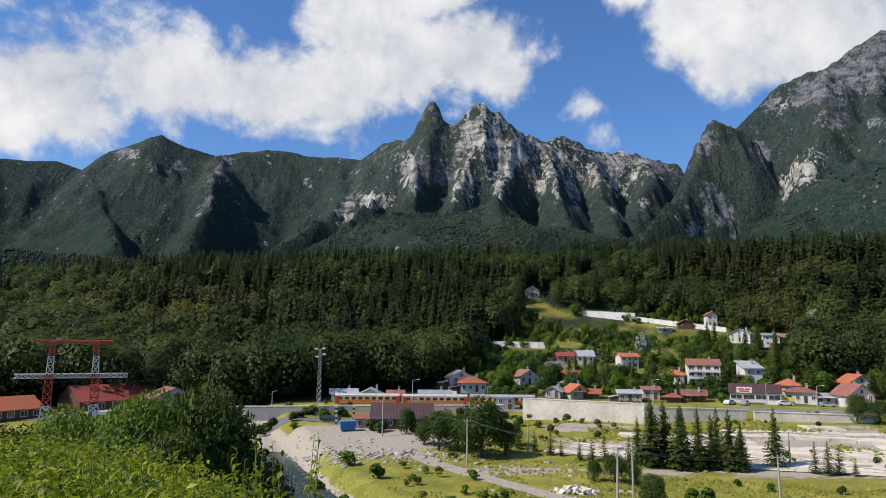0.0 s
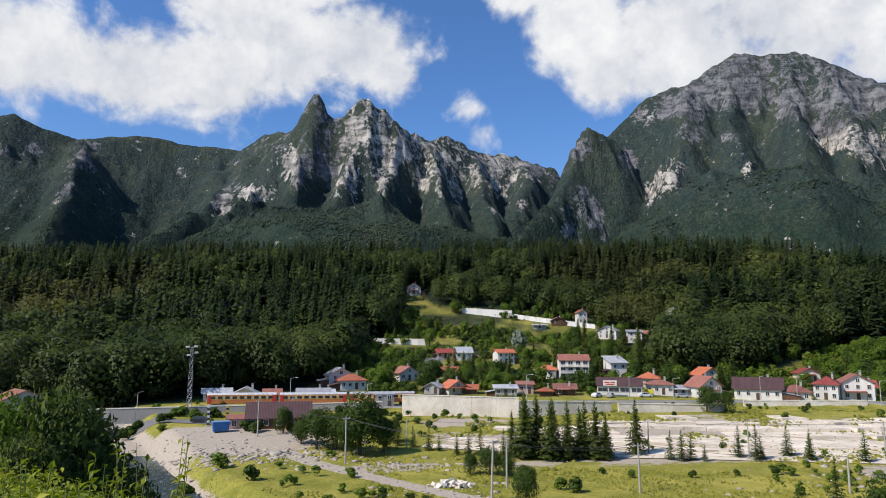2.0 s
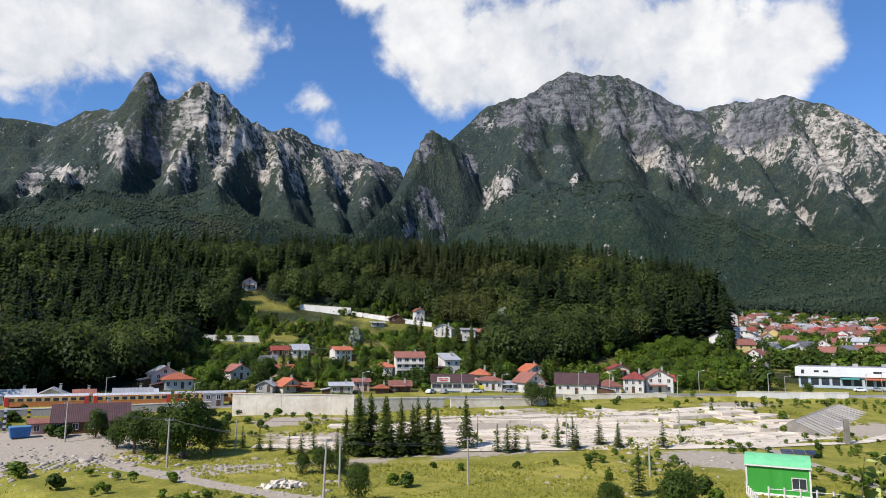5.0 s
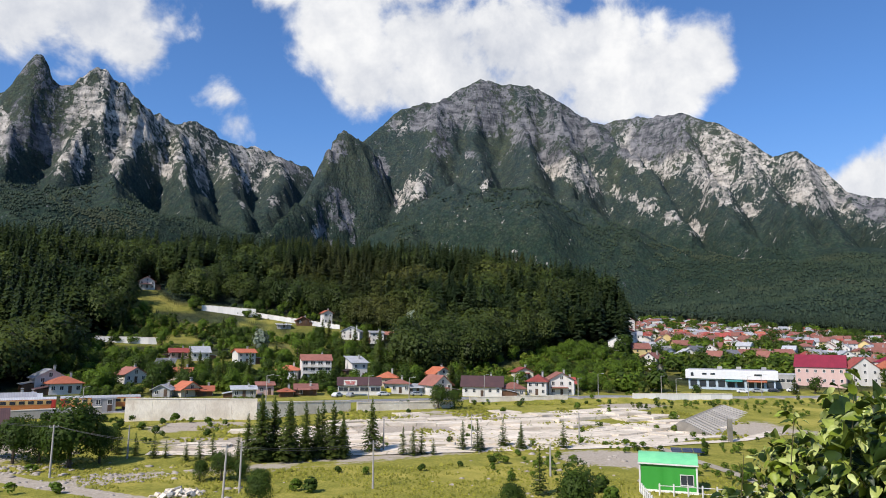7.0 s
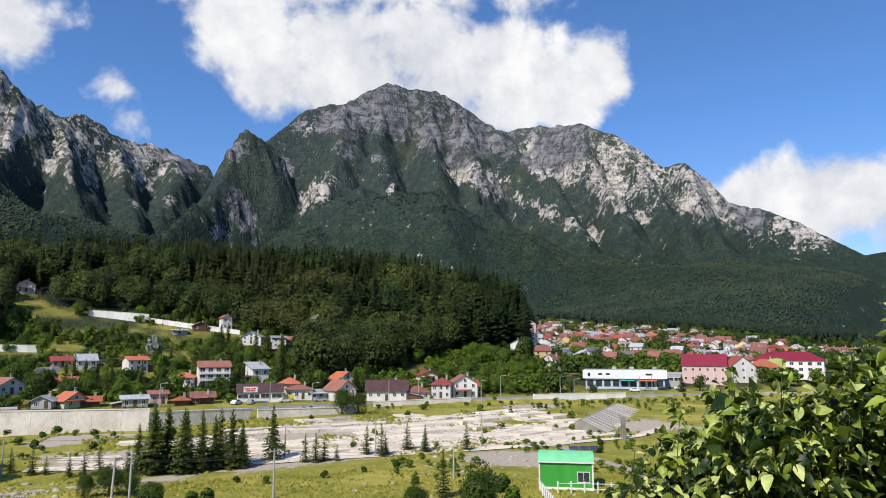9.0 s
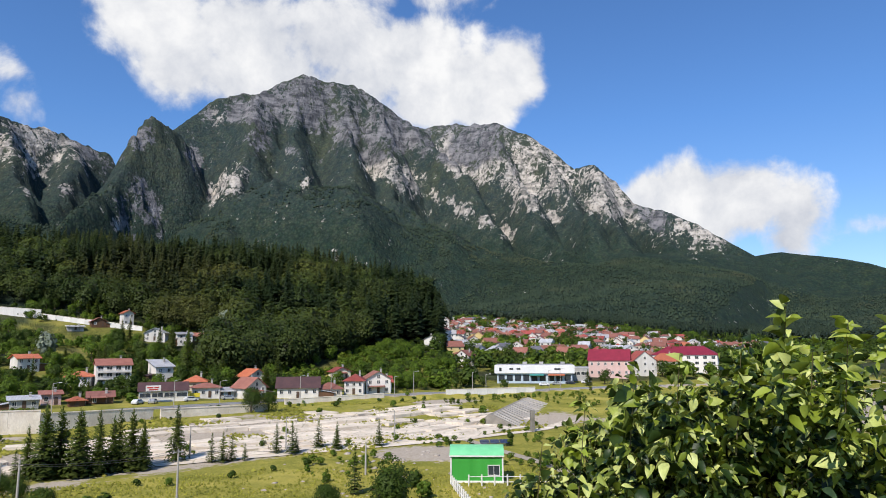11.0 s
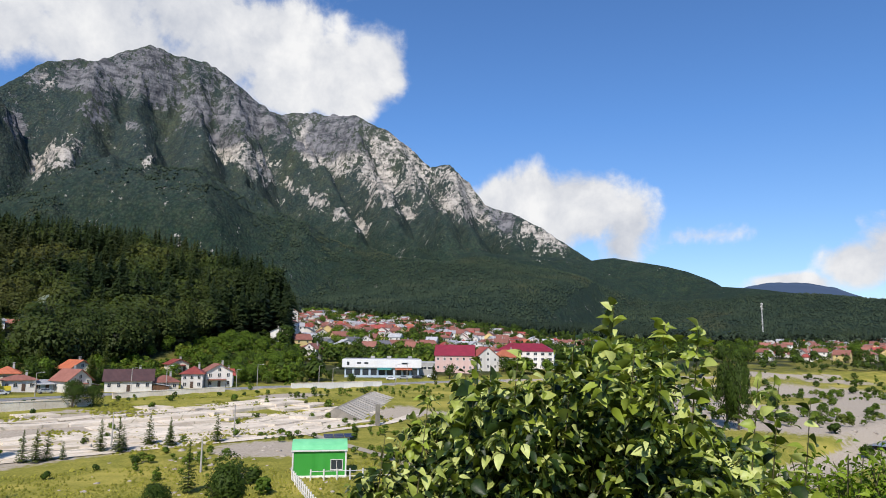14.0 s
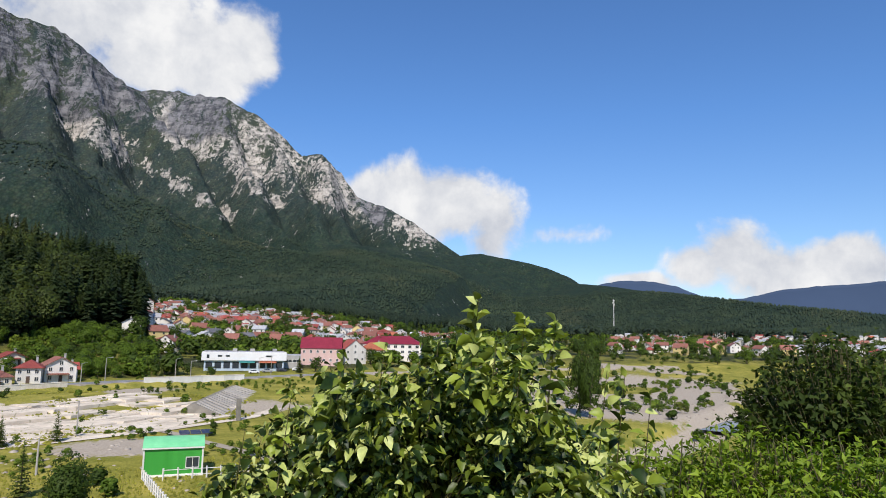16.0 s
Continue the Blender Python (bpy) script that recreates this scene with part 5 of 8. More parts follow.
def wall_run(name, a, b, z_low, z_high, thick, panel, material, label, step=0.0):
    """A long wall of cast panels with narrow joints and a coping."""
    a, b = Vector((a[0], a[1], 0)), Vector((b[0], b[1], 0))
    d = b - a
    n = max(1, round(d.length / panel))
    top = thing(name, pose(a.x, a.y, 0, 0, 0, math.degrees(math.atan2(d.y, d.x))), label, "wall", kind="structure")
    w = d.length / n
    bm = bmesh.new()
    box(bm, (w - 0.03, thick, 1.0), (0, 0, 0.5), None, 0.008)
    me = bpy.data.meshes.new("panel")
    bm.to_mesh(me)
    bm.free()
    me.materials.append(material)
    rng = random.Random(n)
    for k in range(n):
        f = (k + 0.5) / n
        lo, hi = z_low[0] + (z_low[1] - z_low[0]) * f, z_high[0] + (z_high[1] - z_high[0]) * f
        ob = part("panel", me, None, top)
        ob.matrix_local = pose(w * (k + 0.5), rng.uniform(-0.012, 0.012), lo) @ Matrix.Diagonal((1, 1, hi - lo, 1))
    bm = bmesh.new()
    lo, hi = z_high
    hull(bm, [(0, -thick * 0.65, lo), (d.length, -thick * 0.65, hi), (d.length, thick * 0.65, hi), (0, thick * 0.65, lo),
              (0, -thick * 0.65, lo + 0.2), (d.length, -thick * 0.65, hi + 0.2), (d.length, thick * 0.65, hi + 0.2), (0, thick * 0.65, lo + 0.2)],
         [(3, 2, 1, 0), (4, 5, 6, 7), (0, 1, 5, 4), (1, 2, 6, 5), (2, 3, 7, 6), (3, 0, 4, 7)])
    part("coping", bm, M_CONCRETE, top, "weathered concrete coping")
    return top


M_WHITEWALL = plain("whitewashed_concrete", (0.68, 0.66, 0.62), (0.80, 0.78, 0.74), 0.2, 0.9, streak=True)
wall_run("retaining_wall", (20.3, 172.5), (48, 163.5), (1.2, 1.2), (7.4, 7.0), 0.6, 5.6, M_CONCRETE, "tall weathered concrete retaining wall with vertical joints")
wall_run("retaining_wall", (48.3, 164.5), (74, 168), (1.2, 2.0), (6.2, 5.4), 0.6, 5.2, M_CONCRETE, "weathered concrete retaining wall below the road")
wall_run("retaining_wall", (75, 166), (104, 164), (2.0, 2.0), (5.2, 4.6), 0.6, 5.6, M_CONCRETE, "low concrete wall below the houses")
wall_run("parapet_wall", (115, 173), (149, 167.5), (2.2, 2.6), (4.9, 5.0), 0.5, 4.0, M_CONCRETE, "long pale concrete parapet beside the railway")
wall_run("retaining_wall", (-62, 178.4), (16, 178.4), (0.6, 1.6), (4.1, 5.2), 0.5, 6.0, M_POLE, "low grey concrete wall below the railway track")
wall_run("parapet_wall", (172, 161.5), (207, 149.5), (2.4, 2.4), (5.3, 5.0), 0.5, 4.0, M_WHITEWALL, "long white parapet beside the railway")
wall_run("hill_wall", (81, 391), (106.5, 374), (33, 30), (41.4, 39.2), 0.5, 3.0, M_WHITEWALL, "high whitewashed wall across the hillside")
wall_run("hill_wall", (106.5, 374), (143.5, 343), (30, 24), (37.3, 30.8), 0.4, 3.5, M_WHITEWALL, "low whitewashed wall across the hillside")
wall_run("hill_wall", (8, 337), (49, 324), (18, 17), (23.0, 22.5), 0.4, 3.5, M_WHITEWALL, "low pale wall along a hillside lane")


def ribbon(name, pts, width, lift, material, label, kind="structure", category="road"):
    """A strip laid along a line over the ground."""
    line = []
    for (ax, ay), (bx, by) in zip(pts, pts[1:]):
        n = max(2, int(math.hypot(bx - ax, by - ay) / 2.5))
        line += [(ax + (bx - ax) * k / n, ay + (by - ay) * k / n) for k in range(n)]
    line.append(pts[-1])
    V, Q = [], []
    for k, (x, y) in enumerate(line):
        u, v = line[max(k - 1, 0)], line[min(k + 1, len(line) - 1)]
        dx, dy = v[0] - u[0], v[1] - u[1]
        q = math.hypot(dx, dy) or 1
        nx, ny = -dy / q, dx / q
        for s in (-1, -0.33, 0.33, 1):
            px, py = x + nx * s * width / 2, y + ny * s * width / 2
            V.append((px, py, ground_at(px, py) + lift if lift is not None else -2.5))
        if k:
            b = (k - 1) * 4
            Q += [(b + j, b + j + 1, b + j + 5, b + j + 4) for j in range(3)]
    ob = new(name, mesh_of(name, V, np.array(Q)[:, ::-1], material, True))
    return tagged(ob, label, category, kind=kind)


M_ROAD = plain("worn_asphalt", (0.16, 0.155, 0.15), (0.24, 0.23, 0.22), 0.4, 0.9)
ribbon("road", [(-150, 166), (-70, 178), (-40, 174), (-22, 165)], 6.0, 0.12, M_ROAD, "worn grey road below the railway")
ribbon("apron_road", [(20, 134), (40, 125), (75, 113), (112, 100), (138, 98), (160, 104)], 3.4, 0.14, M_SLAB, "pale concrete road along the terraces")
M_TRACK = plain("beige_gravel", (0.34, 0.29, 0.22), (0.50, 0.44, 0.35), 0.5, 0.95, bump=0.4)
ribbon("gravel_track", [(112, 100), (104, 84), (98, 70), (90, 55)], 2.2, 0.1, M_TRACK, "pale gravel track down to the kiosk")


def water_material():
    n = Nodes("river_water")
    w = n.noise(1.2, 4.0, 0.6, n.stretch(1, 0.4, 1))
    n.bump(w, 0.5, 0.08)
    return n.done(n.mix(n.step(w, 0.55, 0.75), (0.05, 0.07, 0.075), (0.30, 0.32, 0.33)), 0.12)


M_WATER = water_material()
ribbon("river", [(p[0], p[1]) for p in RIVER[:8]], 9, None, M_WATER, "shallow grey river in a stony bed", category="water")
ribbon("river", [(186, -6), (204, -12), (222, -18)], 8, None, M_WATER, "still grey pool of the river", category="water")


def build_terraces():
    """Old concrete foundation slabs, cracked and tilted, in rows that climb from the field to the railway."""
    top = thing("concrete_terrace", pose(0, 0, 0), "cracked bleached concrete slabs in broad steps", "terrace", kind="structure")
    rng, shapes = random.Random(8), []
    for k in range(8):
        bm = bmesh.new()
        pts = [(-0.5, -0.5), (0.5, -0.5), (0.5, 0.5), (-0.5, 0.5)]
        rim = []
        for (ax, ay), (bx, by) in zip(pts, pts[1:] + pts[:1]):
            for f in (0.0, 0.34, 0.67):
                rim.append((ax + (bx - ax) * f + rng.uniform(-0.05, 0.05), ay + (by - ay) * f + rng.uniform(-0.05, 0.05)))
        n = len(rim)
        lo, up = [bm.verts.new((x, y, -0.9)) for x, y in rim], [bm.verts.new((x * 0.985, y * 0.985, rng.uniform(-0.04, 0.03))) for x, y in rim]
        bm.faces.new(up)
        for i in range(n):
            bm.faces.new((lo[i], lo[(i + 1) % n], up[(i + 1) % n], up[i]))
        me = bpy.data.meshes.new("slab")
        bm.to_mesh(me)
        bm.free()
        me.materials.append(M_SLAB)
        shapes.append(me)
    front, back = [(22, 136), (40, 127), (75, 116), (112, 103), (150, 108)], [(24, 168), (45, 159.5), (72, 163), (108, 160), (165, 158)]

    def along(line, x):
        return np.interp(x, [p[0] for p in line], [p[1] for p in line])
    rows = [0.03, 0.14, 0.26, 0.38, 0.50, 0.62, 0.75, 0.88]
    for i, f in enumerate(rows):
        x = 24 + rng.uniform(0, 4)
        while x < 150:
            w = rng.uniform(6, 17)
            y = along(front, x) * (1 - f) + along(back, x) * f
            depth = (along(back, x) - along(front, x)) / len(rows)
            green = float(fbm(np.array([x]), np.array([y]), 14, 2, 66)[0])
            bare = 0.74 - 0.26 * (i in (4, 7)) - 0.12 * (x < 48) - 0.14 * (x > 118) - 0.12 * (x > 136)
            if green < bare + 0.02 and len(top.children) < 210:
                y2 = along(front, x + w) * (1 - f) + along(back, x + w) * f
                ob = part("slab", rng.choice(shapes), None, top)
                z = ground_at(x + w / 2, (y + y2) / 2) + 0.20 + 0.13 * (i % 3)
                ob.matrix_local = pose(x + w / 2, (y + y2) / 2, z, rng.uniform(-1.2, 1.2), rng.uniform(-0.8, 0.8), math.degrees(math.atan2(y2 - y, w))) @ Matrix.Diagonal((w * 0.985, depth * rng.uniform(0.94, 1.05), 1, 1))
            x += w
    return top


build_terraces()


M_REVET = plain("stained_grey_concrete", (0.18, 0.165, 0.14), (0.30, 0.275, 0.235), 0.5, 0.95, bump=0.4)


def build_revetment():
    """The bank of the channel: rubble on one side, ribbed concrete on the other."""
    top = thing("revetment", pose(137, 112, 1.0, 0, 0, 26), "sloping ribbed concrete bank beside a channel", "embankment", kind="structure")
    bm = bmesh.new()
    hull(bm, [(0, 6, -1.6), (50, 6, 0.4), (50, -7, 0.4), (0, -7, -1.6), (0, 1.5, 1.7), (50, 1.5, 2.4), (50, 0.3, 2.4), (0, 0.3, 1.7)],
         [(0, 1, 2, 3), (7, 6, 5, 4), (4, 5, 1, 0), (5, 6, 2, 1), (6, 7, 3, 2), (7, 4, 0, 3)])
    bmesh.ops.recalc_face_normals(bm, faces=bm.faces)
    part("slope", bm, M_REVET, top, "grey stained concrete slope")
    for k in range(16):
        x = 1.5 + 3.1 * k + 0.5 * math.sin(5.1 * k)
        z, foot = 1.7 + 0.7 * x / 50, -1.6 + 2.0 * x / 50
        bm = bmesh.new()
        box(bm, (1.0, math.hypot(7.3, z - foot), 0.4), (x, -3.35, (z + foot) / 2 + 0.06), pose(0, 0, 0, math.degrees(math.atan2(z - foot, 7.3))))
        part("rib", bm, M_POLE, top)
    return top


build_revetment()
bm = bmesh.new()
box(bm, (0.9, 0.9, 5.0), (0, 0, 2.5), None, 0.06)
tagged(part("concrete_post", bm, M_REVET, None), "single square concrete post by the channel", "post").matrix_world = place(133, 97, 20)

# ---- railway ----


def build_rails():
    top = thing("railway_track", pose(0, 0, 0), "railway track on a gravel bed", "railway", kind="structure")
    xs = np.arange(-180, 262, 3.0)
    for side in (-2.9, -1.45, 1.45, 2.9):
        V, Q = [], []
        for k, x in enumerate(xs):
            y, z = float(rail_y(x)) + side, ground_at(x, float(rail_y(x))) + 0.08
            V += [(x, y - 0.05, z), (x, y + 0.05, z), (x, y + 0.05, z + 0.16), (x, y - 0.05, z + 0.16)]
            if k:
                b = 4 * (k - 1)
                Q += [(b + j, b + (j + 1) % 4, b + 4 + (j + 1) % 4, b + 4 + j) for j in range(4)]
        part("rail", mesh_of("rail", V, Q, M_STEEL), None, top)


build_rails()
M_TRAIN = plain("orange_train_paint", (0.44, 0.15, 0.035), (0.54, 0.21, 0.05), 0.6, 0.5)
M_TRAIN_Y = plain("yellow_train_paint", (0.56, 0.36, 0.12), (0.66, 0.46, 0.18), 0.6, 0.5)
M_TRAIN_R = plain("red_train_paint", (0.42, 0.03, 0.02), (0.5, 0.05, 0.03), 0.6, 0.4)
M_BLACK = plain("black_metal", (0.02, 0.02, 0.02), (0.05, 0.05, 0.05), 1.0, 0.6)


def coach(x0, first):
    x = x0
    y, z = float(rail_y(x)) + 2.2, ground_at(x, float(rail_y(x))) + 0.25
    slope = math.degrees(math.atan2(float(rail_y(x + 5) - rail_y(x - 5)), 10))
    top = thing("railway_coach", pose(x, y, z, 0, 0, slope), "orange and yellow railway coach standing on the track", "train", "coaches of the train")
    bm = bmesh.new()
    box(bm, (17.4, 2.8, 2.3), (0, 0, 2.05), None, 0.12)
    part("body", bm, M_TRAIN, top, "orange coach body")
    bm = bmesh.new()
    box(bm, (17.0, 2.86, 0.95), (0, 0, 2.45), None, 0.02)
    part("window_band", bm, M_TRAIN_Y, top, "yellow band round the windows")
    bm = bmesh.new()
    hull(bm, [(s * 8.7, py, pz) for s in (-1, 1) for py, pz in ((-1.4, 3.15), (-1.1, 3.5), (0, 3.65), (1.1, 3.5), (1.4, 3.15))],
         [(0, 1, 6, 5), (1, 2, 7, 6), (2, 3, 8, 7), (3, 4, 9, 8), (4, 0, 5, 9), (4, 3, 2, 1, 0), (5, 6, 7, 8, 9)])
    part("roof", bm, ROOFS["grey"], top, "grey curved coach roof")
    for k in range(9):
        bm = bmesh.new()
        box(bm, (1.15, 0.06, 0.7), (-7.2 + 1.8 * k, -1.44, 2.48), None, 0.02)
        part("window", bm, M_PANE, top, "dark coach window")
    for s in (-8.1, 8.1):
        bm = bmesh.new()
        box(bm, (0.9, 0.07, 2.0), (s, -1.43, 2.0), None, 0.02)
        part("door", bm, M_TRAIN_R, top, "red coach door")
        bm = bmesh.new()
        box(bm, (2.6, 2.0, 0.5), (s * 0.75, 0, 0.55), None, 0.05)
        for w in (-0.9, 0.9):
            bar(bm, (s * 0.75 + w, -0.95, 0.4), (s * 0.75 + w, 0.95, 0.4), 0.42, n=12)
        part("bogie", bm, M_BLACK, top, "dark bogie with wheels")


for k in range(3):
    coach(-20.0 + 18.2 * k, k == 0)


def mast(x, y, high, label, name, lamp=True, arm=1.4, z=None):
    top = thing(name, place(x, y, 0, z), label, "pole", "masts along the railway")
    bm = bmesh.new()
    bar(bm, (0, 0, -0.3), (0, 0, high), 0.13, 0.08, 8)
    part("pole", bm, M_POLE, top)
    bm = bmesh.new()
    bar(bm, (0, 0, high - 0.1), (arm, -0.2, high + 0.15), 0.05, 0.04)
    part("arm", bm, M_STEEL, top)
    if lamp:
        bm = bmesh.new()
        box(bm, (0.75, 0.3, 0.16), (arm + 0.2, -0.2, high + 0.15), None, 0.05)
        part("lamp_head", bm, M_FRAME, top, "pale lamp head")


for k, x in enumerate((-60, -44, -8, 12, 58, 84, 102, 121, 138, 153, 168, 182, 196, 212, 226)):
    mast(x, float(rail_y(x)) + (-5.0 if k % 2 else 5.6), 7.4 if k % 3 else 6.4, "slim grey lamp mast beside the railway", "lamp_mast", k % 2 == 0)

# ---- poles and wires in the field ----


def field_pole(x, y, high, arms=True, leans=0.0):
    top = thing("power_pole", place(x, y) @ pose(0, 0, 0, 0, leans), "slender grey concrete power pole in the meadow", "pole", "power poles")
    bm = bmesh.new()
    bar(bm, (0, 0, -0.5), (0, 0, high), 0.17, 0.10, 8)
    part("pole", bm, M_POLE, top)
    if arms:
        bm = bmesh.new()
        box(bm, (1.3, 0.1, 0.1), (0, 0, high - 0.35))
        part("crossarm", bm, M_STEEL, top)
        for s in (-0.55, 0.0, 0.55):
            bm = bmesh.new()
            bar(bm, (s, 0, high - 0.3), (s, 0, high - 0.08), 0.05, 0.03)
            part("insulator", bm, M_FRAME, top, "pale insulator")
    return x, y, ground_at(x, y) + high - 0.1


POLES = [field_pole(22.2, 88.5, 7.6, True, 1.5), field_pole(26.3, 96.0, 6.9, False), field_pole(43.5, 90.0, 6.6, True, -0.8), field_pole(-12.4, 145.8, 7.4),
         field_pole(4.5, 120.7, 7.8), field_pole(16.3, 130.8, 5.6, False), field_pole(60.5, 121, 6.0, False), field_pole(79, 118, 6.2, False),
         field_pole(71, 84, 5.0, False), field_pole(100, 109, 6.6, False)]


def wire(a, b, sag, name="power_line"):
    a, b = Vector(a), Vector(b)
    side = (b - a).cross(Vector((0, 0, 1))).normalized() * 0.022
    V, Q = [], []
    for k in range(13):
        f = k / 12
        p = a.lerp(b, f) - Vector((0, 0, sag * 4 * f * (1 - f)))
        V += [p + side, p + Vector((0, 0, 0.022)), p - side, p - Vector((0, 0, 0.022))]
        if k:
            Q += [(4 * k - 4 + s, 4 * k - 4 + (s + 1) % 4, 4 * k + (s + 1) % 4, 4 * k + s) for s in range(4)]
    tagged(part(name, mesh_of(name, [tuple(v) for v in V], Q, M_WIRE), None, None), "thin dark overhead wire between poles", "wire", "overhead wires")


for i, j in ((0, 2), (0, 4), (4, 3), (2, 8), (5, 6), (6, 7), (7, 9)):
    wire(POLES[i], POLES[j], 0.7)
    if i in (0, 4):
        wire((POLES[i][0] + 0.5, POLES[i][1], POLES[i][2] - 0.2), (POLES[j][0] + 0.5, POLES[j][1], POLES[j][2] - 0.2), 0.8)

M_REDPAINT = plain("red_lattice_paint", (0.42, 0.06, 0.04), (0.55, 0.10, 0.07), 0.8, 0.6)
M_WHITEPAINT = plain("white_lattice_paint", (0.60, 0.60, 0.60), (0.74, 0.74, 0.74), 0.8, 0.6)


def lattice(bm, a, b, w0, w1, bays, r=0.06):
    """A four-legged lattice between two points, with crossed braces."""
    a, b = Vector(a), Vector(b)
    up = (b - a).normalized()
    u = Vector((1, 0, 0)) if abs(up.x) < 0.7 else Vector((0, 0, 1))
    v = up.cross(u)
    rings = [[a.lerp(b, k / bays) + (u * sx + v * sy) * (w0 + (w1 - w0) * k / bays) / 2 for sx, sy in ((-1, -1), (1, -1), (1, 1), (-1, 1))] for k in range(bays + 1)]
    for p, q in zip(rings, rings[1:]):
        for i in range(4):
            bar(bm, p[i], q[i], r * 1.3, n=4)
            bar(bm, p[i], q[(i + 1) % 4], r, n=4)
            bar(bm, p[(i + 1) % 4], q[i], r, n=4)
            bar(bm, q[i], q[(i + 1) % 4], r, n=4)


def build_gantry():
    top = thing("transmission_tower", pose(-92.8, 172.5, 1.2, 0, 0, 28), "red and white portal transmission tower of lattice steel", "pylon")
    for s in (-1, 1):
        for k, (z0, z1, mat) in enumerate(((0, 3.4, M_WHITEPAINT), (3.4, 11.2, M_REDPAINT), (11.2, 15.6, M_WHITEPAINT), (15.6, 19.2, M_REDPAINT))):
            bm = bmesh.new()
            w = [2.4, 2.0, 1.5, 1.25, 1.1]
            lattice(bm, (s * (5.3 - 0.02 * z0), 0, z0), (s * (5.3 - 0.02 * z1), 0, z1), w[k], w[k + 1], max(2, round((z1 - z0) / 1.9)), 0.085)
            part("leg_section", bm, mat, top, "red lattice leg" if mat is M_REDPAINT else "white lattice leg")
    bm = bmesh.new()
    lattice(bm, (-12.5, 0, 10.8), (12.5, 0, 10.8), 1.0, 1.0, 16, 0.075)
    part("crossbeam", bm, M_WHITEPAINT, top, "white lattice crossbeam")
    bm = bmesh.new()
    lattice(bm, (-8.4, 0, 19.2), (8.4, 0, 19.2), 0.8, 0.8, 12, 0.08)
    part("top_beam", bm, M_REDPAINT, top, "red lattice top beam")
    for s in (-12.5, -6.5, 6.5, 12.5):
        bm = bmesh.new()
        bar(bm, (s, 0, 10.3), (s, 0, 8.7), 0.12, n=6)
        part("insulator", bm, M_PANE, top, "dark hanging insulator")


build_gantry()
for s in (-8, 8):
    wire((-92.8 + s, 172.5 + s * 0.5, 20.4), (-20 + s, 240, 40.0), 5.0, "high_voltage_line")
    wire((-92.8 + s, 172.5 + s * 0.5, 10.0), (-30 + s, 235, 33.0), 5.0, "high_voltage_line")


def build_pylon():
    top = thing("floodlight_pylon", place(-31.6, 177), "tall slim lattice floodlight pylon beside the road", "pylon")
    bm = bmesh.new()
    lattice(bm, (0, 0, -0.2), (0, 0, 16.4), 1.3, 0.55, 11, 0.035)
    part("lattice_mast", bm, M_STEEL, top)
    for dx, dz in ((-1.0, 16.6), (0.9, 16.7), (-0.7, 14.6), (1.1, 15.2)):
        bm = bmesh.new()
        bar(bm, (0, 0, dz - 0.2), (dx, 0, dz - 0.2), 0.05)
        part("arm", bm, M_STEEL, top)
        bm = bmesh.new()
        box(bm, (0.9, 0.5, 0.45), (dx, -0.1, dz), None, 0.06)
        part("floodlight", bm, M_FRAME, top, "white floodlight")


build_pylon()


def build_phone_mast():
    x, y = 1040 * math.sin(radians(84.4)), 1040 * math.cos(radians(84.4))
    tall = 78.0 - ground_at(x, y)
    top = thing("telephone_mast", place(x, y), "tall white lattice telephone mast above the trees", "mast")
    bm = bmesh.new()
    lattice(bm, (0, 0, 0), (0, 0, tall), 1.9, 0.8, 18, 0.11)
    part("lattice_mast", bm, M_WHITEPAINT, top)
    for k, z in enumerate((tall - 8, tall - 5, tall - 1.5)):
        for a in (0, 2.1, 4.2):
            bm = bmesh.new()
            box(bm, (0.7, 0.4, 2.2), (1.3 * math.cos(a + k), 1.3 * math.sin(a + k), z), None, 0.05)
            part("antenna", bm, M_FRAME, top, "white panel antenna")


build_phone_mast()

# ---- things in the field ----
M_GREEN = plain("green_cladding", (0.035, 0.27, 0.035), (0.05, 0.34, 0.045), 0.8, 0.45, streak=True)
M_GREENROOF = plain("pale_green_roof_sheet", (0.16, 0.55, 0.26), (0.22, 0.64, 0.32), 0.8, 0.4)


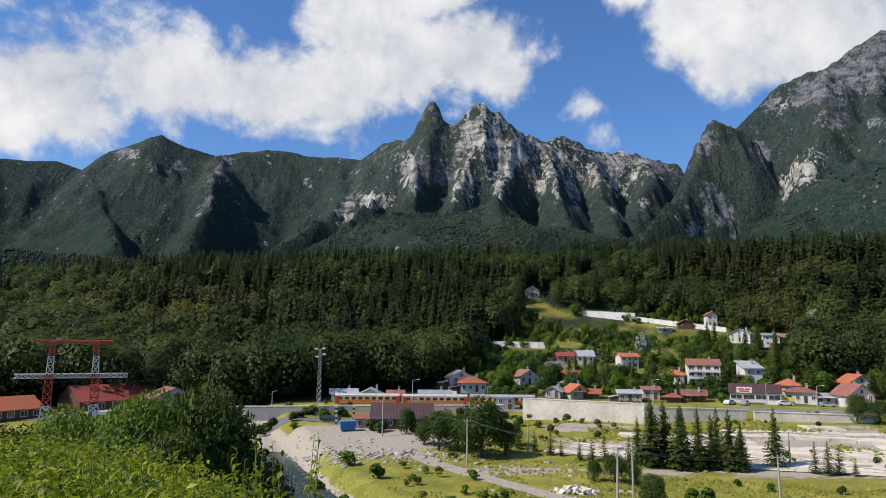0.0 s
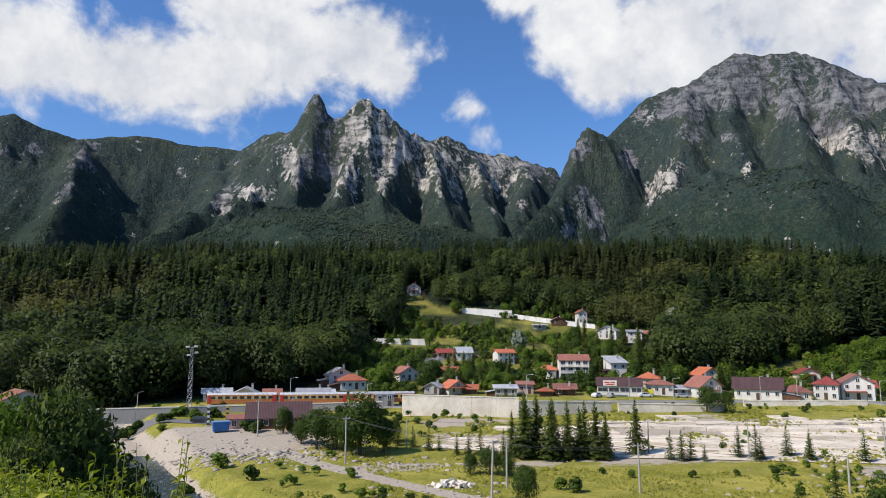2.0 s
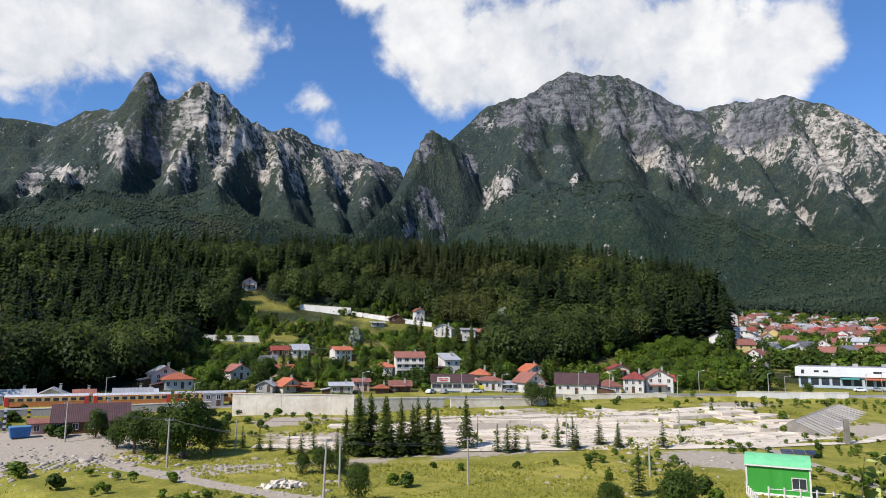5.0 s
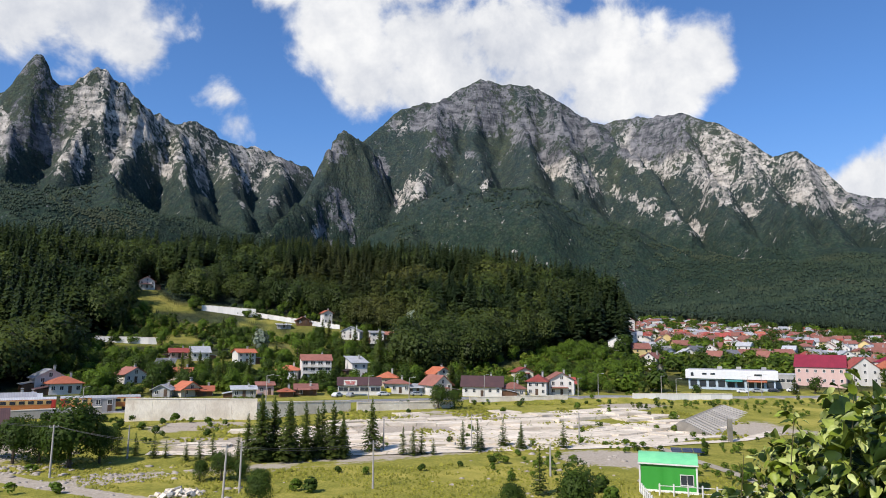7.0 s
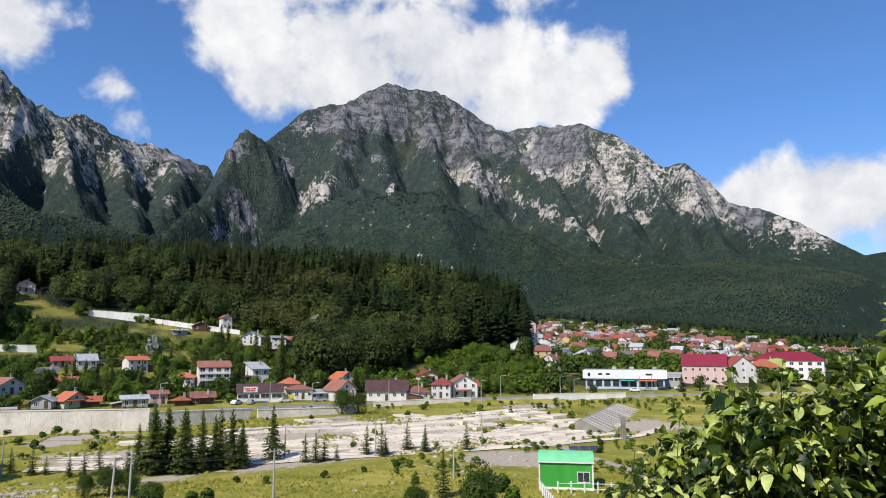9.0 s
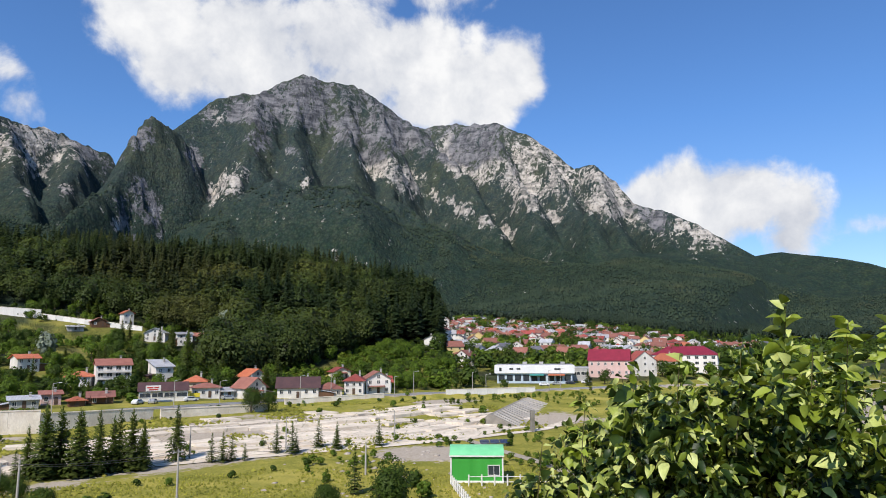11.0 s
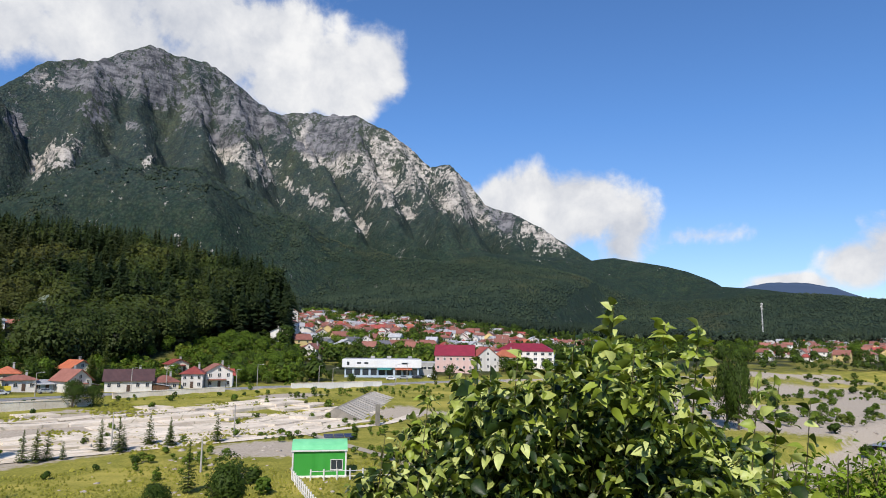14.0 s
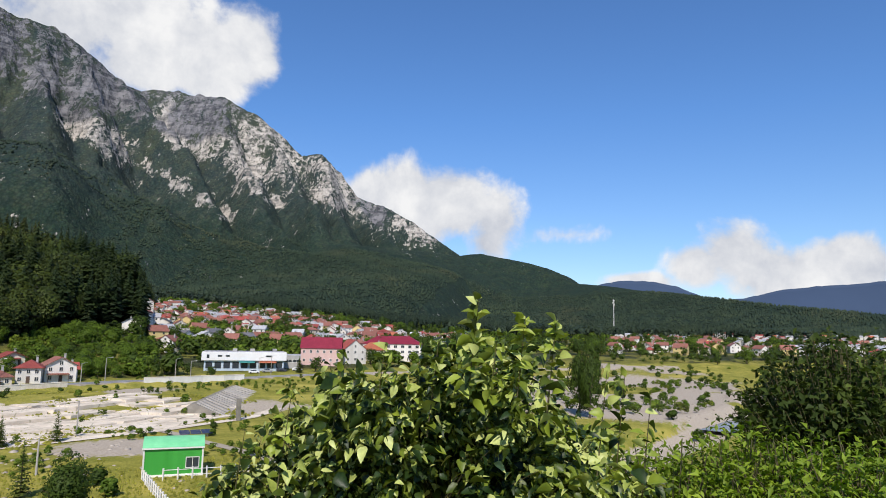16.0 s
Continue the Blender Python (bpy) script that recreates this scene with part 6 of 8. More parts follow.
def build_kiosk():
    top = thing("kiosk", pose(80.0, 68.8, 0.1, 0, 0, -50), "bright green prefabricated kiosk with a pale green roof", "kiosk")
    w, d, h = 7.6, 5.0, 3.5
    bm = bmesh.new()
    box(bm, (w + 0.3, d + 0.3, 0.6), (0, 0, 0.1))
    part("plinth", bm, M_WHITEWALL, top, "whitewashed plinth")
    bm = bmesh.new()
    box(bm, (w, d, h), (0, 0, 0.4 + h / 2))
    part("wall", bm, M_GREEN, top, "bright green cladding")
    bm = bmesh.new()
    n = 8
    prof = [(-d / 2 - 0.25 + (d + 0.5) * k / n, 0.4 + h + 0.05 + 1.15 * math.sin(math.pi * k / n) ** 0.8) for k in range(n + 1)]
    q = [(s * (w / 2 + 0.2), py, pz) for s in (-1, 1) for py, pz in prof] + [(s * (w / 2 + 0.2), py, pz + 0.12) for s in (-1, 1) for py, pz in prof]
    m = n + 1
    f = []
    for k in range(n):
        f += [(2 * m + k, 3 * m + k, 3 * m + k + 1, 2 * m + k + 1), (k, k + 1, m + k + 1, m + k)]
    f += [(0, m, 3 * m, 2 * m), (n, 2 * m + n, 3 * m + n, m + n)]
    f += [tuple(range(2 * m, 3 * m)), tuple(range(4 * m - 1, 3 * m - 1, -1)), tuple(range(n, -1, -1)), tuple(range(m, 2 * m))]
    hull(bm, q, f)
    part("roof", bm, M_GREENROOF, top, "pale green curved sheet roof")
    for s in (-1, 1):
        bm = bmesh.new()
        box(bm, (0.22, 0.22, h + 0.1), (s * w / 2, -d / 2, 0.4 + h / 2))
        part("corner_trim", bm, M_FRAME, top, "white corner trim")
    bm = bmesh.new()
    box(bm, (w + 0.5, 0.14, 0.2), (0, -d / 2 - 0.24, 0.4 + h + 0.02))
    part("eaves_trim", bm, M_FRAME, top, "white eaves trim")
    add_window(top, "wide", w / 2 - 1.3, -d / 2, 1.9)


build_kiosk()


def build_fence(a, b, n, label, rails=True):
    top = thing("fence", pose(0, 0, 0), label, "fence", kind="structure")
    pts = []
    for k in range(n + 1):
        x, y = a[0] + (b[0] - a[0]) * k / n, a[1] + (b[1] - a[1]) * k / n
        z = ground_at(x, y)
        bm = bmesh.new()
        box(bm, (0.16, 0.16, 1.7), (x, y, z + 0.75))
        part("post", bm, M_WHITEWALL, top)
        pts.append((x, y, z))
    for p, q in zip(pts, pts[1:]):
        for h in (0.55, 1.3):
            bm = bmesh.new()
            bar(bm, (p[0], p[1], p[2] + h), (q[0], q[1], q[2] + h), 0.05, n=4)
            part("rail", bm, M_WHITEWALL, top)


build_fence((74.4, 69.0), (58, 48), 18, "pale concrete post fence running down the slope")
build_fence((75.5, 66.5), (86, 56), 8, "low pale post fence beside the kiosk")


def build_panels():
    top = thing("solar_array", place(107.8, 88.0, 8), "dark blue solar panels on a low frame", "solar panel")
    mat = plain("solar_cells", (0.012, 0.018, 0.045), (0.02, 0.03, 0.075), 2.0, 0.15)
    for r in range(2):
        for c in range(3):
            bm = bmesh.new()
            box(bm, (1.9, 1.1, 0.06), (-2 + 2.0 * c, -0.6 + 1.2 * r, 0.75 + 0.25 * r), pose(0, 0, 0, 12), 0.01)
            part("panel", bm, mat, top)
    for c in range(3):
        bm = bmesh.new()
        bar(bm, (-2 + 2 * c, -0.8, -0.2), (-2 + 2 * c, -0.8, 0.66), 0.05)
        bar(bm, (-2 + 2 * c, 0.8, -0.2), (-2 + 2 * c, 0.8, 0.98), 0.05)
        part("leg", bm, M_STEEL, top)


build_panels()
M_BLUE = plain("blue_container_paint", (0.02, 0.13, 0.36), (0.03, 0.18, 0.46), 1.2, 0.5)


def build_bin():
    top = thing("waste_container", place(-20.6, 152.5, 8), "blue steel waste container on the gravel", "container")
    bm = bmesh.new()
    hull(bm, [(-1.5, -0.9, 0.2), (1.5, -0.9, 0.2), (1.5, 0.9, 0.2), (-1.5, 0.9, 0.2), (-1.8, -1.1, 2.1), (1.8, -1.1, 2.1), (1.8, 1.1, 2.1), (-1.8, 1.1, 2.1)],
         [(3, 2, 1, 0), (4, 5, 6, 7), (0, 1, 5, 4), (1, 2, 6, 5), (2, 3, 7, 6), (3, 0, 4, 7)])
    part("body", bm, M_BLUE, top)
    for k in range(5):
        bm = bmesh.new()
        box(bm, (0.12, 0.12, 1.7), (-1.3 + 0.65 * k, -1.06, 1.15), pose(0, 0, 0, 6))
        part("rib", bm, M_BLUE, top)
    bm = bmesh.new()
    box(bm, (3.7, 2.3, 0.12), (0, 0, 2.15), None, 0.04)
    part("lid", bm, plain("pale_blue_lid", (0.10, 0.26, 0.50), (0.14, 0.32, 0.56), 1.2, 0.5), top, "paler blue lid")


build_bin()
M_YELLOW = plain("yellow_sign_paint", (0.65, 0.52, 0.03), (0.75, 0.60, 0.05), 1.0, 0.5)


def build_gate():
    top = thing("height_gate", place(-22.3, 160, 0), "height limit gate with black-banded posts", "gate")
    for s, mat in ((-2.0, M_WHITEPAINT), (2.0, M_YELLOW)):
        bm = bmesh.new()
        box(bm, (0.55, 0.3, 4.4), (s, 0, 2.2), None, 0.03)
        part("post", bm, mat, top, "white post" if s < 0 else "yellow post")
        for k in range(4):
            bm = bmesh.new()
            box(bm, (0.6, 0.34, 0.5), (s, 0, 0.6 + 1.05 * k))
            part("band", bm, M_BLACK, top, "black warning band")
    bm = bmesh.new()
    box(bm, (4.6, 0.18, 0.25), (0, 0, 4.5))
    part("crossbar", bm, M_WHITEPAINT, top)


build_gate()


def car(x, y, turn, mat, label):
    top = thing("car", place(x, y, turn), label, "car")
    bm = bmesh.new()
    prof = [(-2.1, 0.35), (2.1, 0.35), (2.15, 0.75), (1.3, 0.95), (0.7, 1.42), (-1.1, 1.45), (-1.9, 0.98), (-2.15, 0.85)]
    n = len(prof)
    hull(bm, [(px, s * (0.85 if pz < 1.1 else 0.68), pz) for s in (-1, 1) for px, pz in prof],
         [tuple(range(n)), tuple(range(2 * n - 1, n - 1, -1))] + [(k, n + k, n + (k + 1) % n, (k + 1) % n) for k in range(n)])
    bmesh.ops.recalc_face_normals(bm, faces=bm.faces)
    part("body", bm, mat, top)
    for s in (-1, 1):
        bm = bmesh.new()
        hull(bm, [(-1.6, s * 0.84, 1.0), (1.05, s * 0.84, 1.0), (0.62, s * 0.72, 1.36), (-1.05, s * 0.72, 1.38)], [(0, 1, 2, 3)])
        part("side_glass", bm, M_PANE, top)
        for px in (-1.3, 1.35):
            bm = bmesh.new()
            bar(bm, (px, s * 0.72, 0.32), (px, s * 0.9, 0.32), 0.32, n=14)
            part("wheel", bm, M_BLACK, top)


M_CARS = [plain("dark_car_paint", (0.02, 0.025, 0.035), (0.03, 0.035, 0.05), 1, 0.25), plain("silver_car_paint", (0.4, 0.41, 0.42), (0.5, 0.5, 0.51), 1, 0.3, 0.4),
          plain("red_car_paint", (0.35, 0.02, 0.02), (0.42, 0.03, 0.03), 1, 0.3), plain("white_car_paint", (0.7, 0.7, 0.7), (0.78, 0.78, 0.78), 1, 0.3)]
for x, y, turn, k, label in ((-46, 175, 5, 0, "dark car on the road below the railway"), (-27, 166.5, -20, 0, "black car parked by the height gate"), (-5, 152, 10, 2, "dark red car parked beside the lodge"),
                             (84, 201, 60, 3, "white van-like car by the shop"), (88, 200, 75, 1, "silver car parked by the shop"), (100, 201, 20, 3, "white car parked by the houses"),
                             (112, 200, 10, 1, "silver car parked by the shed"), (228, 160, 0, 3, "white car outside the supermarket"), (234, 158, 4, 1, "silver car outside the supermarket"),
                             (241, 156, 0, 0, "dark car outside the supermarket"), (248, 153, 0, 3, "white car outside the shop annex")):
    car(x, y, turn, M_CARS[k], label)

# shop signs
bm = bmesh.new()
box(bm, (4.2, 0.15, 1.7), (0, 0, 0), None, 0.03)
sign = tagged(part("shop_sign", bm, M_FRAME, None), "white sign board with red lettering bars", "sign")
sign.matrix_world = place(89.5, 203.6, 2) @ pose(0, 0, 4.2)
for k, (u, w, v) in enumerate(((-0.9, 1.6, 0.25), (0.9, 1.3, 0.25), (0.0, 2.6, -0.35))):
    bm = bmesh.new()
    box(bm, (w, 0.06, 0.36), (u, -0.1, v))
    part("bar", bm, M_TRAIN_R, sign)
bm = bmesh.new()
box(bm, (3.0, 0.15, 1.3), (0, 0, 0), None, 0.03)
tagged(part("advert_board", bm, M_YELLOW, None), "plain yellow board beside the shop", "sign").matrix_world = place(102.5, 203.5, 2) @ pose(0, 0, 1.6)

# ---- stones ----
M_STONE = plain("river_stone", (0.26, 0.225, 0.185), (0.46, 0.41, 0.35), 1.2, 0.9, bump=0.4)


def stone_shape(rng):
    bm = bmesh.new()
    bmesh.ops.create_icosphere(bm, subdivisions=1, radius=0.5)
    for v in bm.verts:
        v.co *= rng.uniform(0.75, 1.2)
        v.co.z *= 0.62
    bm.verts.ensure_lookup_table()
    bm.faces.ensure_lookup_table()
    out = np.array([tuple(v.co) for v in bm.verts]), np.array([[v.index for v in f.verts] for f in bm.faces])
    bm.free()
    return out


def build_stones():
    rng, pr = np.random.default_rng(5), random.Random(5)
    shapes = [stone_shape(pr) for _ in range(6)]
    x, y = [], []
    for cx, cy, sx, sy, n in ((-6, 128, 7, 3.0, 330), (-18, 130, 4, 7, 160), (12, 116, 8, 3, 160), (-31, 134, 4, 12, 150), (-26, 118, 4, 10, 140), (84, 92, 8, 7, 90), (66, 76, 7, 7, 50), (17, 97, 6, 3, 60), (205, 5, 18, 12, 120), (1, 142, 5, 3, 50)):
        x.append(rng.normal(cx, sx, n)), y.append(rng.normal(cy, sy, n))
    x, y = np.concatenate(x), np.concatenate(y)
    scatter("stones", shapes, x, y, np.exp(rng.normal(-0.75, 0.5, len(x))), 1.3, M_STONE, "loose pale stones and broken concrete on the ground", 0.02, "stones")
    # the rubble heap in the meadow
    top = thing("rubble_heap", place(19.0, 98.8), "heap of broken concrete and rubbish in the meadow", "rubble")
    for k in range(34):
        bm = bmesh.new()
        box(bm, (pr.uniform(0.5, 1.5), pr.uniform(0.4, 1.0), pr.uniform(0.15, 0.5)), (0, 0, 0), None, 0.04)
        ob = part("block", bm, (M_SLAB, M_CONCRETE, WALLS["grey"])[k % 3], top)
        q = pr.gauss(0, 1.2), pr.gauss(0, 0.7)
        ob.matrix_local = pose(q[0] * 1.4, q[1], max(0.12, 1.1 - 0.42 * abs(q[0]) - 0.4 * abs(q[1])) * pr.uniform(0.5, 1.05), pr.uniform(-35, 35), pr.uniform(-35, 35), pr.uniform(0, 180))


build_stones()

# ---- trees ----
M_SPRUCE = foliage("near_spruce_needles", (0.058, 0.082, 0.018), (0.122, 0.150, 0.030), (0.170, 0.172, 0.040), 0.5, 0.3, puffed=True)
M_LEAF = foliage("tree_leaves", (0.034, 0.060, 0.011), (0.078, 0.115, 0.018), (0.12, 0.13, 0.024), 0.25, 0.3, puffed=True)
M_LEAF_LIGHT = foliage("fresh_shrub_leaves", (0.07, 0.12, 0.013), (0.135, 0.19, 0.025), (0.20, 0.205, 0.034), 0.25, 0.3, puffed=True)
M_LEAF_SILVER = foliage("silver_willow_leaves", (0.16, 0.19, 0.15), (0.26, 0.29, 0.24), (0.20, 0.24, 0.17), 0.4, 0.2, puffed=True)
M_LEAF_DARK = foliage("dark_bank_leaves", (0.038, 0.060, 0.013), (0.085, 0.115, 0.020), (0.145, 0.145, 0.026), 0.6, 0.25, puffed=True)


def trunk_mesh(high, r, limbs, rng):
    bm = bmesh.new()
    bar(bm, (0, 0, -0.06 * high), (0, 0, high * 0.45), r, r * 0.7, 8)
    bar(bm, (0, 0, high * 0.45), (rng.uniform(-0.05, 0.05) * high, rng.uniform(-0.05, 0.05) * high, high * 0.86), r * 0.7, r * 0.2, 7)
    for k in range(limbs):
        a, z = 6.283 * k / max(limbs, 1) + rng.uniform(-0.4, 0.4), high * rng.uniform(0.25, 0.6)
        d = high * rng.uniform(0.18, 0.3)
        bar(bm, (0, 0, z), (d * math.cos(a), d * math.sin(a), z + d * rng.uniform(0.6, 1.2)), r * 0.42, r * 0.12, 5)
    me = bpy.data.meshes.new("trunk")
    bm.to_mesh(me)
    bm.free()
    me.materials.append(M_BARK)
    return me


def spruce_crown(rng, tiers):
    """Tiers of drooping fronds, each a bent spine with side twigs; 1 m high."""
    V, T = [], []
    for k in range(tiers):
        f = k / tiers
        z = 0.07 + 0.90 * f
        reach = 0.205 * (1 - f) ** 0.9 + 0.012
        n = max(4, int(11 - 6 * f))
        t0 = rng.uniform(0, 6.28)
        for j in range(n):
            a = t0 + 6.283 * j / n + rng.uniform(-0.25, 0.25)
            q = reach * rng.uniform(0.72, 1.12)
            lift = rng.uniform(0.0, 0.035) * (1 + f)
            d, s = Vector((math.cos(a), math.sin(a), 0)), Vector((-math.sin(a), math.cos(a), 0))
            spine = [Vector((0, 0, z)) + d * q * u + Vector((0, 0, lift * u * 2 - 0.06 * u * u * (1.1 - f))) for u in (0, 0.4, 0.75, 1.0)]
            for m in range(3):
                w = q * (0.36, 0.34, 0.2)[m]
                b = len(V)
                p0, p1 = spine[m], spine[m + 1]
                sag = Vector((0, 0, -0.014 - 0.012 * rng.random()))
                V += [p0, p1, p1.lerp(p0, 0.25) + s * w + sag, p1.lerp(p0, 0.25) - s * w + sag]
                T += [(b, b + 1, b + 2), (b, b + 3, b + 1)]
    b = len(V)
    V += [Vector((0.008, 0, 0.93)), Vector((-0.006, 0.008, 0.93)), Vector((-0.006, -0.008, 0.93)), Vector((0, 0, 1.02))]
    T += [(b, b + 1, b + 3), (b + 1, b + 2, b + 3), (b + 2, b, b + 3)]
    return np.array([tuple(v) for v in V]), np.array(T)


def crown_mesh(shape, material, name="crown", low=True):
    if low:
        z = shape[0][:, 2]
        shape[0][:, 2] = (z - z.min()) / (z.max() - z.min()) * 0.98 + 0.02
    me = mesh_of(name, shape[0], shape[1], material)
    out = (shape[0] - (0, 0, 0.32)) * (1, 1, 0.55)
    out = out / np.maximum(np.linalg.norm(out, axis=-1, keepdims=True), 0.01)
    me.attributes.new("puff", "FLOAT_VECTOR", "POINT").data.foreach_set("vector", out.astype(np.float32).ravel())
    return me


rt = random.Random(21)
SPRUCES = [(trunk_mesh(0.9, 0.018, 0, rt), crown_mesh(spruce_crown(rt, 26), M_SPRUCE)) for _ in range(4)]
YOUNG = [(trunk_mesh(0.9, 0.016, 0, rt), crown_mesh(spruce_crown(rt, 15), M_SPRUCE)) for _ in range(3)]
BROAD = [(trunk_mesh(0.9, 0.03, 5, rt), crown_mesh(broadleaf_shape(rt, 800, 0.042, 3), m)) for m in (M_LEAF, M_LEAF, M_LEAF, M_LEAF_LIGHT, M_LEAF_LIGHT)]
SILVER = [(trunk_mesh(0.9, 0.03, 5, rt), crown_mesh(broadleaf_shape(rt, 420, 0.05), M_LEAF_SILVER))]
BIG = [(trunk_mesh(0.9, 0.028, 6, rt), crown_mesh(broadleaf_shape(rt, 3600, 0.022, 3), M_LEAF)) for _ in range(3)]
LITBIG = [(trunk_mesh(0.9, 0.028, 6, rt), crown_mesh(broadleaf_shape(rt, 60000, 0.0082, 3), M_LEAF_LIGHT))]
DARKBIG = [(trunk_mesh(0.9, 0.028, 6, rt), crown_mesh(broadleaf_shape(rt, 70000, 0.0078, 3), M_LEAF_DARK)) for _ in range(2)]


def shrub_shape(rng, clumps, leaf):
    v, t = broadleaf_shape(rng, clumps, leaf)
    v[:, 2] = (v[:, 2] - 0.14) * 1.12
    v[:, :2] *= 1.5
    return v, t


LAWNS = [(84, 374, 17, 17), (122, 350, 12, 12), (20, 322, 15, 11), (40, 316, 12, 10), (108, 354, 15, 14), (130, 335, 12, 11), (62, 402, 14, 20), (98, 306, 14, 13), (128, 238, 11, 11), (30, 318, 16, 9), (60, 330, 10, 10), (72, 268, 8, 8)]
SHRUBS = [(None, crown_mesh(shrub_shape(rt, 260, 0.085), m, "foliage")) for m in (M_LEAF, M_LEAF, M_LEAF_LIGHT, M_LEAF_LIGHT)]


def tree(kind, x, y, high, wide, label, name, group="", z=None, sink=0.0, shade="crown"):
    """A tree of one of the kinds above, high metres tall and wide times as broad as the kind is."""
    trunk, crown = kind
    m = pose(x, y, (ground_at(x, y) if z is None else z) - sink, 0, 0, rt.uniform(0, 360)) @ Matrix.Diagonal((high * wide, high * wide, high, 1))
    top = new(name)
    top.matrix_world = m
    tagged(top, label, "shrub" if name == "shrub" else "tree", group)
    if trunk:
        part("trunk", trunk, None, top, "grey-brown bark")
    part(shade, crown, None, top)
    return top


for x, y, h in ((36.2, 120.1, 11.8), (38.9, 121.5, 11.4), (37.6, 124, 10.6), (40.4, 117.8, 11.2), (42.3, 122, 10.2), (44.5, 120.7, 10.4), (46.0, 118.6, 9.6), (48.0, 121.2, 10.2), (48.9, 118.2, 10.6),
                (51.9, 120.6, 8.2), (50.4, 117.2, 7.4), (43.2, 117.0, 7.2), (58.0, 121.0, 10.6), (34.6, 122.6, 8.4)):
    tree(SPRUCES[rt.randrange(4)], x, y, h, rt.uniform(0.95, 1.2), "tall dark green spruce at the edge of the meadow", "spruce", "spruces in the meadow")
for x, y, h in ((61.8, 115.4, 5.4), (62.9, 113.5, 5.6), (65.0, 114.0, 5.0), (74.9, 115.0, 5.9), (76.2, 111.7, 6.6), (78, 113, 4.6), (84.4, 114.5, 5.9), (85.4, 109.8, 5.6), (87.0, 112, 4.6), (93.7, 106.7, 5.4), (15.1, 135, 3.8), (17.8, 133.1, 4.2),
                (20.4, 129.9, 4.4), (22.2, 129, 3.2), (24.8, 124.9, 3.9), (26.9, 124.1, 4.5), (28.9, 123.5, 4.8), (33.3, 123.6, 4.8), (12.6, 133, 3.4), (66.8, 112.6, 3.2)):
    tree(YOUNG[rt.randrange(3)], x, y, h, rt.uniform(1.0, 1.3), "young green spruce at the edge of the meadow", "spruce", "young spruces in the meadow")

tree(BIG[0], 7.3, 127.0, 11.4, 1.35, "large dense broadleaf tree in the meadow", "broadleaf_tree")
for x, y, h, k in ((3.2, 131.5, 7.2, 2), (11.8, 128.5, 6.6, 1), (-3.4, 137.5, 5.8, 0), (14.5, 138, 4.6, 2), (-1.0, 148, 5.0, 1), (4.5, 141, 5.4, 0), (28.5, 104, 3.6, 1), (23.5, 107.5, 3.2, 2)):
    tree(BIG[k], x, y, h, 1.3, "dense dark green broadleaf tree in the meadow", "broadleaf_tree", "trees in the meadow")
tree(BIG[1], -0.5, 133.0, 7.8, 1.35, "round broadleaf tree in the meadow", "broadleaf_tree")
tree(BIG[2], -7.5, 149.0, 5.6, 1.2, "small dark tree in front of the lodge", "broadleaf_tree")
tree(BIG[1], 26.4, 106.5, 4.4, 1.6, "low spreading tree in the meadow", "broadleaf_tree")
tree(BIG[2], 25.6, 84.5, 5.2, 1.15, "dense young tree on the lower slope", "broadleaf_tree")
tree(BIG[0], 55.0, 60.5, 7.6, 1.15, "broadleaf tree at the foot of the bank", "broadleaf_tree")
tree(BIG[1], 58.0, 64.0, 5.6, 1.3, "broadleaf tree at the foot of the bank", "broadleaf_tree")
tree(BIG[2], 50.5, 67.0, 4.2, 1.5, "low broadleaf tree at the foot of the bank", "broadleaf_tree")
tree(YOUNG[0], 61.5, 75.0, 7.0, 0.9, "slender young spruce beside a broadleaf tree", "spruce")
tree(BIG[0], 176.5, 23.5, 20.5, 0.5, "tall dark tree beside the river flats", "broadleaf_tree")
tree(BIG[2], 183, 27, 16.5, 0.5, "dark tree beside the river flats", "broadleaf_tree")
tree(BIG[1], 98, 163, 7.0, 1.3, "dense green tree below the houses", "broadleaf_tree")
tree(BIG[2], 103, 162.5, 5.5, 1.4, "dense green tree below the houses", "broadleaf_tree")
tree(SPRUCES[0], 121, 247, 19.0, 0.95, "tall dark spruce above the village", "spruce")
tree(SPRUCES[1], 128, 262, 17.0, 1.0, "tall dark spruce above the village", "spruce")
tree(SILVER[0], 88, 300, 11.0, 1.25, "silvery willow on the hillside", "willow")
tree(SILVER[0], 168, 305, 17.0, 0.85, "silvery grey tree at the wood's edge", "willow")


def clear_of(x, y, gap=4.6):
    return all((x - v[0]) ** 2 + (y - v[1]) ** 2 > (gap + v[3] * 0.3) ** 2 for v in VILLAGE) and math.hypot(x - 94, y - 247) > 9 and math.hypot(x - 95, y - 209) > 10


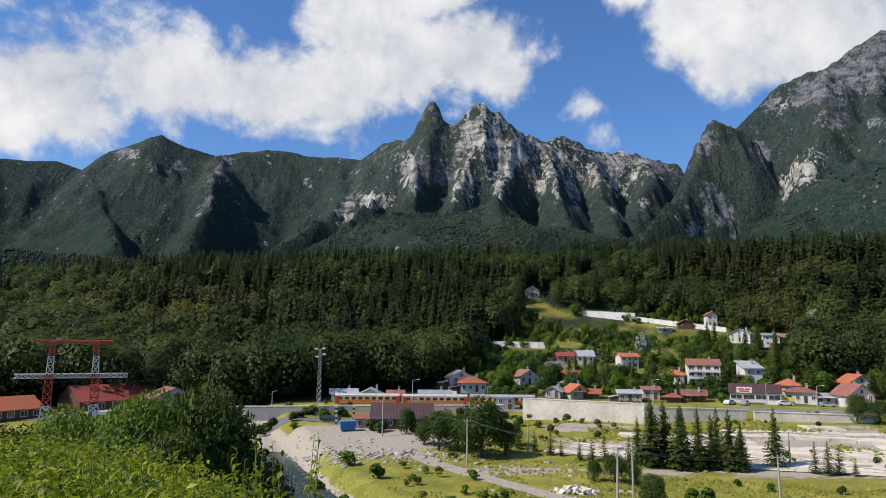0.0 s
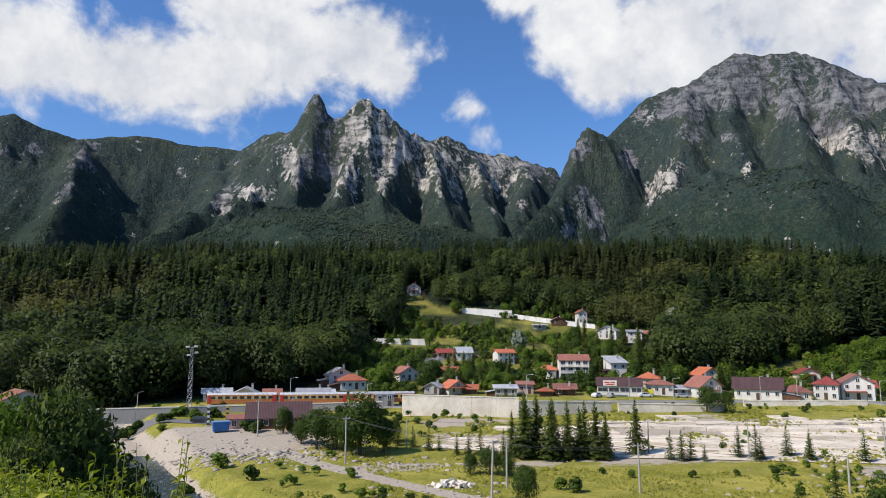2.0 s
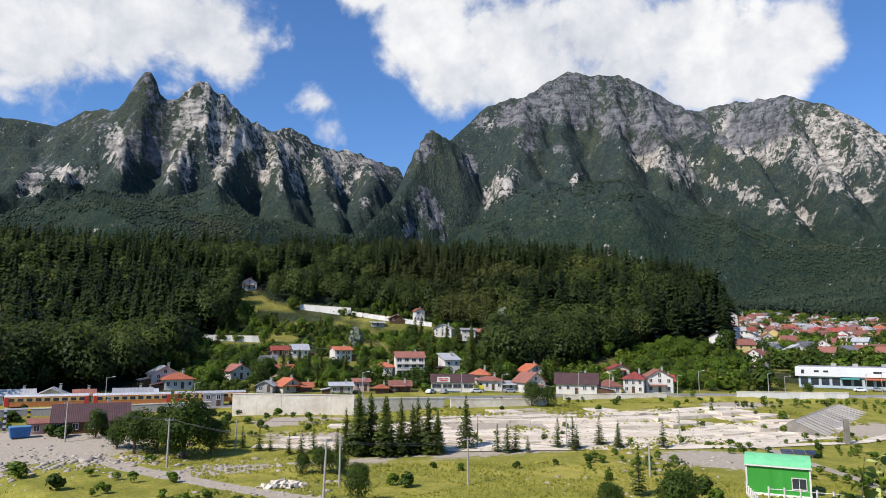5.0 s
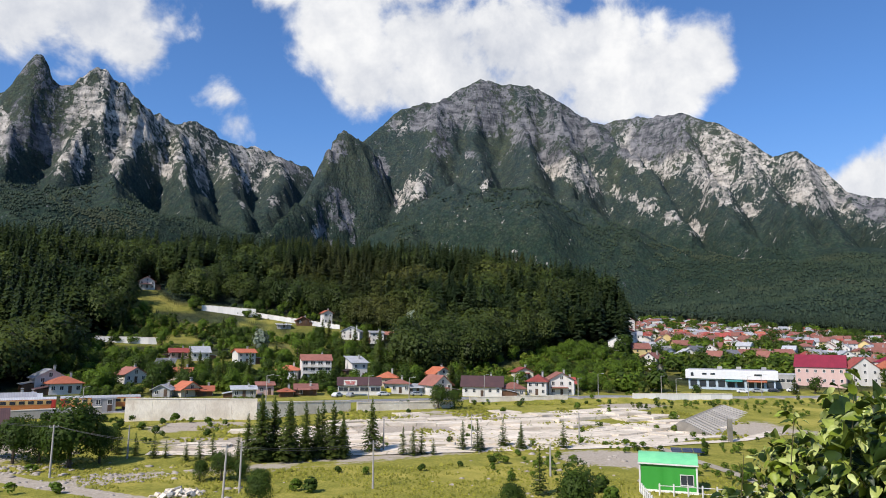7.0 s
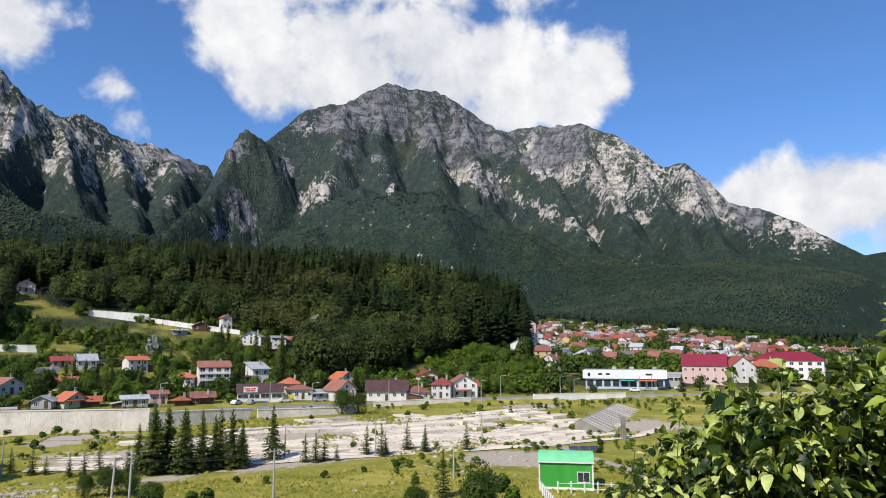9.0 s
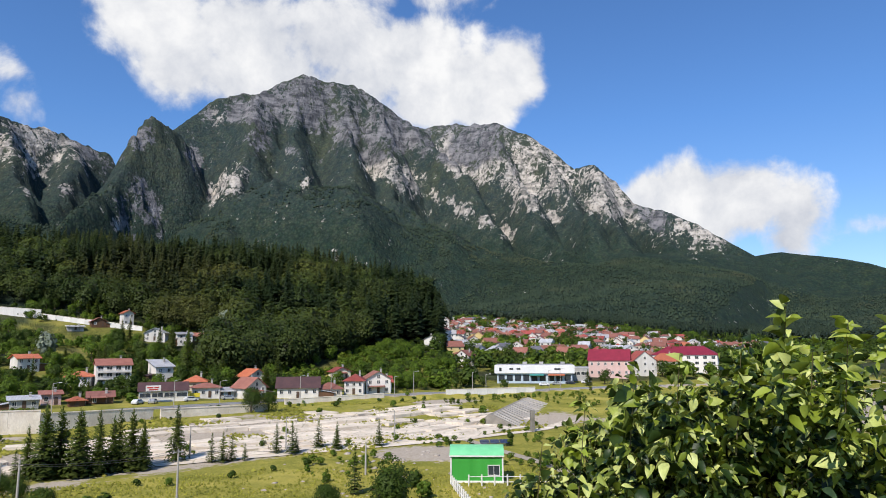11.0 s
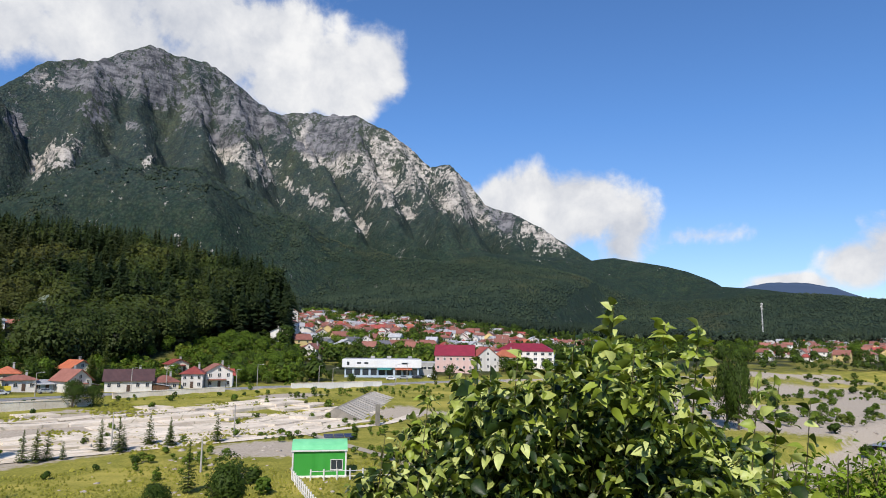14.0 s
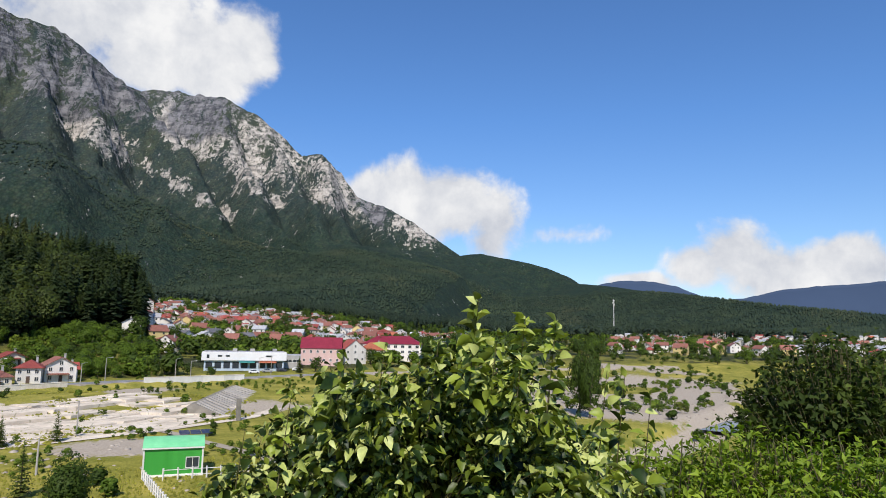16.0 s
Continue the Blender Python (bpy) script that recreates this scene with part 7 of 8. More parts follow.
def build_village_trees():
    """Gardens and copses between the houses; a house keeps its view down the slope."""
    n = 0
    while n < 330:
        a = rt.uniform(0.5, 34)
        r = rt.uniform(216, min(float(forest_from(a)) + 10, 480))
        x, y = r * math.sin(radians(a)), r * math.cos(radians(a))
        open_ground = float(fbm(np.array([x]), np.array([y]), 34, 2, 90)[0])
        down = all(not (abs(x * v[1] / y - v[0]) < v[3] * 0.6 and 0 < v[1] - y < 22) for v in VILLAGE)
        if any(math.hypot((x - u) / p, (y - v) / q) < 1 for u, v, p, q in LAWNS) or not clear_of(x, y) or open_ground < 0.40 or not down or y - rail_y(x) < 18:
            continue
        n += 1
        if rt.random() < 0.14:
            tree(SPRUCES[rt.randrange(4)], x, y, rt.uniform(6, 13), 1.05, "dark spruce between the village houses", "spruce", "village trees")
        elif rt.random() < 0.4:
            tree(SHRUBS[rt.randrange(4)], x, y, rt.uniform(2.0, 4.0), 1.1, "green garden shrub on the hillside", "shrub", "village shrubs", shade="foliage")
        else:
            tree(BROAD[rt.randrange(5)], x, y, rt.uniform(4.0, 8.5), 1.2, "green broadleaf tree between the village houses", "broadleaf_tree", "village trees")


build_village_trees()


def build_other_trees():
    for k in range(60):          # bushy slope below the wood
        a, r = rt.uniform(35, 47.5), rt.uniform(232, 345)
        x, y = r * math.sin(radians(a)), r * math.cos(radians(a))
        if clear_of(x, y, 7) and y - rail_y(x) > 22:
            tree(BROAD[rt.choice((0, 3, 4, 4))], x, y, rt.uniform(4, 8), 1.35, "bright green bushy tree below the wood", "broadleaf_tree", "bushy trees below the wood")
    n = 0
    while n < 120:               # town gardens
        a, r = rt.uniform(46, 72), rt.uniform(330, 880)
        x, y = r * math.sin(radians(a)), r * math.cos(radians(a))
        if any((x - u) ** 2 + (y - v) ** 2 < 64 for u, v in TOWN) or y - rail_y(x) < 24:
            continue
        n += 1
        tree(SPRUCES[rt.randrange(4)] if rt.random() < 0.3 else BROAD[rt.randrange(4)], x, y, rt.uniform(6, 14), 1.25, "garden tree among the town's roofs", "town_tree", "town trees")
    for k in range(130):         # river flats and the far town
        a, r = rt.uniform(76, 106), rt.uniform(440, 900)
        x, y = r * math.sin(radians(a)), r * math.cos(radians(a))
        if not any((x - u) ** 2 + (y - v) ** 2 < 49 for u, v in TOWN):
            tree(SPRUCES[rt.randrange(4)] if rt.random() < 0.25 else BROAD[rt.randrange(4)], x, y, rt.uniform(5, 13), 1.1, "tree beside the far houses", "town_tree", "town trees")
    for k in range(46):          # below the train and round the lodge
        x = rt.uniform(-48, 20)
        y = float(rail_y(x)) - rt.uniform(6.5, 11) if k % 3 else rt.uniform(149, 153)
        if k % 3 or -16 < x < 2:
            tree(SHRUBS[rt.randrange(3)], x, y, rt.uniform(1.4, 2.6), 1.3, "dark green bush beside the railway bank", "shrub", "bushes by the railway", shade="foliage")
    for k in range(60):          # between the shops and the railway
        a, r = rt.uniform(46.5, 72), rt.uniform(236, 305)
        x, y = r * math.sin(radians(a)), r * math.cos(radians(a))
        if 9 < y - rail_y(x) < 34 and math.hypot(x - 238, y - 172) > 22 and math.hypot(x - 258, y - 166) > 14:
            tree(SPRUCES[rt.randrange(4)] if k % 4 == 0 else BROAD[rt.randrange(3)], x, y, rt.uniform(3.5, 7.5), 1.25, "dark green tree beside the railway", "broadleaf_tree", "trees beside the railway")
    for x, y, h in ((49.5, 152, 1.8), (36, 160, 1.6), (33, 163, 1.3), (30, 166, 2.0), (27, 163, 1.4), (22, 158, 1.8), (18, 160, 2.4), (14, 155, 2.2), (24, 152, 1.7), (33, 146, 1.6), (40, 142, 1.4), (68, 160, 1.2), (86, 158, 1.3), (112, 152, 1.7), (124, 160, 1.6), (137, 150, 2.0),
                    (143, 163, 1.4), (158, 166, 1.5), (150, 160, 1.2), (152, 128, 2.2), (35, 92, 2.2), (33.5, 94, 1.7), (5, 108, 1.6), (-10, 108, 2.4), (-14, 102, 2.0), (-16, 120, 2.6), (-20, 112, 2.8), (-36, 168, 2.4), (-44, 168, 2.8), (-52, 170, 2.2), (-56, 182, 3.0), (-40, 182, 2.2), (-24, 180, 2.4),
                    (-12, 172, 2.2), (3, 158, 2.6), (6, 150, 2.4), (10, 146, 2.8), (-34, 160, 1.8), (70, 98, 1.4), (80, 104, 1.2), (64, 99, 1.0), (56, 98, 1.2), (47, 100, 1.3), (30, 112, 1.3), (70, 72, 2.6), (66, 66, 2.4), (46, 66, 2.2), (96, 78, 1.6), (110, 86, 1.5), (118, 92, 1.6), (44, 104, 1.1), (100, 96, 1.2),
                    (200, 14, 2.6), (208, 20, 2.4), (220, 12, 2.8), (232, 22, 2.5), (240, 8, 3.0), (176, -2, 3.0), (183, 4, 2.6), (250, 30, 2.6), (270, 24, 2.8), (196, -16, 3.2), (206, -19, 3.0), (186, -18, 2.8), (300, 10, 3.0), (320, 30, 3.2), (165, 60, 2.5), (180, 72, 2.6), (210, 62, 2.6), (240, 70, 2.6), (270, 62, 3.0), (225, 100, 3.0), (250, 110, 3.2), (225, 34, 2.4), (236, -4, 2.6), (262, 36, 2.6), (268, 6, 2.8), (290, 30, 3.0), (300, -14, 3.0), (340, 0, 3.2), (345, 34, 3.4), (360, 14, 3.0), (212, 30, 2.2), (282, 44, 3.0), (258, -6, 2.4)):
        tree(SHRUBS[rt.randrange(4)], x, y, h, 1.15, "low green shrub on rough ground", "shrub", "shrubs on rough ground", shade="foliage")


build_other_trees()


def build_scrub():
    """Bushes and young trees that fill the hillside gardens and the slope below the wood."""
    rng, pr = np.random.default_rng(17), random.Random(18)
    n = 8000
    a = rng.uniform(0.5, 47.6, n)
    r = rng.uniform(214, 400, n)
    x, y = r * np.sin(np.radians(a)), r * np.cos(np.radians(a))
    ok = (r < forest_from(a) + 8) & (y - rail_y(x) > 26) & (fbm(x, y, 30, 3, 90) > np.where(a > 33, 0.30, 0.41))
    for u, v, p, q in LAWNS:
        ok &= np.hypot((x - u) / p, (y - v) / q) > 1 + 0.5 * (fbm(x, y, 9, 2, 44) - 0.5)
    for v in VILLAGE + [(94, 247, 0, 12), (95, 209, 0, 15)]:
        ok &= np.hypot(x - v[0], y - v[1]) > 4.5 + v[3] * 0.5
        ok &= ~((np.abs(x * v[1] / y - v[0]) < v[3] * 0.55) & (v[1] - y > 0) & (v[1] - y < 22))
    x, y, a = x[ok], y[ok], a[ok]
    shapes = [broadleaf_shape(pr, 120, 0.10, 3) for _ in range(6)]
    light = fbm(x, y, 22, 2, 95) > np.where(a > 33, 0.4, 0.46)
    for name, m, mat, label in (("scrub", light, M_LEAF_LIGHT, "bright green scrub on the hillside"), ("dark_scrub", ~light, M_LEAF, "dark green scrub on the hillside")):
        scatter(name, shapes, x[m], y[m], rng.uniform(1.2, 4.2, m.sum()), 1.3, mat, label, 0.4, "shrubs")


build_scrub()


def build_town_green():
    """Garden bushes and small trees that fill the gaps between the town's houses."""
    rng, pr = np.random.default_rng(27), random.Random(28)
    n = 7200
    a = np.where(rng.random(n) < 0.62, rng.uniform(45.7, 74, n), rng.uniform(74, 107, n))
    r = 232 + 730 * rng.random(n) ** 1.25
    x, y = r * np.sin(np.radians(a)), r * np.cos(np.radians(a))
    ok = (y - rail_y(x) > 22) & (fbm(x, y, 40, 3, 91) > np.where(a < 75, 0.46, 0.45)) & ~((a > 76) & (r < 330))
    for u, v in TOWN:
        ok &= np.hypot(x - u, y - v) > 6.5
    for u, v, w in ((238, 172, 24), (258, 166, 14), (280, 160, 16), (298, 154, 12), (330, 146, 22), (318, 152, 12)):
        ok &= np.hypot(x - u, y - v) > w
    ok &= ~((r < 340) & (a > 45) & (a < 64) & (fbm(x, y, 26, 2, 61) < 0.42))
    x, y = x[ok], y[ok]
    shapes = [broadleaf_shape(pr, 80, 0.12, 3) for _ in range(6)]
    light = fbm(x, y, 30, 2, 96) > 0.52
    for name, m, mat, label in (("garden_green", light, M_LEAF_LIGHT, "light green garden bushes of the town"), ("garden_trees", ~light, M_LEAF, "dark green garden trees of the town")):
        scatter(name, shapes, x[m], y[m], rng.uniform(2.6, 9.5, m.sum()), 1.2, mat, label, 0.4, "shrubs")


build_town_green()


def build_rough_scrub():
    """Low bushes in drifts on the field, beside the railway and on the river flats."""
    rng, pr = np.random.default_rng(37), random.Random(38)
    n = 5200
    a = rng.uniform(-10, 107, n)
    r = np.where(a > 66, rng.uniform(190, 430, n), rng.uniform(74, 300, n))
    x, y = r * np.sin(np.radians(a)), r * np.cos(np.radians(a))
    s = y - rail_y(x)
    ok = (fbm(x, y, 24, 3, 71) > np.where(s > -22, 0.52, np.where(a > 66, 0.49, np.where(a < 6, 0.50, 0.60)))) & (np.abs(s) > 7) & (s < 16)
    d, _ = from_polyline(x, y, PATHWAY)
    d2, _ = from_polyline(x, y, RIVER)
    ok &= (d > 4) & (d2 > 10) & (np.hypot(x + 14, y - 145) > 18) & (np.hypot(x - 238, y - 168) > 26)
    ok &= ~((s < -12) & (s > -75) & (x > 24) & (x < 150) & (rng.random(n) < 0.85))
    x, y, a = x[ok], y[ok], a[ok]
    shapes = [broadleaf_shape(pr, 110, 0.11, 3) for _ in range(6)]
    light = fbm(x, y, 18, 2, 97) > 0.45
    high = np.where(a > 66, rng.uniform(0.8, 3.4, len(x)), rng.uniform(0.4, 2.0, len(x)))
    for name, m, mat, label in (("field_scrub", light, M_LEAF_LIGHT, "fresh green low bushes on rough ground"), ("dark_field_scrub", ~light, M_LEAF, "dark green low bushes on rough ground")):
        scatter(name, shapes, x[m], y[m], high[m], 1.4, mat, label, 0.15, "shrubs")


build_rough_scrub()

# ---- the bank in front of the camera ----


def leaf_shape(long, wide, curl, fold):
    """One pointed leaf along +y with a fold along the midrib and a drooping tip."""
    stations = [(0.0, 0.0), (0.18, 0.62), (0.42, 1.0), (0.68, 0.78), (0.88, 0.36), (1.0, 0.0)]
    V, T = [], []
    for u, w in stations:
        z = -curl * u * u * long
        V += [(-w * wide / 2, u * long, z + fold * w * wide / 2), (0, u * long, z), (w * wide / 2, u * long, z + fold * w * wide / 2)]
    for k in range(len(stations) - 1):
        b = 3 * k
        for c in (0, 1):
            T += [(b + c, b + c + 1, b + c + 4), (b + c, b + c + 4, b + c + 3)]
    return np.array(V), np.array(T)


def join_leaves(shapes, mats):
    """Leaves at the given poses joined into one set of vertices and triangles."""
    V, T, base = [], [], 0
    for k, m in enumerate(mats):
        v, t = shapes[k % len(shapes)]
        a = np.array(m)
        V.append(v @ a[:3, :3].T + a[:3, 3])
        T.append(t + base)
        base += len(v)
    return np.concatenate(V), np.concatenate(T)


def twig(V, T, a, b, r0, r1):
    """A thin three-sided twig added to plain lists."""
    d = (b - a).normalized()
    u = d.orthogonal().normalized()
    v, k = d.cross(u), len(V)
    for c, r in ((a, r0), (b, r1)):
        V += [c + u * r, c - u * r * 0.5 + v * r * 0.87, c - u * r * 0.5 - v * r * 0.87]
    for s in range(3):
        t = (s + 1) % 3
        T += [(k + s, k + t, k + 3 + t), (k + s, k + 3 + t, k + 3 + s)]


def twigs_mesh(name, VT, material):
    return mesh_of(name, np.array([tuple(v) for v in VT[0]]), np.array(VT[1]), material)


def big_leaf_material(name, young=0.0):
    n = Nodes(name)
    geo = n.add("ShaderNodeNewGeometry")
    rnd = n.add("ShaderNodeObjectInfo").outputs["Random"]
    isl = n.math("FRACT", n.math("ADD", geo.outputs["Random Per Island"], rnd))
    # the shrub's inner shade and sunlit highlights are put into the leaf colours
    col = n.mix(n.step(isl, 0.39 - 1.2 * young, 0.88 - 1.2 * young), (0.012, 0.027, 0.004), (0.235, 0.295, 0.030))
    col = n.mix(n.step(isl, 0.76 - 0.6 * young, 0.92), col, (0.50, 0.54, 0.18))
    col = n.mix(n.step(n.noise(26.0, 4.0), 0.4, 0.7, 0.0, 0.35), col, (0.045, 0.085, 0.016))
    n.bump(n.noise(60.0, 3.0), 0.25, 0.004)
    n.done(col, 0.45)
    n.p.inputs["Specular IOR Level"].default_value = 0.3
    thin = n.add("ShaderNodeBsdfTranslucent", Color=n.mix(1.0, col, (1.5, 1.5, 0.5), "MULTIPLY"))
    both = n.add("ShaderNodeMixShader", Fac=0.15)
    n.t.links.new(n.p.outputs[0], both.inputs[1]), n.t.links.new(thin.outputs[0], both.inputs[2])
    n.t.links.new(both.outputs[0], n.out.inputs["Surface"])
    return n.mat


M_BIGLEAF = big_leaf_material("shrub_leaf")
# lit copy for young and outer leaves, sunlight put into its colour
M_SUNLIT_LEAF = big_leaf_material("sunlit_young_leaf", 0.3)
M_STALK = plain("green_weed_stalk", (0.16, 0.19, 0.05), (0.26, 0.27, 0.09), 6.0, 0.8)
M_STEM = plain("green_brown_stem", (0.10, 0.09, 0.04), (0.17, 0.15, 0.07), 6.0, 0.8)


def polar(a, r, z=0.0):
    return Vector((r * math.sin(radians(a)), r * math.cos(radians(a)), z))


def build_big_shrub():
    """The broad-leaved shrub beside the camera: arching stems from one root, each with its leaves."""
    rng = random.Random(33)
    root = polar(68.5, 4.3)
    root.z = ground_at(root.x, root.y)
    top = thing("broadleaf_shrub", Matrix.Translation(root), "large leafy green shrub on the bank, its young shoots pale with painted sunlight", "shrub")
    side, ahead = polar(158.5, 1.0), polar(68.5, 1.0)
    stems = ([], [])
    poses, tips, fresh = [], [], []

    def leaf_at(p, along_, size, droop, tumble=0.55):
        out = Vector((rng.gauss(0, 1), rng.gauss(0, 1), rng.gauss(0.1, 0.5))).normalized()
        d = (out * 0.9 + along_ * 0.45 + Vector((0, 0, -droop))).normalized()
        up = Vector((rng.gauss(0, tumble), rng.gauss(0, tumble), 1)).normalized()
        x = d.cross(up).normalized()
        z = x.cross(d)
        m = Matrix((x, d, z)).transposed().to_4x4()
        return Matrix.Translation(p) @ m @ Matrix.Scale(size, 4)
    # shoots in bunches over a dome, with hollows between them; the azimuth sets the height of the outline
    def outline(a):
        return np.interp(a, [50, 52, 54, 58, 62.5, 69, 74, 78, 79.5, 80.5, 82, 85, 88.5], [-0.29, -0.205, -0.155, -0.095, -0.06, -0.03, -0.015, -0.02, -0.07, -0.115, -0.14, -0.13, -0.18])

    def shoot(end, start, leaves, reach, big, bin_):
        mid = start.lerp(end, 0.55) + Vector((0, 0, 0.25 * end.z))
        way = lambda u: start * (1 - u) ** 2 + mid * 2 * u * (1 - u) + end * u * u
        pts = [way(u) for u in (0, 0.3, 0.55, 0.75, 0.9, 1.0)]
        for i, (p, q) in enumerate(zip(pts, pts[1:])):
            if i > 1 or leaves > 20:
                twig(*stems, p, q, 0.006 * (1 - 0.16 * i), 0.006 * (1 - 0.16 * (i + 1)))
        for j in range(leaves):
            p = way(1 - reach * rng.random() ** 1.2) + Vector((rng.gauss(0, 0.03), rng.gauss(0, 0.03), rng.gauss(0, 0.025)))
            bin_.append(leaf_at(p, (end - mid).normalized(), big * rng.uniform(0.6, 1.25), rng.uniform(0.0, 0.8), 0.7))
    for k in range(215):
        a = rng.uniform(50.5, 87.5)
        r, deep = rng.uniform(3.1, 4.5), rng.random() ** 0.75
        el = outline(a) - 0.34 * (1 - deep) + rng.gauss(0, 0.012)
        heart = polar(a, r, 20.0 + el * r) - root
        start = side * rng.uniform(-0.5, 0.5) + ahead * rng.uniform(-0.4, 0.4) + Vector((0, 0, -0.1))
        for m in range(rng.randint(3, 5)):
            end = heart + Vector((rng.gauss(0, 0.075), rng.gauss(0, 0.075), rng.gauss(0, 0.07)))
            # the outermost bunches take the lit copy of the leaf
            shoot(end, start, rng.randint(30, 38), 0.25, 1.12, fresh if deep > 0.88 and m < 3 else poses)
    for k in range(430):
        a, r = rng.uniform(51, 87.5), rng.uniform(4.5, 5.6)
        el = outline(a) - 0.015 - 0.30 * rng.random() ** 1.2
        start = side * rng.uniform(-0.5, 0.5) + ahead * rng.uniform(-0.1, 0.5) + Vector((0, 0, -0.1))
        shoot(polar(a, r, 20.0 + el * r) - root, start, 26, 0.5, 1.0, poses)
    # tall young shoots above the dome
    for a, el, r, n in ((73.8, 0.056, 3.0, 76), (77.7, 0.030, 3.0, 50), (80.2, 0.024, 3.0, 62), (85.6, -0.05, 3.2, 26), (75.4, 0.012, 3.1, 22), (77.2, 0.006, 3.1, 22), (70.5, 0.002, 3.2, 20), (66, -0.012, 3.2, 18), (62.6, -0.022, 3.2, 16), (84.2, -0.045, 3.2, 18), (87.6, -0.07, 3.2, 18), (58.5, -0.085, 3.3, 16), (55, -0.135, 3.3, 16)):
        end = polar(a, r, 20 + el * r) - root
        start = polar(a - 0.9, r + 0.1, 20 + (el - 0.15) * r) - root
        for i in range(6):
            twig(*stems, start.lerp(end, i / 6), start.lerp(end, (i + 1) / 6), 0.0045 - 0.0005 * i, 0.004 - 0.0005 * i)
        for j in range(n):
            u = (j + 0.5) / n
            tips.append(leaf_at(start.lerp(end, u) + Vector((rng.gauss(0, 0.022), rng.gauss(0, 0.022), 0)) * (1.3 - u), Vector((0, 0, 0.6 + 0.9 * u)), rng.uniform(0.9, 1.3) * (1.25 - 0.4 * u), rng.uniform(-0.2, 0.5) * (1 - u), 1.2))
    tagged(part("branchwork", twigs_mesh("branchwork", stems, M_STEM), None, top, "thin brown stems"), kind="stuff")
    shapes = [leaf_shape(q * 0.056, q * w, c, f) for q, w, c, f in ((1.0, 0.037, 0.45, 0.45), (0.85, 0.032, 0.8, 0.35), (1.2, 0.042, 0.3, 0.6), (0.7, 0.028, 1.0, 0.5))]
    young = [mesh_of("leaf", v, t, M_SUNLIT_LEAF, True) for v, t in shapes]
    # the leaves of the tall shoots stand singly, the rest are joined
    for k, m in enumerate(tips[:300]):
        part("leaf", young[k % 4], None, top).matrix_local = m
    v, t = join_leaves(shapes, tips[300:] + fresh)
    tagged(part("young_foliage", mesh_of("young_foliage", v, t, M_SUNLIT_LEAF, True), None, top), "pale green young leaves with painted sunlight", kind="stuff")
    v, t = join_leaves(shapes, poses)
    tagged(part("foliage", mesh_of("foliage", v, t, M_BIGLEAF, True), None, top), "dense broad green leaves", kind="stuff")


build_big_shrub()
M_WILLOW = foliage("willow_shrub_leaves", (0.13, 0.20, 0.016), (0.25, 0.33, 0.03), (0.36, 0.38, 0.04), 1.5, 0.35)
M_WEED = foliage("meadow_weed_leaves", (0.10, 0.145, 0.012), (0.27, 0.30, 0.024), (0.44, 0.40, 0.04), 1.6, 0.35)
M_GRASSBLADE = foliage("long_grass_blades", (0.19, 0.19, 0.026), (0.32, 0.30, 0.05), (0.42, 0.35, 0.10), 0.25, 0.35)


def bank_shrub(a, r, high, wide, count, leaf, material, label, top_z=None, seed=1, narrow=0.3):
    """A shrub of separate leaves on many thin stems."""
    rng = random.Random(seed)
    base = polar(a, r)
    base.z = ground_at(base.x, base.y)
    if top_z:
        high = top_z - base.z
    top = thing("shrub", Matrix.Translation(base), label, "shrub", "shrubs on the bank")
    stems, poses = ([], []), []
    n = max(10, count // 26)
    for k in range(n):
        t, q = rng.uniform(0, 6.283), wide * math.sqrt(rng.random())
        h = high * (1 - 0.45 * (q / wide) ** 2) * rng.uniform(0.7, 1.04)
        end = Vector((q * math.cos(t), q * math.sin(t), h))
        start = Vector((end.x * 0.25, end.y * 0.25, -0.1))
        twig(*stems, start, end, 0.018, 0.005)
        for j in range(count // n):
            u = 1 - 0.75 * rng.random() ** 1.4
            p = start.lerp(end, u) + Vector((rng.gauss(0, 0.11), rng.gauss(0, 0.11), rng.gauss(0, 0.08))) * min(1.0, wide)
            d = Vector((rng.gauss(0, 1), rng.gauss(0, 1), rng.gauss(0.25, 0.6))).normalized()
            x = d.cross(Vector((rng.gauss(0, 0.5), rng.gauss(0, 0.5), 1))).normalized()
            m = Matrix((x, d, x.cross(d))).transposed().to_4x4()
            poses.append(Matrix.Translation(p) @ m @ Matrix.Scale(rng.uniform(0.7, 1.3), 4))
    tagged(part("branchwork", twigs_mesh("branchwork", stems, M_STEM), None, top), kind="stuff")
    v, t = join_leaves([simple_leaf(leaf, leaf * narrow, c) for c in (0.2, 0.5)], poses)
    me = mesh_of("foliage", v, t, material)
    out = v - (0, 0, high * 0.4)
    out = out / np.maximum(np.linalg.norm(out, axis=-1, keepdims=True), 0.01)
    me.attributes.new("puff", "FLOAT_VECTOR", "POINT").data.foreach_set("vector", out.astype(np.float32).ravel())
    tagged(part("foliage", me, None, top), kind="stuff")


def simple_leaf(long, wide, curl):
    V = [(0, 0, 0), (-wide / 2, long * 0.45, wide * 0.2), (0, long * 0.5, -curl * long * 0.2), (wide / 2, long * 0.45, wide * 0.2), (0, long, -curl * long)]
    return np.array(V), np.array([(0, 2, 1), (0, 3, 2), (1, 2, 4), (2, 3, 4)])


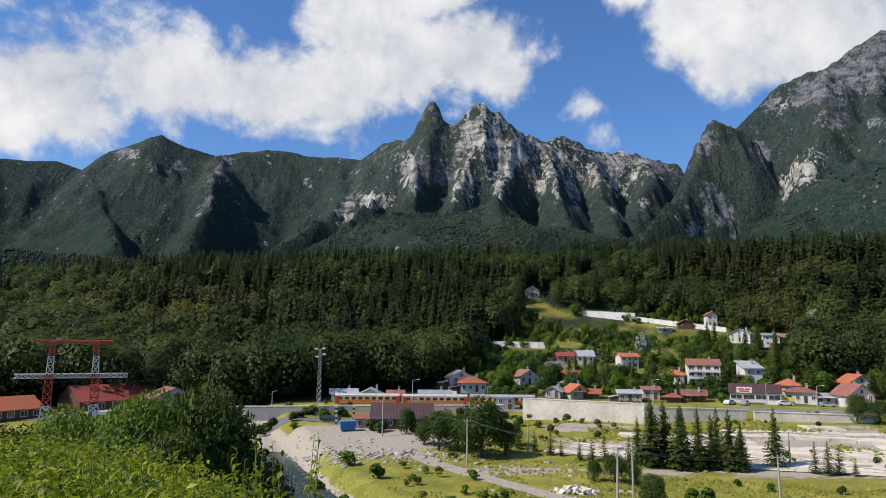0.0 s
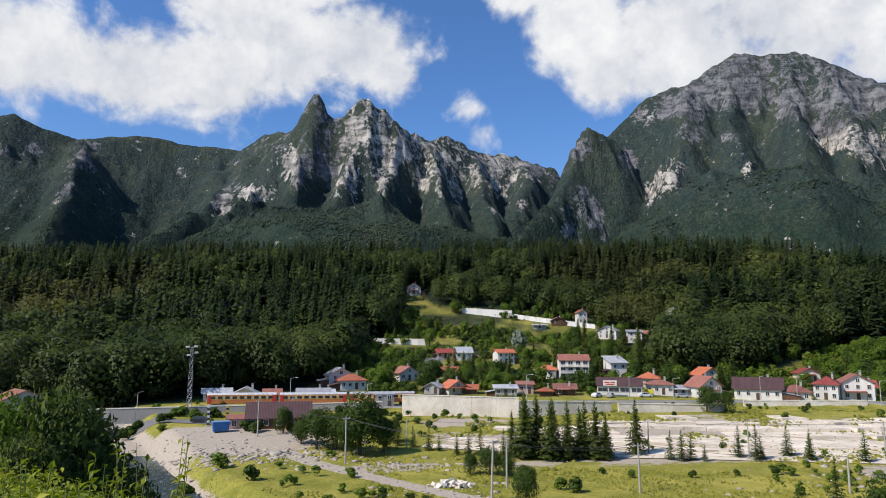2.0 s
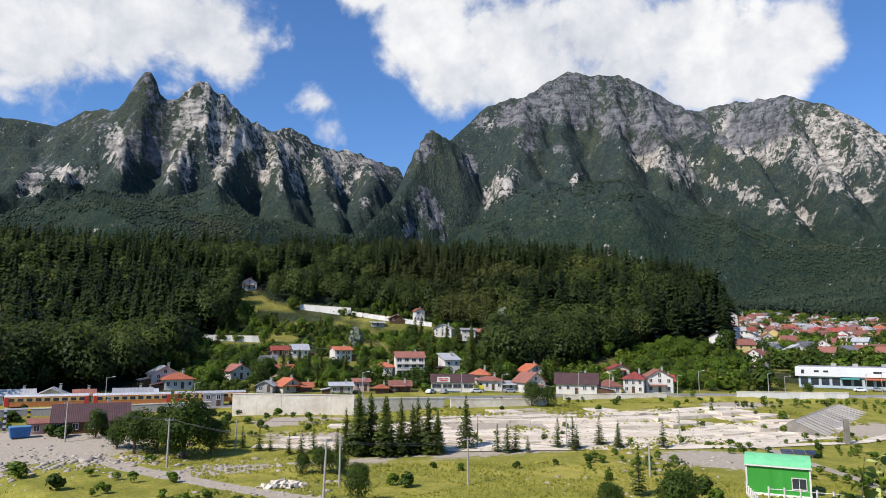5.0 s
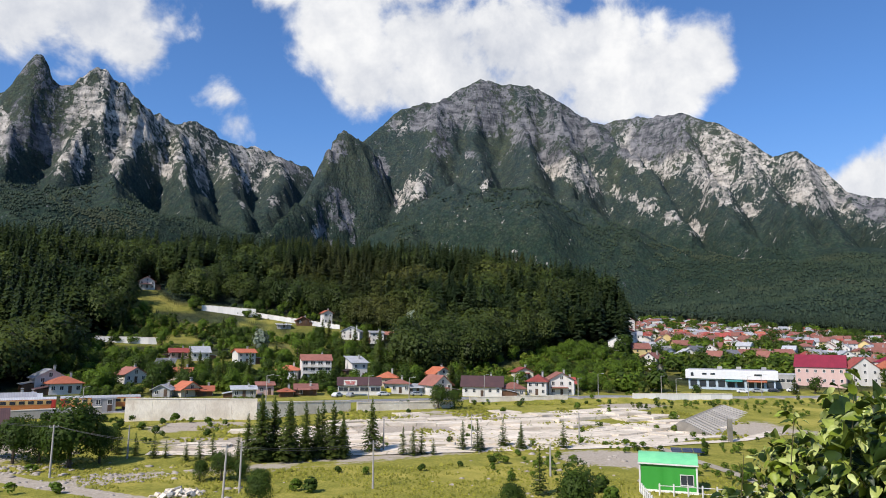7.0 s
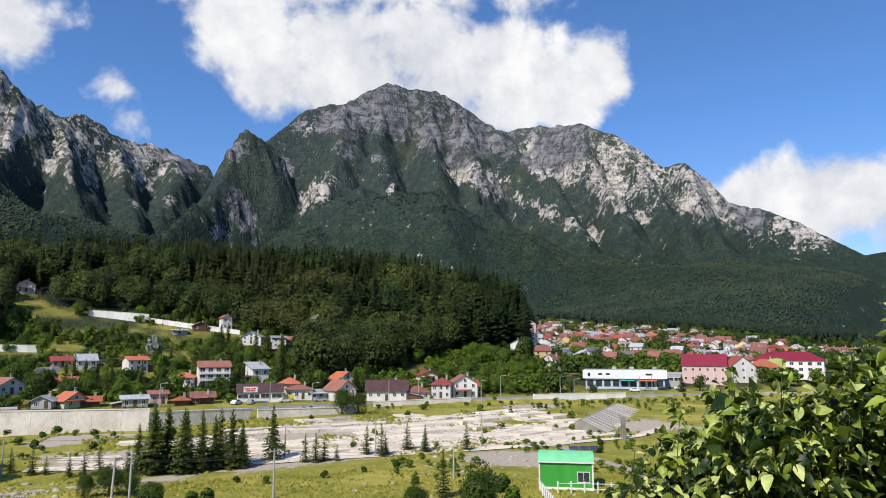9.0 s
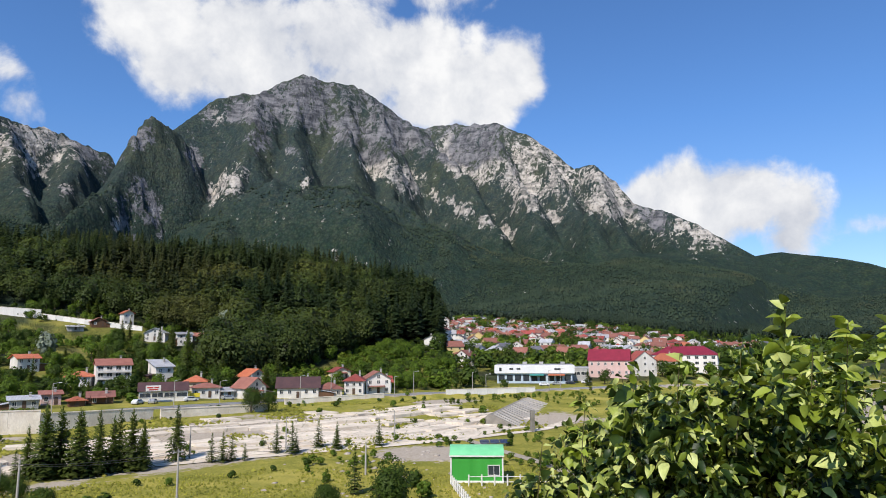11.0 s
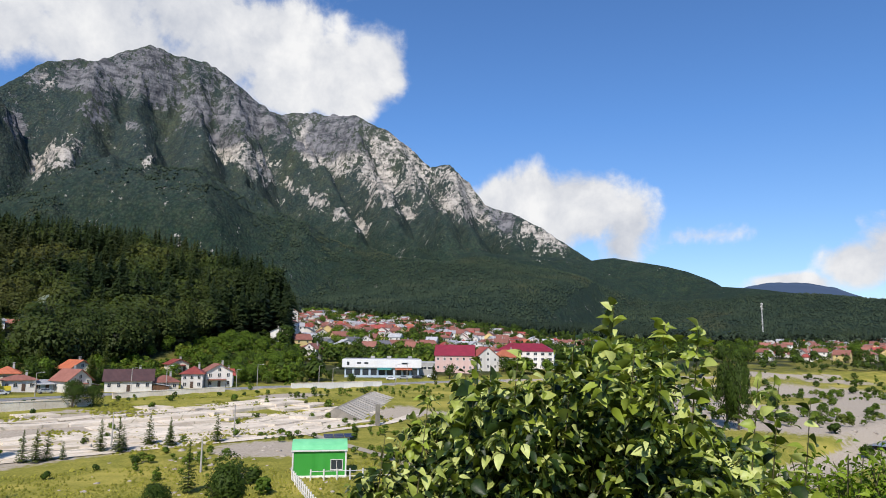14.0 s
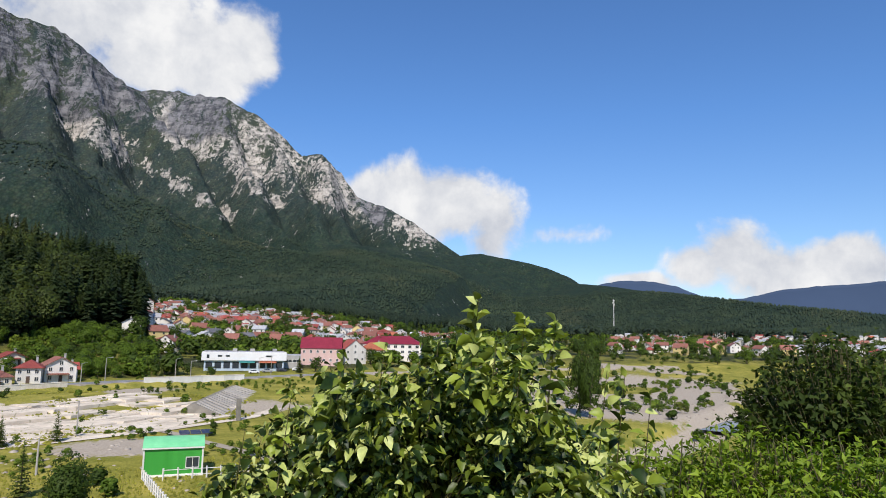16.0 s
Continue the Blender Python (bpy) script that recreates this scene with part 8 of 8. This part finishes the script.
for k, (a, r, tz, w, c) in enumerate(((88.5, 7.2, 19.05, 0.8, 2600), (93, 7.6, 19.1, 1.0, 3400), (97.5, 7.4, 19.1, 1.0, 3400), (102, 7.2, 19.15, 1.1, 3600), (106, 7.0, 19.15, 1.0, 2400), (90, 5.6, 18.75, 0.7, 2000), (96, 5.4, 18.8, 0.8, 2200), (102, 5.4, 18.8, 0.8, 2200))):
    bank_shrub(a, r, 1.4, w, c * 13 // 10, 0.085, M_WILLOW, "bright green narrow-leaved shrub on the bank", tz, 60 + k, 0.42)
bank_shrub(100.5, 13.0, 6.0, 1.7, 15000, 0.13, M_LEAF_DARK, "dark small-leaved tree beside the bank", 20.15, 81, 0.55)
bank_shrub(105.5, 12.5, 6.0, 1.6, 10000, 0.13, M_LEAF_DARK, "dark small-leaved tree beside the bank", 19.9, 82, 0.55)
bank_shrub(94.5, 16.0, 5.0, 1.2, 2600, 0.14, M_LEAF, "green shrub below the bank", 18.0, 83, 0.5)

# dark trees and a spruce below the bank, sunlight painted into the left ones
for a, r, tz, w in ((-23.4, 26, 18.5, 0.85), (-18.8, 25, 18.6, 0.8), (-17.0, 28, 16.6, 0.6), (-26.8, 30, 17.6, 0.7), (-21, 22, 17.6, 0.75), (-17.4, 21, 16.2, 0.55)):
    p = polar(a, r)
    z = ground_at(p.x, p.y)
    tree(LITBIG[0] if a < -22 else DARKBIG[rt.randrange(2)], p.x, p.y, (tz - z) / 0.99, w * 0.95, "dense leafy green tree below the bank", "broadleaf_tree", "trees below the bank", z)
p = polar(-20.3, 23)
tree(SPRUCES[2], p.x, p.y, 18.95 - ground_at(p.x, p.y), 0.8, "dark spruce standing among broadleaf trees", "spruce")
for k, (a, r, tz, w, c) in enumerate(((-33, 22, 17.8, 2.2, 4200), (-29, 20, 17.9, 2.0, 3800), (-36, 20, 18.0, 2.0, 3200), (-8.2, 40, 12.6, 1.6, 2200), (-6.6, 44, 11.2, 1.8, 2200), (-10.5, 30, 14.0, 1.4, 2000), (-3, 52, 8.2, 1.5, 1500), (-12.6, 20, 15.9, 1.1, 2200), (4, 60, 5.0, 1.6, 1500))):
    bank_shrub(a, r, 2.0, w, c * 17 // 10, 0.10, M_LEAF_DARK if k in (0, 1, 2) else M_LEAF, "olive green shrub below the bank", tz, 90 + k, 0.5)


def build_weeds():
    """Tall weeds and grass on the shelf in front of the camera."""
    rng = random.Random(70)
    shapes = [simple_leaf(0.068, 0.034, c) for c in (0.2, 0.6)]
    poses, stalks = [], ([], [])
    n = 0
    while n < 2600:
        a, r = rng.uniform(-40, -8), 3.4 + 11 * rng.random() ** 0.8
        reach = np.interp(a, [-60, -30, -14, -6], [40, 16, 7, 2.6])
        if r > reach + 1.5:
            continue
        n += 1
        p = polar(a, r)
        p.z = ground_at(p.x, p.y)
        # the outline of the weeds sinks from the shelf's far side towards the drop
        h = min(rng.uniform(0.25, 0.95), max(0.10, 20 + (np.interp(a, [-40, -32, -25, -17, -12], [-0.085, -0.098, -0.118, -0.165, -0.200]) + rng.gauss(0, 0.018)) * r - p.z))
        lean = Vector((rng.gauss(0, 0.12), rng.gauss(0, 0.12), 1)).normalized()
        if n % 5 == 0:
            twig(*stalks, p, p + lean * h, 0.005, 0.002)
        for j in range(21):
            u = rng.uniform(0.2, 1.0)
            d = Vector((rng.gauss(0, 1), rng.gauss(0, 1), rng.gauss(0.5, 0.5))).normalized()
            x = d.cross(Vector((rng.gauss(0, 0.5), rng.gauss(0, 0.5), 1))).normalized()
            poses.append(Matrix.Translation(p + lean * h * u + Vector((rng.gauss(0, 0.05), rng.gauss(0, 0.05), 0))) @ Matrix((x, d, x.cross(d))).transposed().to_4x4() @ Matrix.Scale(rng.uniform(0.7, 1.5), 4))
    for k in range(48):          # a few tall stalks
        a, r = rng.uniform(-27, -10), rng.uniform(4.5, 7.5)
        p = polar(a, r)
        p.z = ground_at(p.x, p.y)
        e = p + Vector((rng.gauss(0, 0.1), rng.gauss(0, 0.1), max(0.5, 20 - rng.uniform(0.12, 0.19) * r - p.z)))
        twig(*stalks, p, e, 0.006, 0.003)
        for j in range(16):
            u = rng.uniform(0.35, 1.0)
            d = Vector((rng.gauss(0, 1), rng.gauss(0, 1), rng.gauss(0.8, 0.5))).normalized()
            x = d.cross(Vector((0.1, 0.2, 1))).normalized()
            poses.append(Matrix.Translation(p.lerp(e, u)) @ Matrix((x, d, x.cross(d))).transposed().to_4x4() @ Matrix.Scale(rng.uniform(0.6, 1.2), 4))
    v, t = join_leaves(shapes, poses)
    tagged(new("weeds", mesh_of("weeds", v, t, M_WEED)), "tall yellow-green weeds on the bank", "weeds", kind="stuff")
    tagged(part("weed_stalks", twigs_mesh("weed_stalks", stalks, M_STALK), None, None), "thin dry weed stalks on the bank", "weeds", kind="stuff")
    # meadow tussocks further off
    rg = np.random.default_rng(9)
    m = 36000
    a, r = rg.uniform(-12, 62, m), np.sqrt(rg.uniform(70 ** 2, 152 ** 2, m))
    x, y = r * np.sin(np.radians(a)), r * np.cos(np.radians(a))
    d, _ = from_polyline(x, y, PATHWAY)
    d2, _ = from_polyline(x, y, RIVER)
    ok = (d > 2.0) & (d2 > 9) & (fbm(x, y, 12, 3, 33) > 0.40) & ((r < 118) | (x < 18)) & (np.hypot(x + 15, y - 145) > 21)
    tuft = [tiny_shape(rng, 0.55) for _ in range(5)]
    m2 = 9000
    x2, y2 = rg.uniform(14, 165, m2), rg.uniform(100, 172, m2)
    ok2 = (y2 < rail_y(x2) - 10) & (fbm(x2, y2, 9, 3, 37) > 0.60)
    scatter("terrace_tufts", tuft, x2[ok2], y2[ok2], rg.uniform(0.25, 0.7, ok2.sum()), 1.6, M_GRASSBLADE, "yellow-green tufts growing between the slabs", 0.05, "grass")
    scatter("tussocks", tuft, x[ok], y[ok], rg.uniform(0.12, 0.40, ok.sum()), 1.0, M_GRASSBLADE, "rough grass tussocks in the meadow", 0.05, "grass")


build_weeds()
